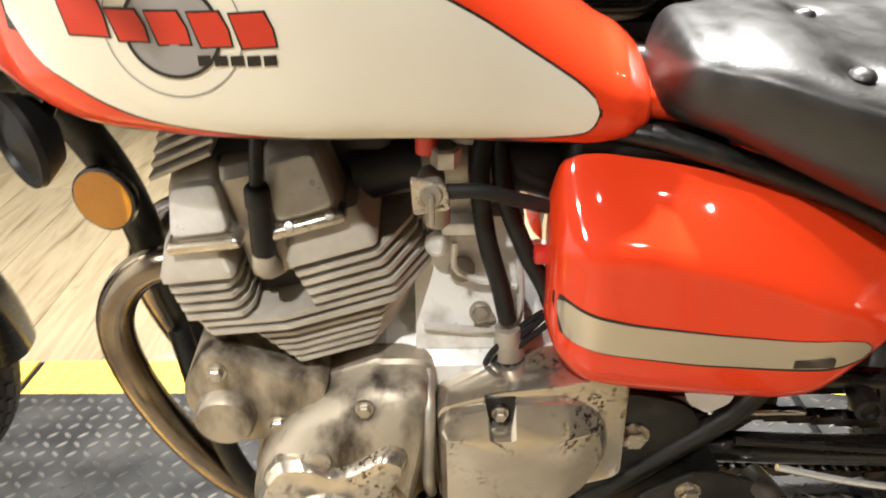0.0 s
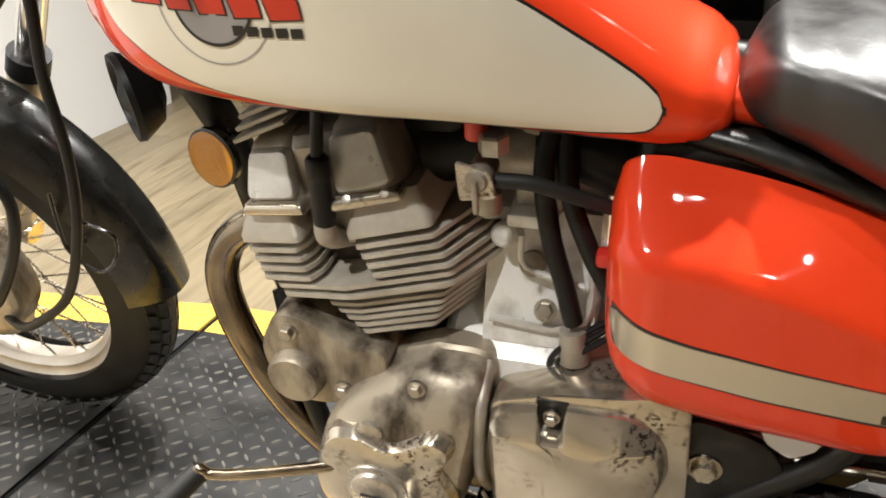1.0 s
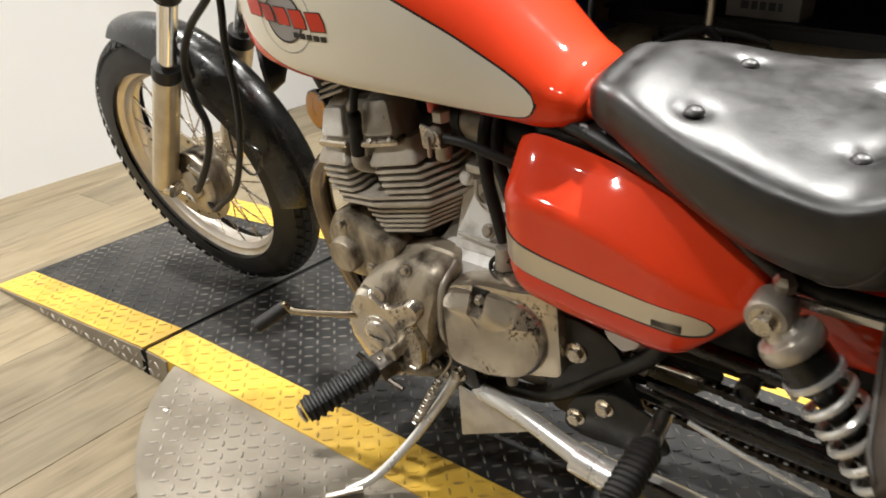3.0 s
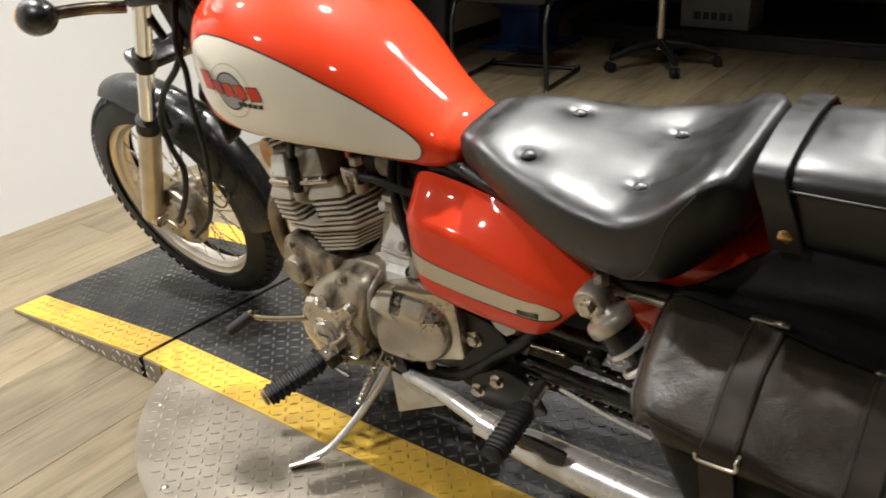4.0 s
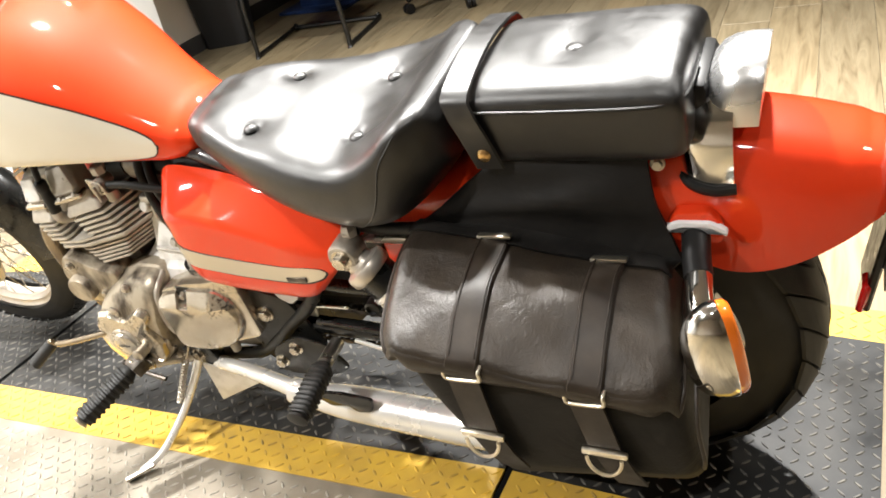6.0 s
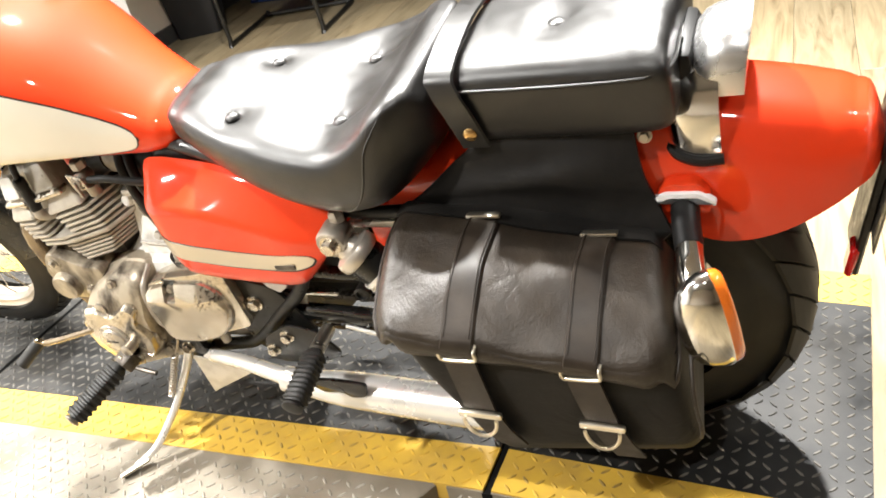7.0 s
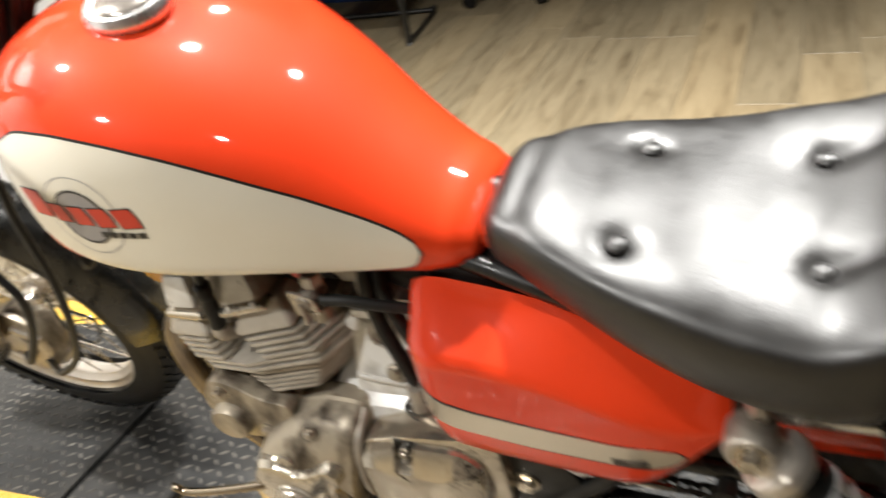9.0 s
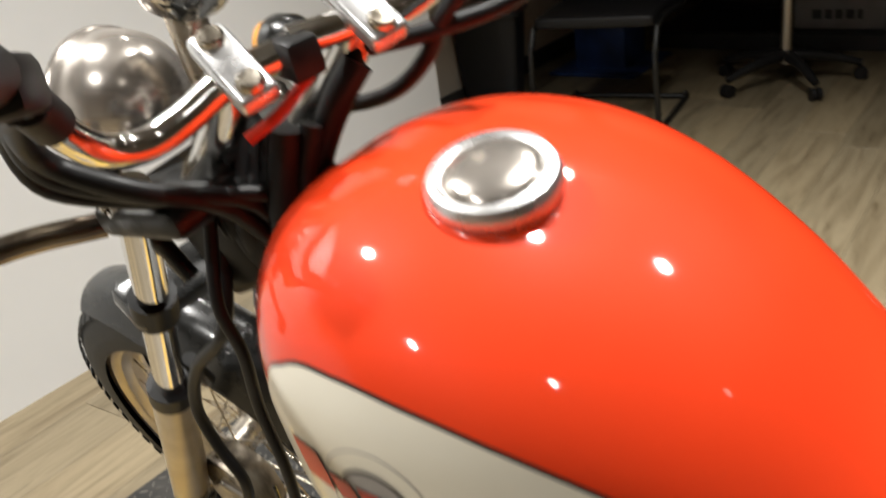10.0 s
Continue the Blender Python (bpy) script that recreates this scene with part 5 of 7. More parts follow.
def build_front_wheel():
    wheel = part("front_wheel", tyre(0.314, 0.086, 0.236, 0.026, 62), RUBBER, bike, "spoked front wheel with a black tyre", angle=45)
    wheel.matrix_basis = WHEEL_F
    prof = [(0.237, -0.030), (0.248, -0.031), (0.249, -0.027), (0.240, -0.024), (0.230, -0.018), (0.227, 0.0), (0.230, 0.018), (0.240, 0.024), (0.249, 0.027), (0.248, 0.031), (0.237, 0.030), (0.231, 0.024), (0.224, 0.022), (0.219, 0.014), (0.214, 0.010), (0.212, 0.0), (0.214, -0.010), (0.219, -0.014), (0.224, -0.022), (0.231, -0.024)]
    bm = bmesh.new()
    loops = [[(r * math.cos(a), y, r * math.sin(a)) for r, y in prof] for a in np.linspace(0, 2 * math.pi, 80, endpoint=False)]
    rings(bm, loops + loops[:1], True, False)
    bmesh.ops.remove_doubles(bm, verts=bm.verts, dist=1e-6)
    part("rim", fixed(bm), SHELL, wheel, "chrome wheel rim", angle=30)
    hub = part("hub", lathe([(0.014, -0.055), (0.03, -0.05), (0.034, -0.034), (0.022, -0.026), (0.022, 0.026), (0.034, 0.034), (0.03, 0.05), (0.014, 0.055)], AXIS_Y, 32), ALU_BRIGHT, wheel, angle=35)
    spoke = None
    for k in range(36):
        side = 1 if k % 2 else -1
        a = 2 * math.pi * k / 36
        b = a + (0.42 if (k // 2) % 2 else -0.42)
        p = (0.030 * math.cos(b * 1.0 + (1.1 if (k // 2) % 2 else -1.1)), side * 0.030, 0.030 * math.sin(b + (1.1 if (k // 2) % 2 else -1.1)))
        q = (0.216 * math.cos(a), side * 0.006, 0.216 * math.sin(a))
        if spoke is None:
            spoke = part("spoke", tube([(0, 0, 0), (0, 0, 1)], 0.0016, 6, 1), CHROME_DULL, wheel)
            o = spoke
        else:
            o = twin(spoke, Matrix())
        o.matrix_basis = along(p, q) @ Matrix.Diagonal((1, 1, (Vector(q) - Vector(p)).length, 1))
    # disc brake on the left
    bm = bmesh.new()
    holes = 18
    loops = [[(r * math.cos(a), y, r * math.sin(a)) for a in np.linspace(0, 2 * math.pi, 64, endpoint=False)] for r, y in ((0.085, -0.050), (0.120, -0.050), (0.120, -0.054), (0.085, -0.054))]
    rings(bm, loops + loops[:1], True, False)
    bmesh.ops.remove_doubles(bm, verts=bm.verts, dist=1e-6)
    disc = part("brake_disc", fixed(bm), STEEL, wheel, "steel brake disc", angle=30)
    for k in range(holes):
        a = 2 * math.pi * k / holes
        r = 0.102 + 0.007 * (k % 2)
        part("drill_hole", lathe([(0.0042, 0), (0.0040, 0.0006), (0.001, 0.0007)], along((r * math.cos(a), -0.0541, r * math.sin(a)), (r * math.cos(a), -0.2, r * math.sin(a))), 10), BLACK_FRAME, disc)
    part("disc_carrier", lathe([(0.03, 0.048), (0.088, 0.049), (0.088, 0.052), (0.03, 0.053)], AXIS_Y, 5), ALU, disc, smooth=False)


build_front_wheel()


def build_fork():
    top, end = Vector((-0.602, 0.014, 0.895)), Vector((-0.938, 0.072, 0.305))
    way = (end - top).normalized()
    fork = part("fork", box(-0.115, 0.115, -0.030, 0.030, -0.014, 0.014, 0.010, 2, None, along((-0.685, 0.028, 0.750), Vector((-0.685, 0.028, 0.750)) - way) @ pose(0.0, 0, 0)), BLACK, bike, "telescopic front fork with chrome tubes")
    for s in (-1, 1):
        off = Vector((0, s * 0.092, 0))
        mid = top.lerp(end, 0.52)
        part("fork_tube", tube([top + off - way * 0.02, mid + off], 0.0178, 20, 1), CHROME, fork, "chrome fork tube")
        slider = part("fork_slider", tube([mid + off, mid.lerp(end, 0.15) + off, end + off], [0.0255, 0.026, 0.026, 0.027], 20, 1), SLIDER, fork, "dull polished slider")
        part("dust_seal", tube([mid + off - way * 0.016, mid + off + way * 0.014], 0.0275, 20, 1), PLASTIC, slider, "black rubber dust seal")
        part("fork_clamp", tube([Vector((-0.685, 0.028, 0.750)) + off - way * 0.02 + Vector((0.0, 0, 0)), Vector((-0.685, 0.028, 0.750)) + off + way * 0.018], 0.0245, 18, 1), PLASTIC, fork)
        part("axle_lug", tube([end + off, end + off + Vector((0.03, 0, -0.012))], [0.024, 0.02], 14, 1), CHROME_DULL, slider)
    axle = WHEEL_F @ Vector((0, 0, 0))
    part("axle", tube([axle + Vector((0, -0.10, 0)), axle + Vector((0, 0.10, 0))], 0.009, 12, 1), STEEL, fork)
    cal = part("brake_caliper", prism(rounded([(-0.905, 0.37), (-0.855, 0.385), (-0.80, 0.36), (-0.79, 0.30), (-0.825, 0.245), (-0.87, 0.25)], 0.02, 3), -0.010, 0.04, 0.006), STAINED, fork, "dirty cast brake caliper", angle=35)
    part("caliper_face", prism(rounded([(-0.885, 0.335), (-0.845, 0.35), (-0.825, 0.30), (-0.86, 0.275)], 0.01, 3), -0.016, 0.0, 0.003), ALU, cal)
    part("caliper_pin", tube([(-0.84, -0.02, 0.365), (-0.80, -0.012, 0.335)], 0.007, 10, 1), STEEL, cal)
    part("brake_hose", tube([(-0.545, -0.05, 0.84), (-0.552, -0.080, 0.766), (-0.632, -0.080, 0.694), (-0.674, -0.080, 0.624), (-0.672, -0.080, 0.565), (-0.655, -0.080, 0.513), (-0.683, -0.080, 0.442), (-0.736, -0.080, 0.370), (-0.80, -0.045, 0.335)], 0.0068, 10), PLASTIC, fork, "black brake hose")
    part("meter_cable", tube([(-0.53, -0.06, 0.88), (-0.527, -0.090, 0.809), (-0.524, -0.090, 0.753), (-0.539, -0.090, 0.679), (-0.544, -0.090, 0.586), (-0.565, -0.090, 0.501), (-0.620, -0.082, 0.400), (-0.686, -0.075, 0.345), (-0.78, -0.03, 0.285), (-0.87, 0.02, 0.27)], 0.0060, 10), PLASTIC, fork, "black meter cable")
    part("cable_guide", tube([(-0.590, -0.085, 0.540), (-0.594, -0.085, 0.500), (-0.592, -0.085, 0.466), (-0.563, -0.085, 0.443), (-0.537, -0.085, 0.457), (-0.525, -0.085, 0.493), (-0.560, -0.085, 0.508)], 0.0022, 8), BLACK, fork, "bent wire cable guide")
    part("headlamp_bracket", tube([(-0.60, -0.06, 0.80), (-0.63, -0.062, 0.86), (-0.655, -0.06, 0.93)], 0.009, 10), BLACK, fork)
    part("headlamp_bracket", tube([(-0.60, 0.10, 0.80), (-0.63, 0.09, 0.86), (-0.655, 0.06, 0.93)], 0.009, 10), BLACK, fork)

    # front fender: a curved black shell over the wheel
    cx, cz = -0.945, 0.295
    loops = []
    for k in range(29):
        a = radians(107 - 109 * k / 28)
        r = 0.345
        tip = min(1.0, (k + 1) / 7)
        deep, slim = 0.018 + 0.037 * tip, 0.72 + 0.28 * tip ** 0.5
        row = []
        for j in range(13):
            u = -1 + 2 * j / 12
            rr = r - deep * abs(u) ** 2.6
            row.append(Vector((cx + rr * math.cos(a), u * 0.058 * slim, cz + rr * math.sin(a))))
        for j in range(12, -1, -1):
            u = -1 + 2 * j / 12
            rr = r - 0.004 - deep * abs(u) ** 2.6
            row.append(Vector((cx + rr * math.cos(a), u * 0.0545 * slim, cz + rr * math.sin(a))))
        loops.append(row)
    bm = loft(loops)
    bmesh.ops.transform(bm, matrix=WHEEL_F @ Matrix.Translation((-cx, 0, -cz)), verts=bm.verts)
    part("front_fender", bm, BLACK, bike, "glossy black front fender", angle=50)
    part("fender_brace", tube([(-0.74, -0.03, 0.63), (-0.76, -0.015, 0.59), (-0.78, 0.0, 0.56)], 0.01, 10), BLACK, fork)


build_fork()


CLAMP_TURN = 14.0


def build_bars():
    near = [(-0.432, 0.0, 1.004), (-0.458, -0.045, 0.998), (-0.472, -0.080, 0.986), (-0.487, -0.112, 0.979), (-0.493, -0.140, 0.990), (-0.484, -0.163, 1.016), (-0.455, -0.190, 1.054), (-0.40, -0.228, 1.092), (-0.33, -0.29, 1.115)]
    far = [(-0.432, 0.0, 1.008), (-0.405, 0.045, 1.006), (-0.388, 0.09, 1.002), (-0.365, 0.13, 1.02), (-0.32, 0.18, 1.07), (-0.26, 0.24, 1.11), (-0.17, 0.31, 1.12)]
    bar = part("handlebar", tube(near, 0.0127, 20), CHROME, bike, "chrome handlebar in two clamps")
    part("handlebar_half", tube(far, 0.0127, 20), CHROME, bar)
    for s, line in ((-1, near), (1, far)):
        part("grip", tube([line[-2], line[-1]], 0.0175, 16, 1), RUBBER, bar, "black rubber grip")
        c = Vector(line[1]) + Vector((0.0, 0.004, 0.011))
        m = along(c, c + Vector((0.45, -0.30, 0.84))) @ pose(0.002, -0.010, -0.006, 0, 0, CLAMP_TURN)
        clamp = part("bar_clamp", box(-0.0165, 0.0165, -0.038, 0.038, 0.002, 0.020, 0.006, 3, None, m), HOOD, bar, "satin chrome handlebar clamp", angle=35)
        for d in (-0.025, 0.025):
            part("clamp_bolt", lathe([(0.0105, 0), (0.0105, 0.004), (0.008, 0.007), (0.001, 0.0075)], m @ pose(0, d, 0.0195), 20), CHROME_DULL, clamp)
        part("riser", tube([(-0.525 + 0.02 * s, s * 0.045, 0.90), c - Vector((0.018, 0, 0.035)), c - Vector((0, 0, 0.002))], [0.019, 0.017, 0.018], 18), CHROME, bar)
    crown = part("top_bridge", prism(rounded([(-0.615, 0.905), (-0.50, 0.918), (-0.495, 0.892), (-0.61, 0.878)], 0.01, 3), -0.112, 0.112, 0.006), BLACK_FRAME, bar, "black top bridge", angle=35)
    for s in (-1, 1):
        part("fork_cap", lathe([(0.02, 0), (0.02, 0.012), (0.015, 0.018), (0.001, 0.019)], Matrix.Translation((-0.586, s * 0.092, 0.902)) @ pose(0, 0, 0, 0, -27, 0), 24), CHROME, crown)
    part("centre_nut", lathe([(0.018, 0), (0.018, 0.012), (0.01, 0.016)], pose(-0.545, 0, 0.908, 0, -25, 0), 6), CHROME, crown, smooth=False)
    # headlamp shell and meter
    at, to = (-0.668, 0, 0.952), (-0.868, 0, 0.925)
    head = part("headlamp", lathe([(0.004, -0.060), (0.018, -0.057), (0.034, -0.049), (0.048, -0.036), (0.057, -0.020), (0.062, 0.0), (0.064, 0.020), (0.068, 0.024), (0.064, 0.030)], along(at, to), 48), HEADSHELL, bike, "round chrome headlamp shell", angle=50)
    part("headlamp_lens", lathe([(0.063, 0.028), (0.050, 0.036), (0.03, 0.042), (0.001, 0.044)], along(at, to), 40), material("lamp_glass", (0.7, 0.7, 0.7), 0.08), head)
    part("shell_screw", lathe([(0.006, 0), (0.006, 0.003), (0.002, 0.004)], along((-0.6285, -0.022, 0.980), (-0.51, -0.08, 1.055)), 14), STEEL, head)
    at, to = (-0.555, 0.030, 1.072), (-0.48, 0.018, 1.177)
    meter = part("speedometer", lathe([(0.02, -0.045), (0.040, -0.038), (0.049, -0.012), (0.050, 0.012), (0.048, 0.017), (0.044, 0.014)], along(at, to), 40), CHROME, bike, "chrome cased speedometer", angle=45)
    part("dial", lathe([(0.044, 0.012), (0.02, 0.0125), (0.001, 0.0126)], along(at, to), 40), BLACK, meter)
    part("meter_stay", tube([(-0.555, 0.01, 0.91), (-0.570, 0.018, 0.96), (-0.578, 0.030, 1.045)], [0.016, 0.014, 0.02], 14), CHROME_DULL, meter)
    # switch gear, cables
    part("switch_box", box(-0.018, 0.018, -0.017, 0.017, -0.026, 0.026, 0.008, 2, None, along((-0.415, -0.217, 1.078), (-0.375, -0.255, 1.096))), PLASTIC, bar, "black switch box")
    part("bar_sleeve", tube([(-0.474, -0.173, 1.030), (-0.455, -0.19, 1.054)], 0.0155, 16, 1), PLASTIC, bar, "black rubber sleeve")
    part("clutch_lever", tube([(-0.425, -0.225, 1.08), (-0.43, -0.27, 1.085), (-0.40, -0.335, 1.09), (-0.34, -0.385, 1.09)], [0.009, 0.007, 0.006, 0.007], 12), BLACK, bar)
    for k, (p, q) in enumerate((((-0.45, -0.20, 1.06), 0.0095), ((-0.46, -0.195, 1.05), 0.008), ((-0.445, -0.205, 1.055), 0.007))):
        d = 0.012 * k
        part("cable", tube([p, (-0.53 - d, -0.17, 1.012), (-0.555 - d, -0.148, 0.975 - d), (-0.515, -0.12 + d, 0.942 - d), (-0.49 + d, -0.06 + d, 0.89), (-0.465, -0.03, 0.80)], q, 10), PLASTIC, bar, "black cable")
    part("cable", tube([(-0.25, 0.245, 1.09), (-0.275, 0.21, 1.03), (-0.315, 0.14, 0.99), (-0.36, 0.08, 0.985), (-0.40, 0.045, 0.985)], 0.0075, 12), PLASTIC, bar, "black cable")
    part("cable", tube([(-0.41, 0.04, 0.975), (-0.425, 0.02, 0.95), (-0.45, 0.0, 0.90), (-0.455, -0.02, 0.84)], 0.013, 12), PLASTIC, bar, "black wiring sleeve")
    part("cable", tube([(-0.30, 0.11, 1.04), (-0.350, 0.085, 0.997), (-0.375, 0.08, 0.962), (-0.417, 0.08, 0.931), (-0.473, 0.08, 0.915), (-0.505, 0.06, 0.93)], 0.0072, 12), PLASTIC, bar, "black looped cable")
    part("bar_switch", box(-0.018, 0.018, -0.016, 0.016, -0.014, 0.014, 0.005, 2, None, along((-0.425, -0.004, 1.0), (-0.41, 0.04, 1.0))), PLASTIC, bar, "black rubber block")
    part("wiring_cover", tube([(-0.53, 0.0, 0.89), (-0.50, -0.01, 0.84), (-0.47, 0.0, 0.77)], [0.05, 0.048, 0.04], 18), PLASTIC, bar, "black wiring cover")
    part("wiring_block", box(-0.045, 0.045, -0.052, 0.040, -0.055, 0.050, 0.014, 3, None, pose(-0.545, -0.005, 0.845, 0, -24, 0)), PLASTIC, bar, "black wiring block behind the fork")
    rng = random.Random(8)
    for k in range(9):
        u = k / 8
        a = Vector((-0.555 + 0.12 * u, -0.02 + 0.03 * rng.random(), 0.935 + 0.01 * rng.random()))
        b = Vector((-0.525 + 0.07 * u, -0.055 + 0.03 * rng.random(), 0.865))
        c = Vector((-0.55 + 0.09 * u, -0.035 + 0.04 * rng.random(), 0.775))
        part("wire", tube([a, b, c], 0.007 + 0.007 * rng.random(), 10), PLASTIC, bar, "black wiring")
    part("wire", tube([(-0.45, -0.055, 0.955), (-0.435, -0.03, 0.965), (-0.42, 0.0, 0.985)], 0.005, 8), EMBLEM_RED, bar, "red wire")
    # front turn signals
    for s in (-1, 1):
        sig = part("front_turn_signal", lathe([(0.004, -0.045), (0.02, -0.038), (0.032, -0.015), (0.035, 0.008), (0.034, 0.014)], along((-0.70, s * 0.235, 0.90), (-0.80, s * 0.235, 0.89)), 28), BLACK, bike, "black front turn signal with an amber lens")
        part("signal_lens", lathe([(0.033, 0.012), (0.03, 0.028), (0.015, 0.036), (0.001, 0.037)], along((-0.70, s * 0.235, 0.90), (-0.80, s * 0.235, 0.89)), 28), AMBER, sig)
        part("signal_stalk", tube([(-0.645, s * 0.09, 0.872), (-0.67, s * 0.15, 0.888), (-0.69, s * 0.22, 0.90)], 0.012, 12), HEADER, sig)


build_bars()


# rear end
REAR = Vector((0.70, 0.0, 0.285))


def build_rear():
    wheel = part("rear_wheel", tyre(0.305, 0.135, 0.195, 0.04, 0), RUBBER, bike, "wide black rear tyre on a chrome rim", angle=45)
    wheel.matrix_basis = Matrix.Translation(REAR)
    # tread: wide curved grooves between rubber blocks
    bm = bmesh.new()
    count = 26
    for i in range(count):
        for s in (-1, 1):
            low, high = [], []
            edge = []
            for u in np.linspace(0.10, 0.97, 8):
                a = 2 * math.pi * (i + 0.5 * (s > 0)) / count + 0.30 * u ** 1.5
                edge.append((a, s * u * 0.135 / 2))
            for lift in (-0.004, 0.0014):
                row = []
                for half in (-0.108, 0.108):
                    for a, l2 in (edge if half < 0 else edge[::-1]):
                        r = 0.305 - 0.040 * 0.42 * (abs(l2) / 0.0675) ** 2.2 - 0.030 * max(0, abs(l2) / 0.0675 - 0.6) ** 1.6 * 2.2 + lift
                        row.append(bm.verts.new((r * math.cos(a + half), l2, r * math.sin(a + half))))
                (low if lift < 0 else high).extend(row)
            n = len(low)
            for k in range(n):
                bm.faces.new((low[k], low[(k + 1) % n], high[(k + 1) % n], high[k]))
            for k in range(7):
                bm.faces.new((high[k], high[k + 1], high[n - 2 - k], high[n - 1 - k]))
    part("tread", fixed(bm), RUBBER, wheel, angle=30)
    part("rim", lathe([(0.13, -0.04), (0.195, -0.052), (0.20, -0.05), (0.19, -0.03), (0.18, 0.0), (0.19, 0.03), (0.20, 0.05), (0.195, 0.052), (0.13, 0.04)], AXIS_Y, 56), CHROME, wheel)
    part("hub", lathe([(0.02, -0.07), (0.07, -0.06), (0.075, 0.06), (0.02, 0.07)], AXIS_Y, 32), ALU, wheel)

    # fender
    X = [0.42, 0.50, 0.60, 0.72, 0.82, 0.88, 0.95, 1.01, 1.05, 1.072, 1.082]
    top = spline(X, [0.585, 0.610, 0.638, 0.653, 0.657, 0.656, 0.646, 0.632, 0.619, 0.603, 0.566])
    low = spline(X, [0.535, 0.545, 0.56, 0.545, 0.505, 0.470, 0.474, 0.502, 0.528, 0.542, 0.548])
    wid = spline(X, [0.095, 0.105, 0.108, 0.105, 0.104, 0.103, 0.100, 0.090, 0.075, 0.055, 0.025])
    loops = []
    for i in range(53):
        x = X[0] + (X[-1] - X[0]) * (0.5 - 0.5 * math.cos(math.pi * (0.12 + 0.88 * i / 52))) if i else X[0]
        t, b, w = top(x), low(x), wid(x)
        outer = []
        for a in np.linspace(0, math.pi, 27):
            c, s = math.cos(a), math.sin(a)
            outer.append(Vector((x, -math.copysign(abs(c) ** 0.62, c) * w, b + (t - b) * abs(s) ** 0.72)))
        inner = [Vector((p.x - 0.002, p.y * 0.955, b + 0.001 + (p.z - b) * 0.955)) for p in outer[::-1]]
        loops.append(outer + inner)
    fender = part("rear_fender", loft(loops), RED, bike, "deep glossy red rear fender", angle=55)
    part("fender_pad", prism(rounded([(0.815, 0.555), (0.83, 0.575), (0.87, 0.575), (0.885, 0.555), (0.885, 0.525), (0.82, 0.53)], 0.01, 3), -0.117, -0.095, 0.004), RED, fender, "raised red pad")
    part("pad_gasket", prism(rounded([(0.81, 0.553), (0.83, 0.565), (0.872, 0.565), (0.892, 0.55), (0.891, 0.543), (0.87, 0.557), (0.835, 0.557), (0.813, 0.546)], 0.004, 2), -0.123, -0.112, 0.001), WALL, fender, "white gasket edge")

    # tail lamp
    low_m = Matrix.Translation((-0.012, 0, -0.036))
    def mound(x, g, lift=0.0):
        return [Vector((x + 0.014 * math.sin(a) ** 2 * (1 - g), -math.copysign(abs(math.cos(a)) ** 0.8, math.cos(a)) * 0.094 * g, 0.632 + lift + 0.118 * g * abs(math.sin(a)) ** 0.75)) for a in np.linspace(0, math.pi, 29)]
    tail = part("tail_lamp", loft([mound(0.836, 0.45), mound(0.838, 0.62), mound(0.843, 0.78), mound(0.852, 0.90), mound(0.864, 0.97), mound(0.880, 1.0), mound(0.912, 1.0)]), CHROME, bike, "chrome tail lamp on the fender", angle=50)
    for w in (-1, 1):
        part("tail_gasket", tube([(0.914, w * 0.094, 0.632), (0.885, w * 0.097, 0.632), (0.858, w * 0.090, 0.640), (0.842, w * 0.070, 0.658), (0.833, w * 0.035, 0.682)], 0.007, 8), PLASTIC, tail, "black rubber gasket")
    # the hood: a rounded chrome shell over the lens, open to the rear
    def dome(x, g, dz=0.0):
        return [Vector((x + 0.010 * math.sin(a), -math.copysign(abs(math.cos(a)) ** 0.8, math.cos(a)) * 0.070 * g, 0.706 + dz + 0.076 * g * abs(math.sin(a)) ** 0.8)) for a in np.linspace(0, math.pi, 25)]
    part("lamp_hood", loft([dome(0.866, 0.30, 0.004), dome(0.868, 0.52, 0.002), dome(0.874, 0.74), dome(0.884, 0.89), dome(0.898, 0.97), dome(0.914, 1.0), dome(0.936, 1.0), dome(0.940, 0.985)]), HOOD, tail, "rounded chrome hood", angle=50)
    part("tail_lens", loft([dome(0.915, 0.93), dome(0.926, 0.90), dome(0.930, 0.6)]), LENS_RED, tail, "red lens", angle=40)
    part("lamp_base", box(0.846, 0.884, -0.062, 0.062, 0.694, 0.762, 0.012, 2), PLASTIC, tail, "black lamp base")
    for ob in (tail, *tail.children):
        if ob.parent == bike:
            ob.matrix_basis = low_m
    bolt("fender_bolt", (0.812, -0.100, 0.640), (0, -1, 0.2), 0.007, fender)

    # rear turn signals
    for s in (-1, 1):
        c = Vector((0.893 if s < 0 else 0.86, s * 0.262, 0.490))
        sig = part("rear_turn_signal", loft([[c + Vector((x, s * -0.035 * g * math.cos(a), 0.078 * g * math.sin(a) - 0.004)) for a in np.linspace(0, 2 * math.pi, 36, endpoint=False)] for x, g in ((-0.040, 0.10), (-0.039, 0.36), (-0.035, 0.58), (-0.027, 0.77), (-0.015, 0.91), (-0.002, 0.985), (0.010, 1.0), (0.012, 0.97))]), CHROME, bike, "chrome rear turn signal with amber lens", angle=50)
        part("signal_lens", loft([[c + Vector((x, s * -0.035 * g * math.cos(a), 0.078 * g * math.sin(a) - 0.004)) for a in np.linspace(0, 2 * math.pi, 36, endpoint=False)] for x, g in ((0.010, 0.975), (0.020, 0.955), (0.025, 0.87), (0.027, 0.6), (0.028, 0.2))]), LENS_ORANGE, sig, "orange lens", angle=50)
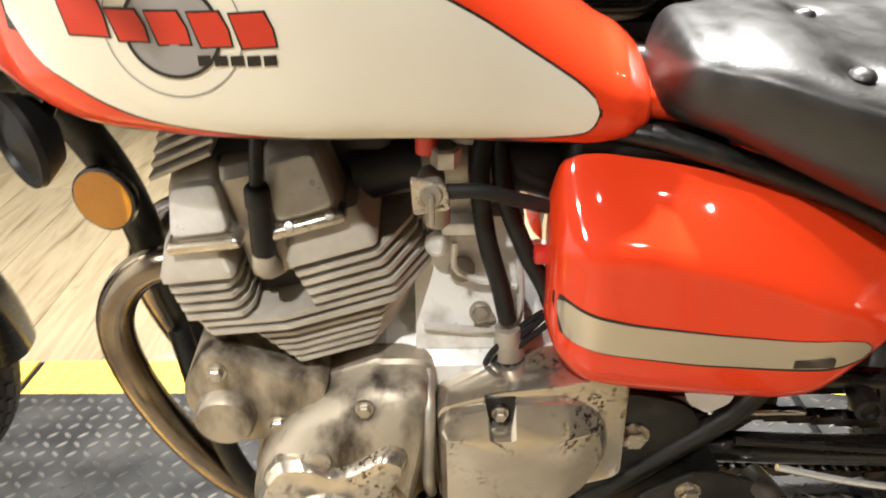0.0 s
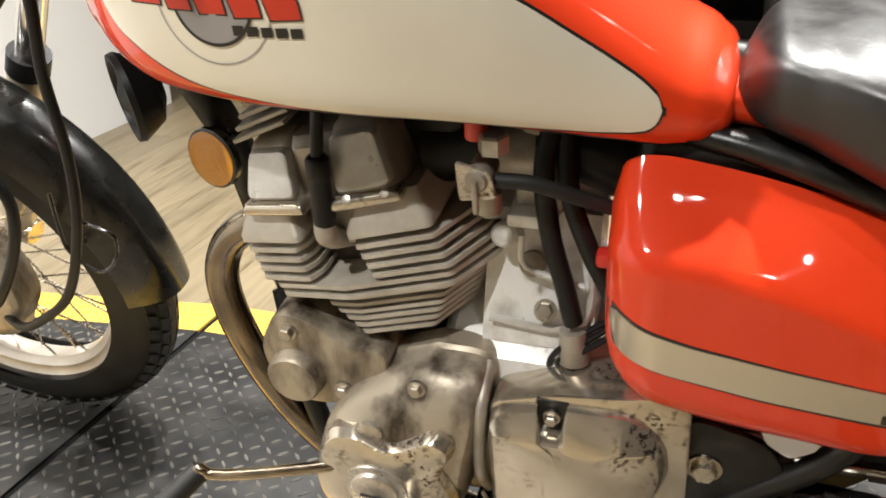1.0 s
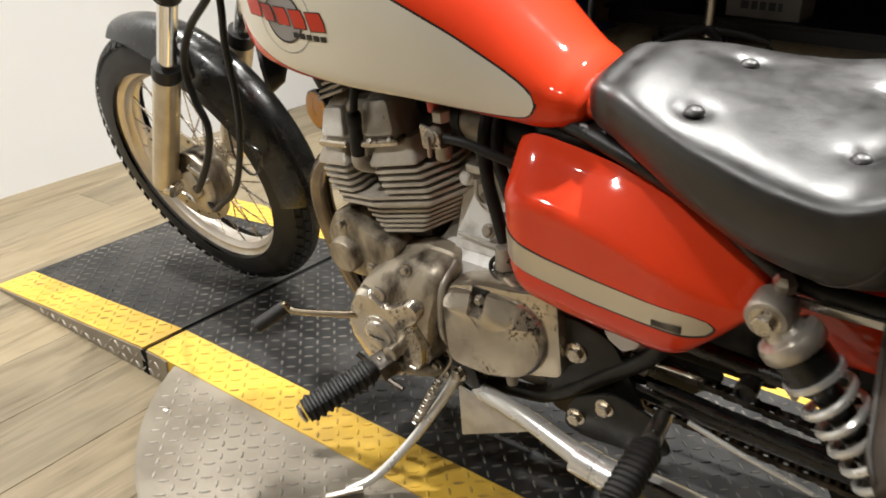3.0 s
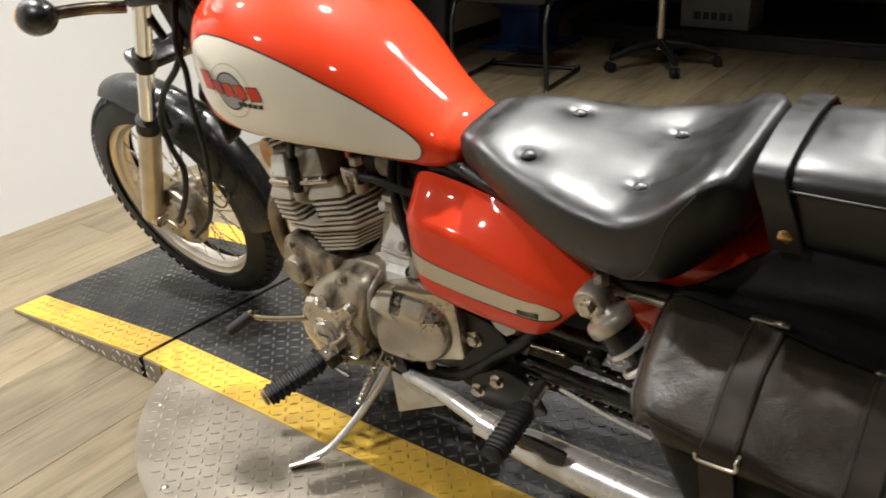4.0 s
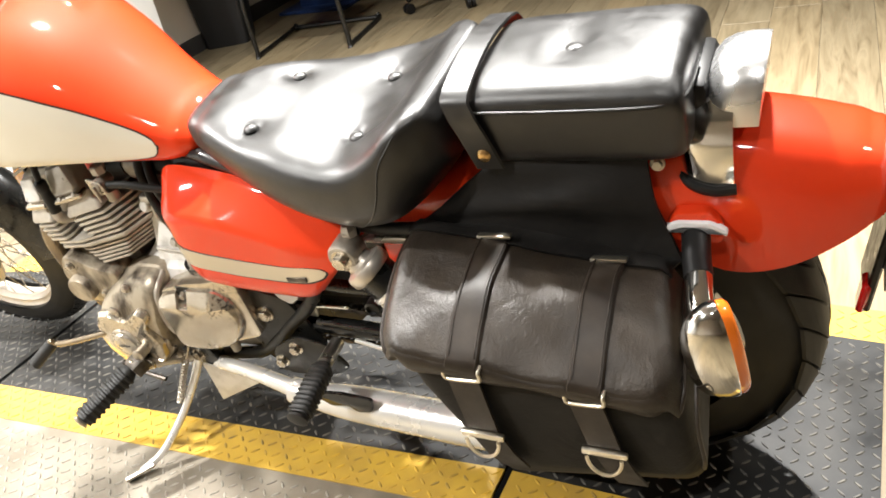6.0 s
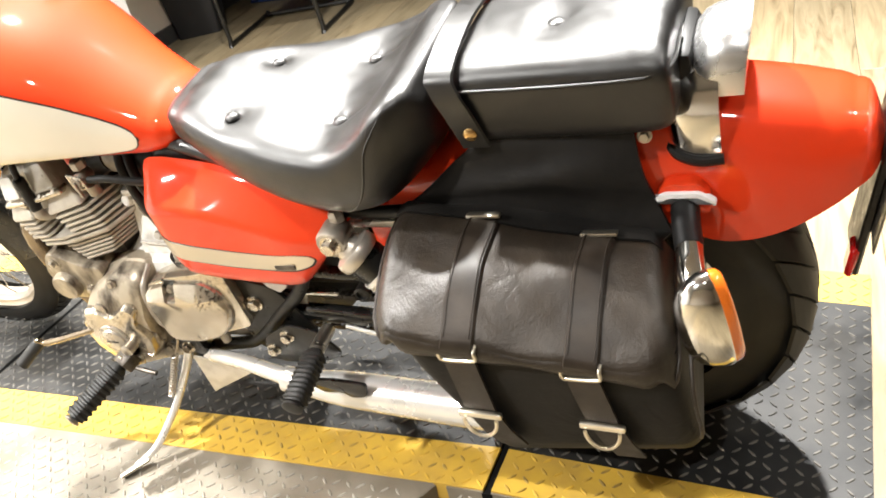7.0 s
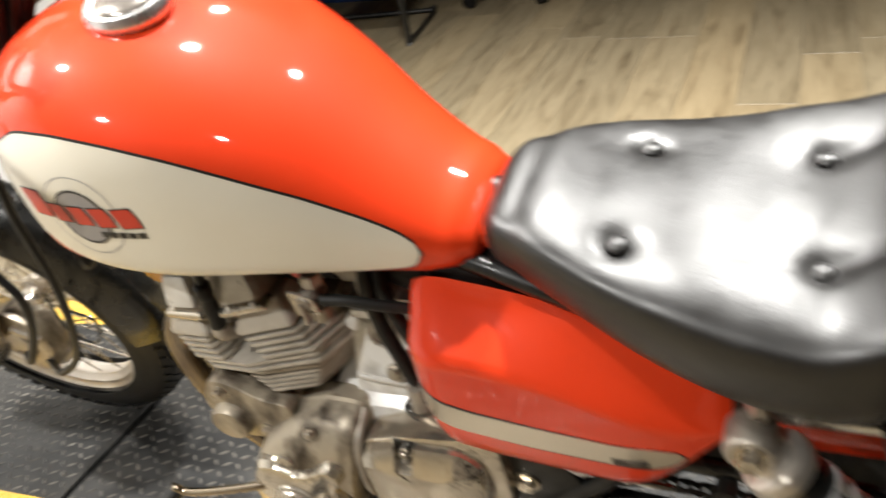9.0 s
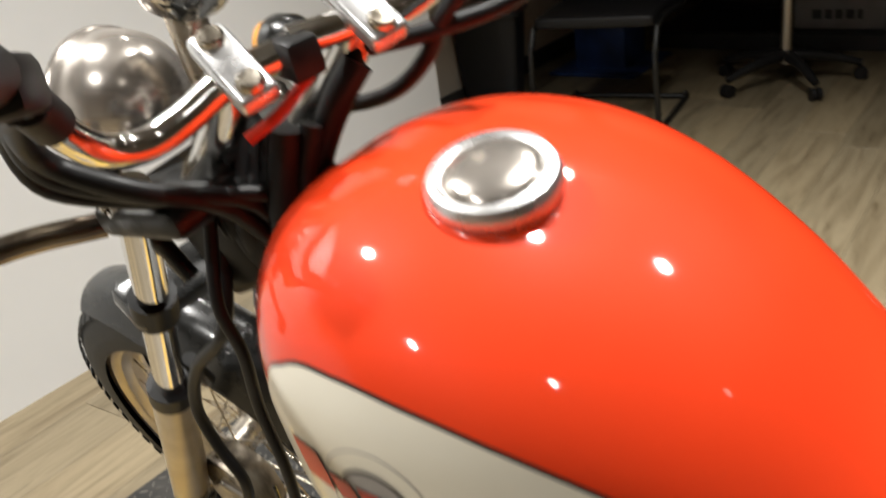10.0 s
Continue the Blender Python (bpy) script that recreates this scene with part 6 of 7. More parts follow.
        stalk = part("signal_stalk", tube([(0.862, s * 0.172, 0.525), (0.870, s * 0.215, 0.515), (0.884, s * 0.255, 0.500)], 0.0170, 16), CHROME, sig, "chrome stalk")
        sig.matrix_basis = Matrix.Translation(c) @ pose(0, 0, 0, 0, -6, 24 if s < 0 else -24) @ Matrix.Translation(-c)
        sleeve = part("stalk_rubber", tube([(0.850, s * 0.100, 0.545), (0.856, s * 0.145, 0.531), (0.863, s * 0.178, 0.524)], [0.0185, 0.0180, 0.0178], 16), PLASTIC, sig, "black rubber sleeve")
        for ob in (stalk, sleeve):
            ob.matrix_basis = sig.matrix_basis.inverted()

    # number plate holder
    holder = part("plate_holder", box(-0.006, 0.006, -0.05, 0.05, -0.17, 0.09, 0.003, 1, None, pose(1.078, 0.0, 0.52, 0, 10, 0)), BLACK_FRAME, bike, "black number plate bracket")
    part("plate_edge", box(0.008, 0.011, -0.09, 0.09, -0.10, 0.12, 0.002, 1, None, pose(1.078, 0, 0.53, 0, 10, 0)), STEEL, holder, "bare metal plate")
    part("reflector", box(-0.016, -0.004, -0.055, -0.02, -0.15, -0.10, 0.004, 1, None, pose(1.078, 0, 0.50, 0, 10, 0)), LENS_RED, holder)

    # swing arm, chain, shocks
    arm = part("swing_arm", tube([(0.07, -0.105, 0.31), (0.30, -0.108, 0.298), (0.74, -0.112, 0.283)], 0.0165, 12, flat=1.0), BLACK, bike, "black swing arm")
    part("arm_right", tube([(0.07, 0.105, 0.31), (0.30, 0.108, 0.298), (0.74, 0.112, 0.283)], 0.0165, 12, flat=1.0), BLACK, arm)
    part("arm_cap", lathe([(0.02, 0), (0.02, 0.006), (0.012, 0.009), (0.001, 0.01)], along((0.70, -0.118, 0.285), (0.70, -0.3, 0.285)), 6), STEEL, arm, smooth=False)
    part("chain_guard", tube([(0.16, -0.098, 0.405), (0.30, -0.10, 0.392), (0.50, -0.10, 0.385), (0.72, -0.10, 0.40)], 0.011, 8, flat=0.5), BLACK, arm, "black chain guard")
    part("guard_strip", box(0.17, 0.27, -0.118, -0.110, 0.356, 0.363, 0.002, 1), CHROME, arm, "thin chrome strip")
    part("lug", lathe([(0.012, -0.04), (0.014, -0.01), (0.014, 0.0), (0.010, 0.002), (0.009, -0.003), (0.001, -0.003)], along((0.325, -0.128, 0.372), (0.325, -0.3, 0.372)), 20), BLACK_FRAME, arm)
    part("inner_guard", prism(rounded([(0.03, 0.36), (0.24, 0.36), (0.28, 0.31), (0.22, 0.25), (0.05, 0.225)], 0.02, 4), -0.05, -0.044, 0.002), BLACK_FRAME, arm, "black inner guard plate")
    part("guard_tab", prism(rounded([(0.146, 0.345), (0.193, 0.343), (0.183, 0.306), (0.164, 0.306)], 0.004, 2), -0.104, -0.100, 0.001), RAW_ALU, arm, "small alloy tab")
    part("lower_strip", tube([(0.255, -0.118, 0.282), (0.33, -0.120, 0.262), (0.42, -0.122, 0.245)], 0.004, 8, 3), MUFFLER, arm, "thin bright rod")
    part("brake_rod", tube([(0.20, -0.125, 0.330), (0.34, -0.127, 0.318), (0.50, -0.127, 0.305)], 0.0045, 8, 3), BLACK, arm, "thin black rod")
    part("guard_rail", box(0.09, 0.20, -0.100, -0.094, 0.350, 0.366, 0.003, 1), RAW_ALU, arm, "alloy rail under the cover")
    pitch = 0.0127
    chain = None
    for z0, z1 in ((0.352, 0.292), (0.262, 0.228)):
        bm = bmesh.new()
        for k in range(44):
            x = 0.07 + k * pitch
            z = z0 + (z1 - z0) * k / 43
            wide = 0.0016 if k % 2 else 0.0
            for yy in (-0.096 + wide, -0.082 - wide):
                box(x - 0.0088, x + 0.0088, yy - 0.0009, yy + 0.0009, z - 0.0048, z + 0.0048, 0.0, 1, bm)
            lathe([(0.004, -0.0965), (0.004, -0.081)], Matrix.Translation((x - pitch / 2, 0, z)) @ Matrix.Rotation(radians(-90), 4, "X"), 8, bm)
        run = part("chain_run" if chain else "drive_chain", bm, GREASY, chain or bike, "" if chain else "greasy steel drive chain", smooth=False)
        run["kind"] = "stuff"
        chain = chain or run
    part("sprocket", lathe([(0.02, 0.086), (0.076, 0.087), (0.078, 0.091), (0.02, 0.092)], Matrix.Translation(REAR) @ AXIS_Y, 38), STEEL, chain, smooth=False)
    for s in (-1, 1):
        p, q = Vector((0.353, s * 0.160, 0.529)), Vector((0.572, s * 0.160, 0.25))
        w = (q - p).normalized()
        shock = part("shock_absorber", lathe([(0.012, 0.0), (0.020, 0.016), (0.024, 0.026), (0.034, 0.030), (0.0365, 0.036), (0.0365, 0.046), (0.034, 0.050), (0.02, 0.051)], along(p, q), 32), SHELL, bike, "rear shock with a bare coil spring", angle=35)
        part("shock_eye", lathe([(0.022, -0.020), (0.025, -0.015), (0.025, 0.015), (0.022, 0.020)], Matrix.Translation(p) @ AXIS_Y, 24), ALU, shock)
        bolt("shock_bolt", p + Vector((0, s * 0.019, 0)), (0, s, 0), 0.0125, shock, CHROME_DULL, 0.012)
        part("shock_band", tube([p + w * 0.050, p + w * 0.080], 0.0315, 28, 1), BLACK, shock, "black rubber band")
        part("spring_seat", tube([p + w * 0.080, p + w * 0.087], 0.035, 28, 1), MUFFLER, shock, "bright spring seat")
        part("damper", tube([p + w * 0.05, q], 0.016, 18, 1), BLACK, shock)
        side = w.orthogonal().normalized()
        up = w.cross(side)
        turns, a0 = 9, 0.095
        part("spring", tube([p + w * (a0 + (0.34 - a0) * k / 144 * 0.93) + (side * math.cos(k * 2 * math.pi * turns / 144) + up * math.sin(k * 2 * math.pi * turns / 144)) * 0.0305 for k in range(145)], 0.0052, 8, 1), MUFFLER, shock, "steel coil spring")
        part("shock_eye", lathe([(0.015, -0.014), (0.018, -0.01), (0.018, 0.01), (0.015, 0.014)], Matrix.Translation(q) @ AXIS_Y, 20), ALU, shock)
        part("shock_mount", tube([p + Vector((0.0, s * -0.045, 0.02)), p + Vector((0, 0, 0.0))], 0.012, 12, 1), BLACK_FRAME, shock)
    part("shock_top_nut", lathe([(0.012, 0), (0.013, 0.012), (0.008, 0.02)], pose(0.359, -0.146, 0.549), 6), STEEL, bike, smooth=False)


build_rear()


def build_exhaust():
    for s in (-1, 1):
        pipe = part("exhaust_pipe", tube([(-0.335, s * 0.045, 0.505), (-0.375, s * 0.05, 0.505), (-0.41, s * 0.053, 0.475), (-0.425, s * 0.056, 0.425), (-0.412, s * 0.06, 0.355), (-0.375, s * 0.062, 0.27), (-0.325, s * 0.060, 0.20), (-0.26, s * 0.06, 0.165), (-0.18, s * 0.074, 0.16)], 0.0185, 20), HEADER, bike, "chrome exhaust pipe tinted gold by heat", angle=50)
        part("mid_pipe", tube([(-0.185, s * 0.073, 0.16), (-0.13, s * 0.095, 0.175), (-0.07, s * 0.135, 0.205), (0.02, s * 0.155, 0.210), (0.14, s * 0.175, 0.192)], [0.018, 0.0165, 0.0142, 0.0142, 0.016], 20), MUFFLER, pipe, "bright chrome mid pipe", angle=50)
        part("pipe_flange", tube([(-0.325, s * 0.045, 0.503), (-0.347, s * 0.046, 0.506)], 0.027, 20, 1), STEEL, pipe)
        part("muffler", tube([(0.13, s * 0.175, 0.193), (0.17, s * 0.176, 0.188), (0.25, s * 0.177, 0.181), (0.45, s * 0.18, 0.165), (0.58, s * 0.182, 0.162), (0.66, s * 0.182, 0.161)], [0.020, 0.024, 0.032, 0.0355, 0.036, 0.036], 28), MUFFLER, pipe, "bright chrome muffler", angle=50)
        part("muffler_band", tube([(0.118, s * 0.1745, 0.196), (0.150, s * 0.1755, 0.191)], 0.0235, 20, 1), MUFFLER, pipe)
        part("heat_guard", prism(rounded([(0.185, 0.235), (0.25, 0.24), (0.31, 0.232), (0.30, 0.20), (0.27, 0.195), (0.255, 0.21), (0.22, 0.205)], 0.008, 3), s * 0.198, s * 0.206, 0.002), BLACK, pipe, "black heat guard")
    part("bash_plate", prism(rounded([(-0.098, 0.214), (0.040, 0.186), (-0.103, 0.106)], 0.004, 2), -0.152, -0.149, 0.0), RAW_ALU, bike, "small bare tread-plate piece")


build_exhaust()


def build_controls():
    # rider peg, pillion peg
    def peg(name, near, far, r, rings_n, label):
        w = (Vector(near) - Vector(far)).normalized()
        prof = []
        n = rings_n * 2
        length = (Vector(near) - Vector(far)).length
        for k in range(n + 1):
            h = length * (0.12 + 0.84 * k / n)
            prof += [(r if k % 2 else r * 0.84, h - length * 0.012), (r if k % 2 else r * 0.84, h + length * 0.012)]
        bm = lathe([(r * 0.5, length * 0.02)] + prof + [(r * 0.9, length * 0.985), (r * 0.5, length)], None, 20)
        for v in bm.verts:
            k = max(abs(v.co.x), abs(v.co.y), 1e-6) / max(1e-6, math.hypot(v.co.x, v.co.y))
            v.co.x, v.co.y = v.co.x * (0.45 + 0.5 / k), v.co.y * (0.30 + 0.5 / k)
        bmesh.ops.transform(bm, matrix=along(far, near), verts=bm.verts)
        ob = part(name, bm, RUBBER, bike, label, angle=35)
        return ob
    peg_l = peg("rider_peg", (-0.252, -0.330, 0.234), (-0.196, -0.218, 0.262), 0.0225, 9, "ribbed black rubber foot peg")
    part("peg_end", lathe([(0.014, 0), (0.016, 0.004), (0.011, 0.007), (0.001, 0.008)], along((-0.2528, -0.3316, 0.2336), (-0.309, -0.444, 0.206)), 16), STEEL, peg_l)
    bracket = part("peg_bracket", tube([(-0.11, -0.12, 0.205), (-0.155, -0.170, 0.238), (-0.196, -0.218, 0.262)], 0.011, 12), STEEL, peg_l, "steel peg bracket")
    for k in range(3):
        bolt("bracket_bolt", (-0.172 - 0.02 * k, -0.195 - 0.012 * k, 0.250 + 0.016 * (k % 2)), (-0.3, -1, 0.4), 0.008, bracket, CHROME_DULL, 0.012)
    part("peg_clevis", box(-0.020, 0.020, -0.014, 0.014, -0.016, 0.016, 0.004, 2, None, along((-0.190, -0.208, 0.262), (-0.165, -0.155, 0.276))), GREASY, bracket, "steel clevis")
    part("peg_spring", lathe([(0.0125, -0.012), (0.0125, 0.012), (0.010, 0.014), (0.002, 0.0145)], along((-0.178, -0.196, 0.284), (-0.178, -0.30, 0.292)), 18), STEEL, bracket, "round washer")
    part("linkage", tube([(-0.29, -0.17, 0.213), (-0.243, -0.17, 0.187), (-0.20, -0.17, 0.174)], 0.005, 8), GREASY, bracket)
    peg_p = peg("pillion_peg", (0.236, -0.295, 0.288), (0.236, -0.188, 0.300), 0.0215, 10, "ribbed black rubber pillion peg")
    part("peg_end", lathe([(0.017, 0), (0.0185, 0.005), (0.012, 0.008), (0.001, 0.0085)], along((0.236, -0.2965, 0.2878), (0.236, -0.4, 0.276)), 16), RUBBER, peg_p)
    part("peg_mount", tube([(0.225, -0.13, 0.285), (0.236, -0.192, 0.300)], 0.013, 12, 1), STEEL, peg_p)
    # gear lever
    lever = part("gear_lever", tube([(-0.235, -0.172, 0.318), (-0.27, -0.185, 0.312), (-0.35, -0.198, 0.295), (-0.392, -0.202, 0.288), (-0.402, -0.204, 0.296), (-0.412, -0.205, 0.286)], [0.0065, 0.006, 0.006, 0.006, 0.0065], 12), HEADER, bike, "dull steel gear lever with rubber tip")
    part("lever_tip", tube([(-0.405, -0.200, 0.289), (-0.438, -0.242, 0.264)], 0.0125, 14, 1), RUBBER, lever, "black rubber tip")
    part("lever_boss", lathe([(0.013, -0.02), (0.013, 0.008), (0.008, 0.010)], along((-0.235, -0.165, 0.318), (-0.235, -0.3, 0.318)), 16), STEEL, lever)
    # side stand
    stand = part("side_stand", tube([(-0.098, -0.130, 0.245), (-0.120, -0.165, 0.190), (-0.150, -0.215, 0.130), (-0.185, -0.275, 0.082), (-0.215, -0.318, 0.069)], [0.0095, 0.0085, 0.0075, 0.0072, 0.0072], 14), MUFFLER, bike, "bright side stand folded out")
    part("stand_foot", tube([(-0.198, -0.298, 0.0685), (-0.240, -0.340, 0.0655)], [0.011, 0.013], 12, 1, flat=0.5), STEEL, stand)
    part("stand_pivot", prism(rounded([(-0.125, 0.255), (-0.070, 0.262), (-0.060, 0.215), (-0.095, 0.190), (-0.130, 0.205)], 0.012, 3), -0.146, -0.118, 0.003), BLACK, stand)
    bolt("pivot_bolt", (-0.098, -0.147, 0.235), (0, -1, 0.1), 0.010, stand, CHROME_DULL, 0.009)
    part("lever_rod", tube([(-0.225, -0.186, 0.300), (-0.190, -0.186, 0.262), (-0.150, -0.184, 0.250)], 0.0045, 8), STEEL, stand)
    pts = [Vector((-0.118, -0.168, 0.235)).lerp(Vector((-0.150, -0.205, 0.155)), k / 120) for k in range(121)]
    side, up = Vector((0.8, -0.4, 0.2)).normalized(), Vector((0.3, 0.8, -0.4)).normalized()
    part("stand_spring", tube([p + (side * math.cos(k * 0.84) + up * math.sin(k * 0.84)) * 0.0065 for k, p in enumerate(pts)], 0.0019, 6, 1), STEEL, stand, "coil return spring")
    part("spring_hook", tube([(-0.118, -0.165, 0.235), (-0.105, -0.155, 0.262), (-0.112, -0.150, 0.280)], 0.0022, 8), STEEL, stand)


build_controls()


# saddlebags
def build_bag(side):
    bag = thing("saddlebag", "black leather saddlebag with buckled straps hanging beside the rear wheel", "saddlebag", BIKE, "saddlebags")

    def S(x, y, z):
        return Vector((x, y * -side, z))

    # body: planform loops from the top down, the top falling to the rear like the lid;
    # its leather is darker than the lid's, with the shade put into the colour
    def plan(x0, x1, xb0, xb1, yb, yf, z, fall, r=0.04):
        pts = rounded([(xb0, yb), (xb1, yb), (x1, yf + 0.036), (x0, yf)], r, 7)
        return [S(x, y, z - fall * (x - 0.68)) for x, y in pts]
    body = part("bag_body", loft([plan(0.506, 0.858, 0.478, 0.838, -0.138, -0.345, 0.505, 0.27), plan(0.514, 0.862, 0.486, 0.842, -0.138, -0.352, 0.478, 0.25), plan(0.532, 0.868, 0.502, 0.850, -0.138, -0.356, 0.440, 0.19), plan(0.560, 0.872, 0.530, 0.855, -0.138, -0.354, 0.382, 0.11), plan(0.580, 0.874, 0.548, 0.857, -0.140, -0.348, 0.318, 0.06), plan(0.594, 0.872, 0.562, 0.852, -0.148, -0.334, 0.283, 0.03, 0.035), plan(0.610, 0.858, 0.585, 0.838, -0.165, -0.308, 0.272, 0.02, 0.03)]), YOKE, bag, "black leather body", angle=60)
    # lid: soft top that overhangs the body
    nu, nv = 34, 26
    rng = random.Random(3)
    ax = [rng.uniform(0, 6) for _ in range(6)]

    def lid_point(u, v, lift=0.0):
        """u along the bike, v from the inner edge (0) over the top to the flap's lip (1)."""
        t = min(v / 0.82, 1.0)
        y = -0.140 - (0.218 - 0.038 * u) * t
        z_in, z_lip = 0.583 - 0.072 * u, 0.560 - 0.100 * u
        z = z_in + (z_lip - z_in) * t ** 1.5 + 0.020 * math.sin(math.pi * t) * (1 - 0.35 * (2 * u - 1) ** 2)
        drop = max(0.0, (v - 0.82) / 0.18)
        y += -0.006 * math.sin(math.pi * min(1, drop)) - 0.002 * drop
        z -= 0.026 * drop ** 1.2
        e0, e1 = 0.462 + 0.034 * t ** 1.2, 0.836 + 0.024 * t
        r = abs(2 * u - 1)
        x = e0 + (e1 - e0) * u
        side_drop = max(0.0, (r - 0.88) / 0.12)
        z -= 0.030 * side_drop ** 1.6
        if v > 0.70:
            corner = max(0.0, (r - 0.76) / 0.24) * min(1.0, (v - 0.70) / 0.25)
            y += 0.034 * corner ** 2
            x += (0.5 - u) * 0.030 * corner
        soft = 0.0035 * math.sin(9 * u + ax[0] + 5 * v) * math.sin(7 * v + ax[1]) + 0.002 * math.sin(23 * u + ax[2]) * math.sin(17 * v + ax[3])
        z += soft * (1 - side_drop)
        return S(x, y, z + lift)
    loops = []
    for j in range(nv + 1):
        v = j / nv
        outer = [lid_point(i / nu, v) for i in range(nu + 1)]
        inner = [p + Vector((0, 0.004 * -side * -1, -0.006)) for p in outer[::-1]]
        loops.append(outer + inner)
    lid = part("bag_lid", loft(loops), LEATHER, bag, "soft grained leather lid", angle=70)
    part("lid_stitching", tube([lid_point(i / 30, 0.955, 0.0) + S(0, -0.002, 0.0) for i in range(2, 29)], 0.0013, 6, 1), STRAP, lid)
    part("lid_edge", tube([lid_point(i / 34, 1.0) for i in range(35)], 0.0035, 8, 1), STRAP, lid)
    part("lid_edge", tube([lid_point(0.0, j / 20) for j in range(21)], 0.0035, 8, 1), STRAP, lid)
    part("lid_edge", tube([lid_point(1.0, j / 20) for j in range(21)], 0.0035, 8, 1), STRAP, lid)

    # straps with loops, buckles and rings
    for uc, xb, zb in ((0.292, 0.612, 0.410), (0.688, 0.762, 0.380)):
        half = 0.056
        loops = []
        for j in range(21):
            v = 0.10 + 0.90 * j / 20
            a, b = lid_point(uc + 0.085 * (1 - v) - half, v, 0.001), lid_point(uc + 0.085 * (1 - v) + half, v, 0.001)
            n = Vector((0, 0, 0.0045)) if v < 0.8 else S(0, -0.0045, 0.002)
            loops.append([a, b, b.lerp(a, 0.06) + n, a.lerp(b, 0.06) + n])
        strap = part("strap", loft(loops), STRAP, lid, "black stitched leather strap", angle=30)
        for e in (0.12, 0.88):
            pts = []
            for j in range(17):
                v = 0.13 + 0.80 * j / 16
                a, b = lid_point(uc + 0.085 * (1 - v) - half, v, 0.0062), lid_point(uc + 0.085 * (1 - v) + half, v, 0.0062)
                pts.append(a.lerp(b, e))
            part("stitching", tube(pts, 0.0010, 6, 1), STRAP, strap)
        c = lid_point(uc + 0.075, 0.12, 0.006)
        part("strap_loop", box(-0.024, 0.024, -0.0055, 0.0055, 0.0, 0.005, 0.0015, 2, None, Matrix.Translation(c) @ pose(0, 0, 0, 12 * -side * -1)), NICKEL, strap, "worn nickel keeper")
        # lower strap from the flap to the buckle
        p0 = lid_point(uc, 1.0) + S(0, -0.002, 0.004)
        yb = -0.358 + 0.16 * max(0.0, xb - 0.65)
        lower = [(p0, 0.0205), (p0.lerp(S(xb, yb - 0.003, zb), 0.4), 0.0205), (S(xb, yb - 0.002, zb), 0.020), (S(xb + 0.012, yb - 0.001, zb - 0.04), 0.0195), (S(xb + 0.022, yb + 0.010, zb - 0.085), 0.019)]
        loops = []
        for p, h in lower:
            q = p
            loops.append([q + Vector((-h, 0, 0)), q + Vector((h, 0, 0)), q + Vector((h, 0, 0)) + S(0, -0.004, 0.001), q + Vector((-h, 0, 0)) + S(0, -0.004, 0.001)])
        part("strap_tail", loft(loops), STRAP, bag, "black leather strap end", angle=30)
        b0 = p0 + S(0.002, -0.0062, 0.002)
        w, h = 0.0235, 0.009
        part("buckle", tube([b0 + Vector((-w, 0, h)) + S(0, 0.010, 0), b0 + Vector((-w, 0, h * 0.6)), b0 + Vector((-w, 0, -h * 0.6)), b0 + Vector((-w * 0.7, 0, -h)), b0 + Vector((w * 0.7, 0, -h)), b0 + Vector((w, 0, -h * 0.6)), b0 + Vector((w, 0, h * 0.6)), b0 + Vector((w, 0, h)) + S(0, 0.010, 0)], 0.0026, 8, 3), NICKEL, strap, "worn nickel wire buckle")
        c2 = S(xb, yb - 0.010, zb)
        bar = part("buckle_bar", box(-0.029, 0.029, -0.004, 0.004, -0.005, 0.005, 0.0025, 2, None, Matrix.Translation(c2) @ pose(0, 0, 0, 0, 4, 0)), NICKEL, bag, "worn nickel bar")
        ring = [c2 + Vector((0.022 * math.cos(a), 0.0, 0.0)) + S(0, -0.006 - 0.004 * abs(math.sin(a)), -0.004 - 0.028 * abs(math.sin(a))) for a in np.linspace(math.pi, 2 * math.pi, 15)]
        part("d_ring", tube(ring, 0.0026, 8, 1), NICKEL, bar, "worn nickel ring")

    # yoke that carries the bags over the fender, under the pillion pad
    def yoke_point(u, v):
        x0, x1 = 0.612 - 0.148 * v ** 1.3, 0.800 + 0.036 * v ** 1.8
        x = x0 + (x1 - x0) * u
        y = -0.106 - 0.030 * v - 0.014 * math.sin(math.pi * min(1, v * 1.2)) * math.sin(math.pi * u)
        z = 0.668 - 0.088 * v - 0.050 * v * u - 0.018 * (abs(2 * u - 1) ** 2) * v
        z += 0.004 * math.sin(8 * u + 5 * v)
        y -= 0.005 * math.sin(9 * v + 4 * u) * math.sin(math.pi * v)
        return S(x, y, z)
    loops = []
    for j in range(13):
        outer = [yoke_point(i / 24, j / 12) for i in range(25)]
        loops.append(outer + [p + S(0, 0.006, 0.001) for p in outer[::-1]])
    for j in range(1, 5):                      # the hem lies on the lid
        outer = [lid_point(0.03 + 0.94 * i / 24, 0.035 * j - 0.012 * abs(2 * i / 24 - 1) * j / 4, 0.006) for i in range(25)]
        loops.append(outer + [p + S(0, 0.001, -0.005) for p in outer[::-1]])
    yoke = part("bag_yoke", loft(loops), YOKE, bag, "black leather yoke over the fender", angle=60)
    for u in (0.25, 0.55, 0.85):
        p = yoke_point(u, 0.06) + S(0, -0.002, 0)
        part("rivet", lathe([(0.004, 0), (0.004, 0.001), (0.002, 0.0022), (0.0005, 0.0024)], along(p, p + S(0, -0.1, 0.02)), 12), BLACK, yoke)
    part("rear_piping", tube([S(0.856, -0.18, 0.462), S(0.866, -0.26, 0.452), S(0.872, -0.315, 0.41), S(0.876, -0.318, 0.35), S(0.870, -0.300, 0.306)], 0.003, 8), STRAP, bag)
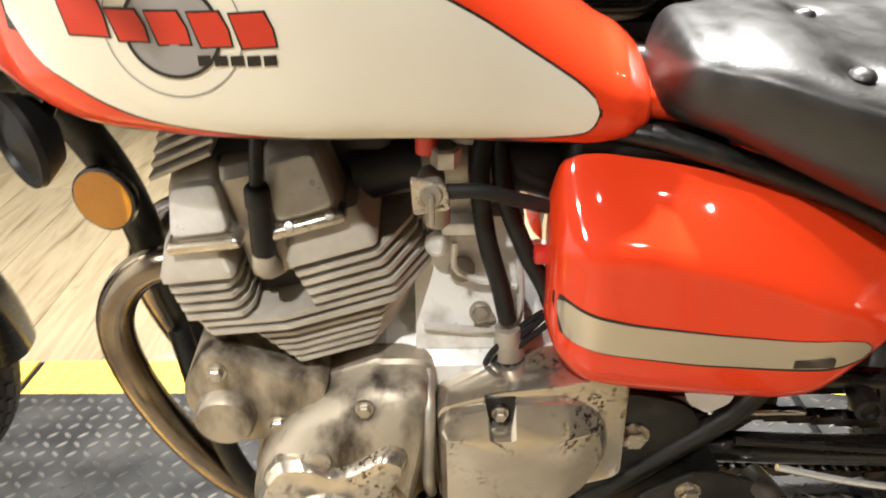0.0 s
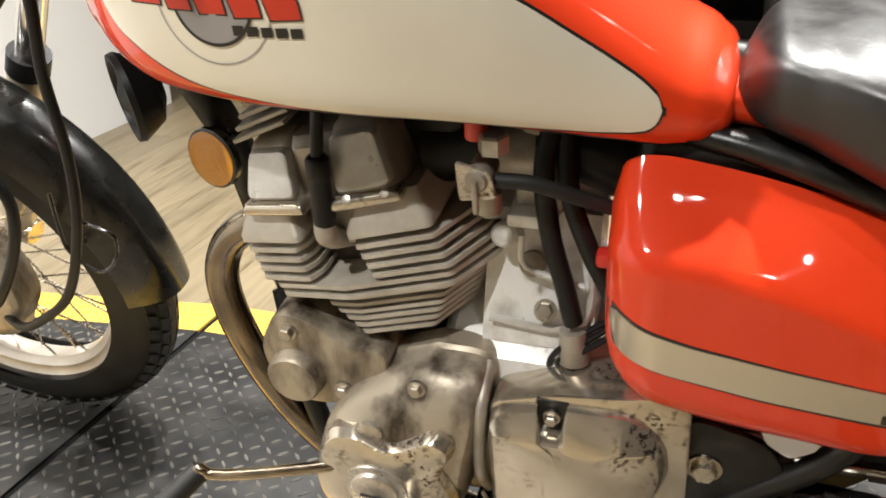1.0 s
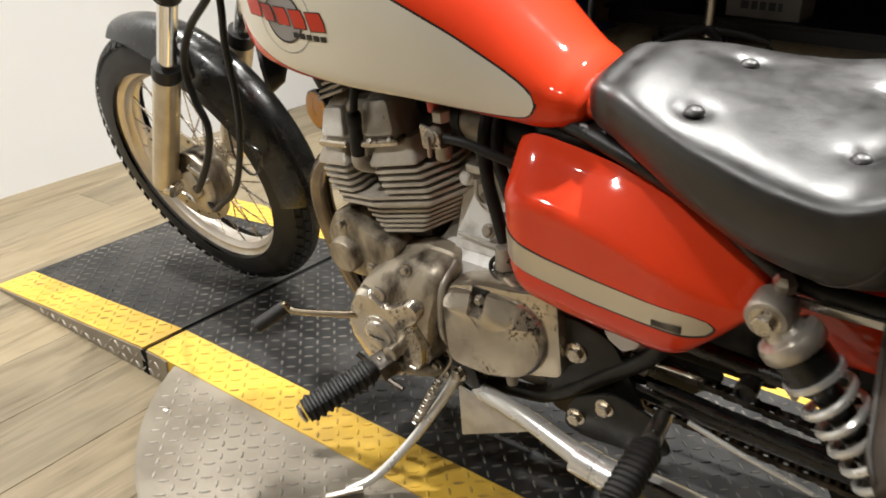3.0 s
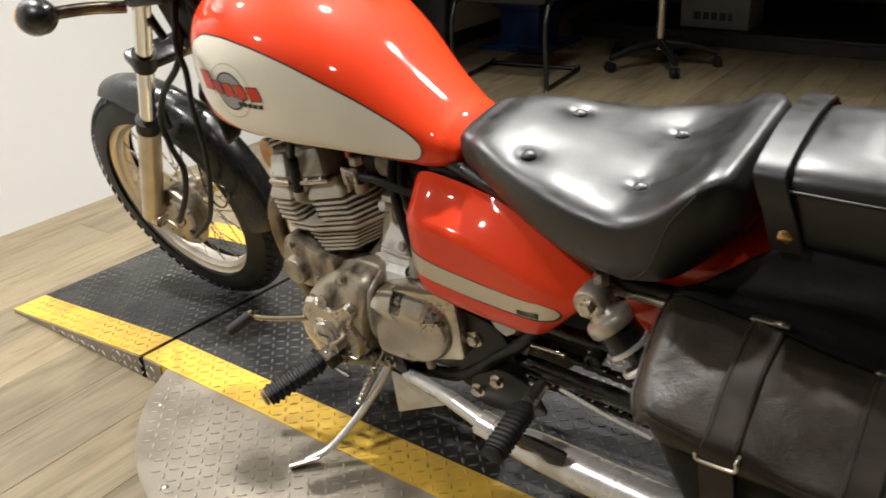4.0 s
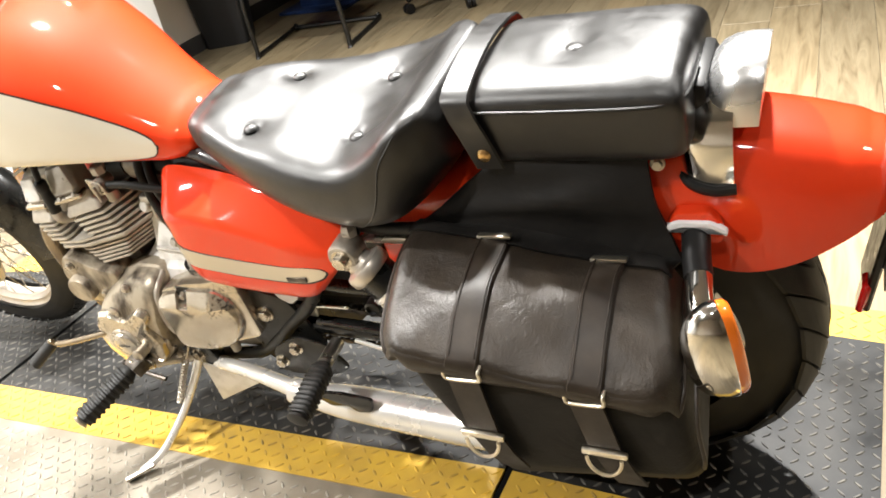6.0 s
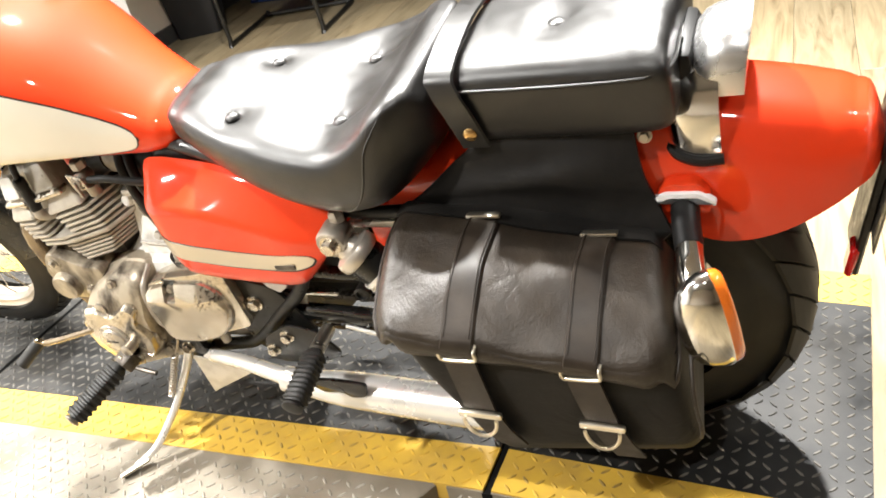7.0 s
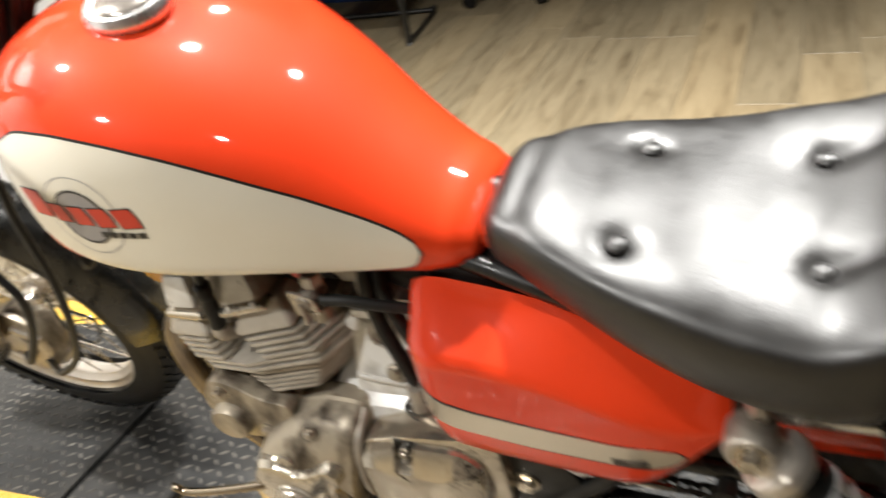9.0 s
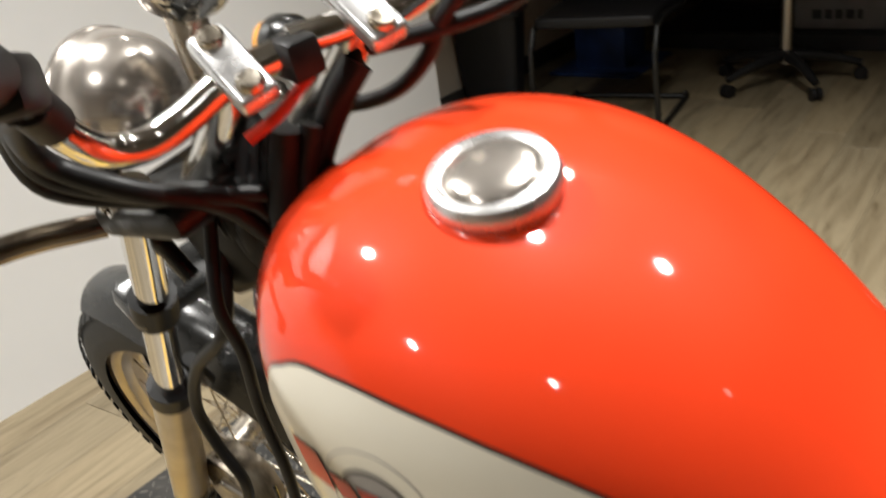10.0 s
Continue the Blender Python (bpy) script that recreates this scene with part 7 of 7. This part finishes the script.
    return bag


build_bag(-1)
build_bag(1)


# ---- the room behind ----
def build_sled_chair():
    chair = thing("sled_chair", "black steel sled-base visitor chair", "chair", pose(-1.62, 2.78, FLOOR_Z, 0, 0, 8))
    steel = BLACK_FRAME
    for s in (-1, 1):
        part("runner", tube([(s * 0.26, 0.25, 0.62), (s * 0.26, 0.24, 0.44), (s * 0.26, -0.22, 0.42), (s * 0.265, -0.25, 0.04), (s * 0.265, -0.22, 0.013), (s * 0.265, 0.20, 0.013), (s * 0.25, 0.24, 0.03)], 0.0125, 10, 4), steel, chair)
    part("cross_bar", tube([(-0.26, 0.23, 0.013), (0.26, 0.23, 0.013)], 0.0125, 10, 1), steel, chair)
    part("seat", cushion(-0.25, 0.25, 0.24, 0.24, 0.42, 0.48), PLASTIC, chair, "black padded seat")
    part("backrest", box(-0.24, 0.24, 0.22, 0.27, 0.56, 0.92, 0.02, 2), PLASTIC, chair, "black backrest")


def build_office_chair():
    chair = thing("office_chair", "black office chair on a five-star castor base", "chair", pose(-1.05, 3.35, FLOOR_Z))
    for k in range(5):
        a = radians(72 * k + 20)
        d = Vector((math.cos(a), math.sin(a), 0))
        leg = part("base_arm", tube([Vector((0, 0, 0.13)), d * 0.16 + Vector((0, 0, 0.115)), d * 0.31 + Vector((0, 0, 0.075))], [0.028, 0.022, 0.016], 10), PLASTIC, chair)
        side = Vector((-d.y, d.x, 0))
        for s in (-1, 1):
            c = d * 0.31 + side * 0.014 * s + Vector((0, 0, 0.028))
            part("castor", lathe([(0.01, -0.009), (0.028, -0.008), (0.028, 0.008), (0.01, 0.009)], along(c, c + side), 18), PLASTIC, leg)
    part("gas_column", tube([(0, 0, 0.09), (0, 0, 0.42)], 0.025, 14, 1), STEEL, chair)
    part("seat", cushion(-0.25, 0.25, 0.25, 0.25, 0.42, 0.51), PLASTIC, chair, "black seat cushion")
    part("backrest", box(-0.22, 0.22, 0.2, 0.27, 0.58, 1.05, 0.03, 2), PLASTIC, chair, "black backrest")


def build_back_room():
    build_sled_chair()
    build_office_chair()
    bin_m = material("black_bin_plastic", (0.012, 0.012, 0.013), 0.5)
    waste = thing("waste_bin", "black plastic waste bin beside the wall", "bin", pose(-2.28, 2.85, FLOOR_Z, 0, 0, 20))
    part("bin_body", loft([[Vector((x * g, y * g, z)) for x, y in rounded([(-0.16, -0.12), (0.16, -0.12), (0.16, 0.12), (-0.16, 0.12)], 0.03, 3)] for g, z in ((0.78, 0.0), (1.0, 0.42), (0.98, 0.44), (0.75, 0.03))]), bin_m, waste)
    part("bin_rim", tube([(x, y, 0.432) for x, y in rounded([(-0.167, -0.127), (0.167, -0.127), (0.167, 0.127), (-0.167, 0.127)], 0.03, 3)] + [(-0.167, -0.09, 0.432)], 0.010, 8, 1), bin_m, waste)
    blue = material("blue_lift_paint", (0.02, 0.045, 0.16), 0.4)
    vary(blue, (0.02, 0.05, 0.17), (0.015, 0.03, 0.09), 9)
    lift = thing("lift_column", "blue painted workshop lift column", "lift", pose(-2.0, 3.55, FLOOR_Z))
    part("post", box(-0.14, 0.14, -0.13, 0.13, 0.0, 2.3, 0.01, 2), blue, lift)
    part("foot_plate", box(-0.24, 0.24, -0.24, 0.24, 0.0, 0.02, 0.004, 1), blue, lift)
    part("carriage", box(-0.17, 0.17, -0.18, -0.12, 0.25, 0.7, 0.012, 2), blue, lift)
    part("warning_label", box(-0.05, 0.05, -0.186, -0.181, 0.42, 0.56), PLATE_YELLOW, lift, "yellow warning plate")
    dark = material("dark_laminate", (0.012, 0.011, 0.011), 0.5)
    plinth = thing("display_plinth", "low black display plinth along the unlit workshop", "plinth", pose(0.2, 4.55, FLOOR_Z))
    part("plinth_body", box(-2.1, 2.6, -0.62, 0.62, 0.0, 0.075), dark, plinth)
    part("plinth_top", box(-2.13, 2.63, -0.645, 0.645, 0.076, 0.096, 0.004, 1), dark, plinth)
    card = material("white_carton", (0.22, 0.215, 0.21), 0.6)
    vary(card, (0.24, 0.235, 0.23), (0.18, 0.175, 0.17), 6)
    carton = thing("carton", "white cardboard carton with dark print on the plinth", "box", pose(-0.98, 4.12, FLOOR_Z + 0.0965))
    part("carton_body", box(-0.21, 0.21, -0.14, 0.14, 0.0, 0.26, 0.004, 1), card, carton)
    for k, (w, x) in enumerate(((0.05, -0.10), (0.04, -0.045), (0.04, 0.003), (0.045, 0.055), (0.03, 0.10))):
        part("print_bar", box(x - w / 2, x + w / 2 - 0.006, -0.1425, -0.1405, 0.05, 0.095), dark, carton, "dark print bar")
    cabinet = thing("tool_cabinet", "black tool cabinet standing behind the chairs", "cabinet", pose(-1.35, 4.72, FLOOR_Z + 0.0965))
    part("cabinet_body", box(-0.5, 0.5, -0.25, 0.25, 0.0, 0.95, 0.01, 2), dark, cabinet)
    for k in range(4):
        d = part("drawer", box(-0.47, 0.47, -0.262, -0.251, 0.05 + 0.22 * k, 0.25 + 0.22 * k, 0.004, 1), dark, cabinet)
        part("drawer_handle", box(-0.2, 0.2, -0.275, -0.263, 0.215 + 0.22 * k, 0.228 + 0.22 * k, 0.002, 1), STEEL, d)
    # another motorcycle, far off in the dark
    other = thing("parked_motorcycle", "dark motorcycle parked in the unlit part of the room", "motorcycle", pose(0.42, 3.22, FLOOR_Z, 0, 0, 52))
    for x in (0.0, 1.42):
        w = part("wheel", tyre(0.31, 0.14, 0.21, 0.04, 0), RUBBER, other, "black tyre")
        w.matrix_basis = pose(x, 0, 0.31)
        part("rim", lathe([(0.06, -0.05), (0.21, -0.05), (0.215, -0.02), (0.215, 0.02), (0.21, 0.05), (0.06, 0.05)], AXIS_Y, 40), STEEL, w)
    part("body", loft([[Vector((x, y * w, z)) for y, z in ((-1, zb), (-1, zb + (zt - zb) * 0.7), (-0.6, zt), (0.6, zt), (1, zb + (zt - zb) * 0.7), (1, zb))] for x, w, zb, zt in ((0.05, 0.05, 0.62, 0.70), (0.3, 0.13, 0.35, 0.72), (0.6, 0.15, 0.25, 0.74), (0.9, 0.16, 0.28, 0.92), (1.15, 0.10, 0.55, 0.90), (1.3, 0.06, 0.7, 0.86))]), BLACK, other, "black bodywork")
    part("exhaust", tube([(0.9, -0.16, 0.25), (0.5, -0.18, 0.22), (-0.2, -0.19, 0.30)], [0.03, 0.045, 0.05], 16), CHROME, other)
    part("fork_leg", tube([(1.42, -0.09, 0.31), (1.2, -0.09, 0.95)], 0.025, 12, 1), STEEL, other)
    part("fork_leg", tube([(1.42, 0.09, 0.31), (1.2, 0.09, 0.95)], 0.025, 12, 1), STEEL, other)
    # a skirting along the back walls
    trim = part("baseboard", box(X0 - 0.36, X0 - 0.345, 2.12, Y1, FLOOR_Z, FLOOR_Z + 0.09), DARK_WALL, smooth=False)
    tagged(trim, "dark skirting board", "", kind="structure")


build_back_room()
floor_planks()
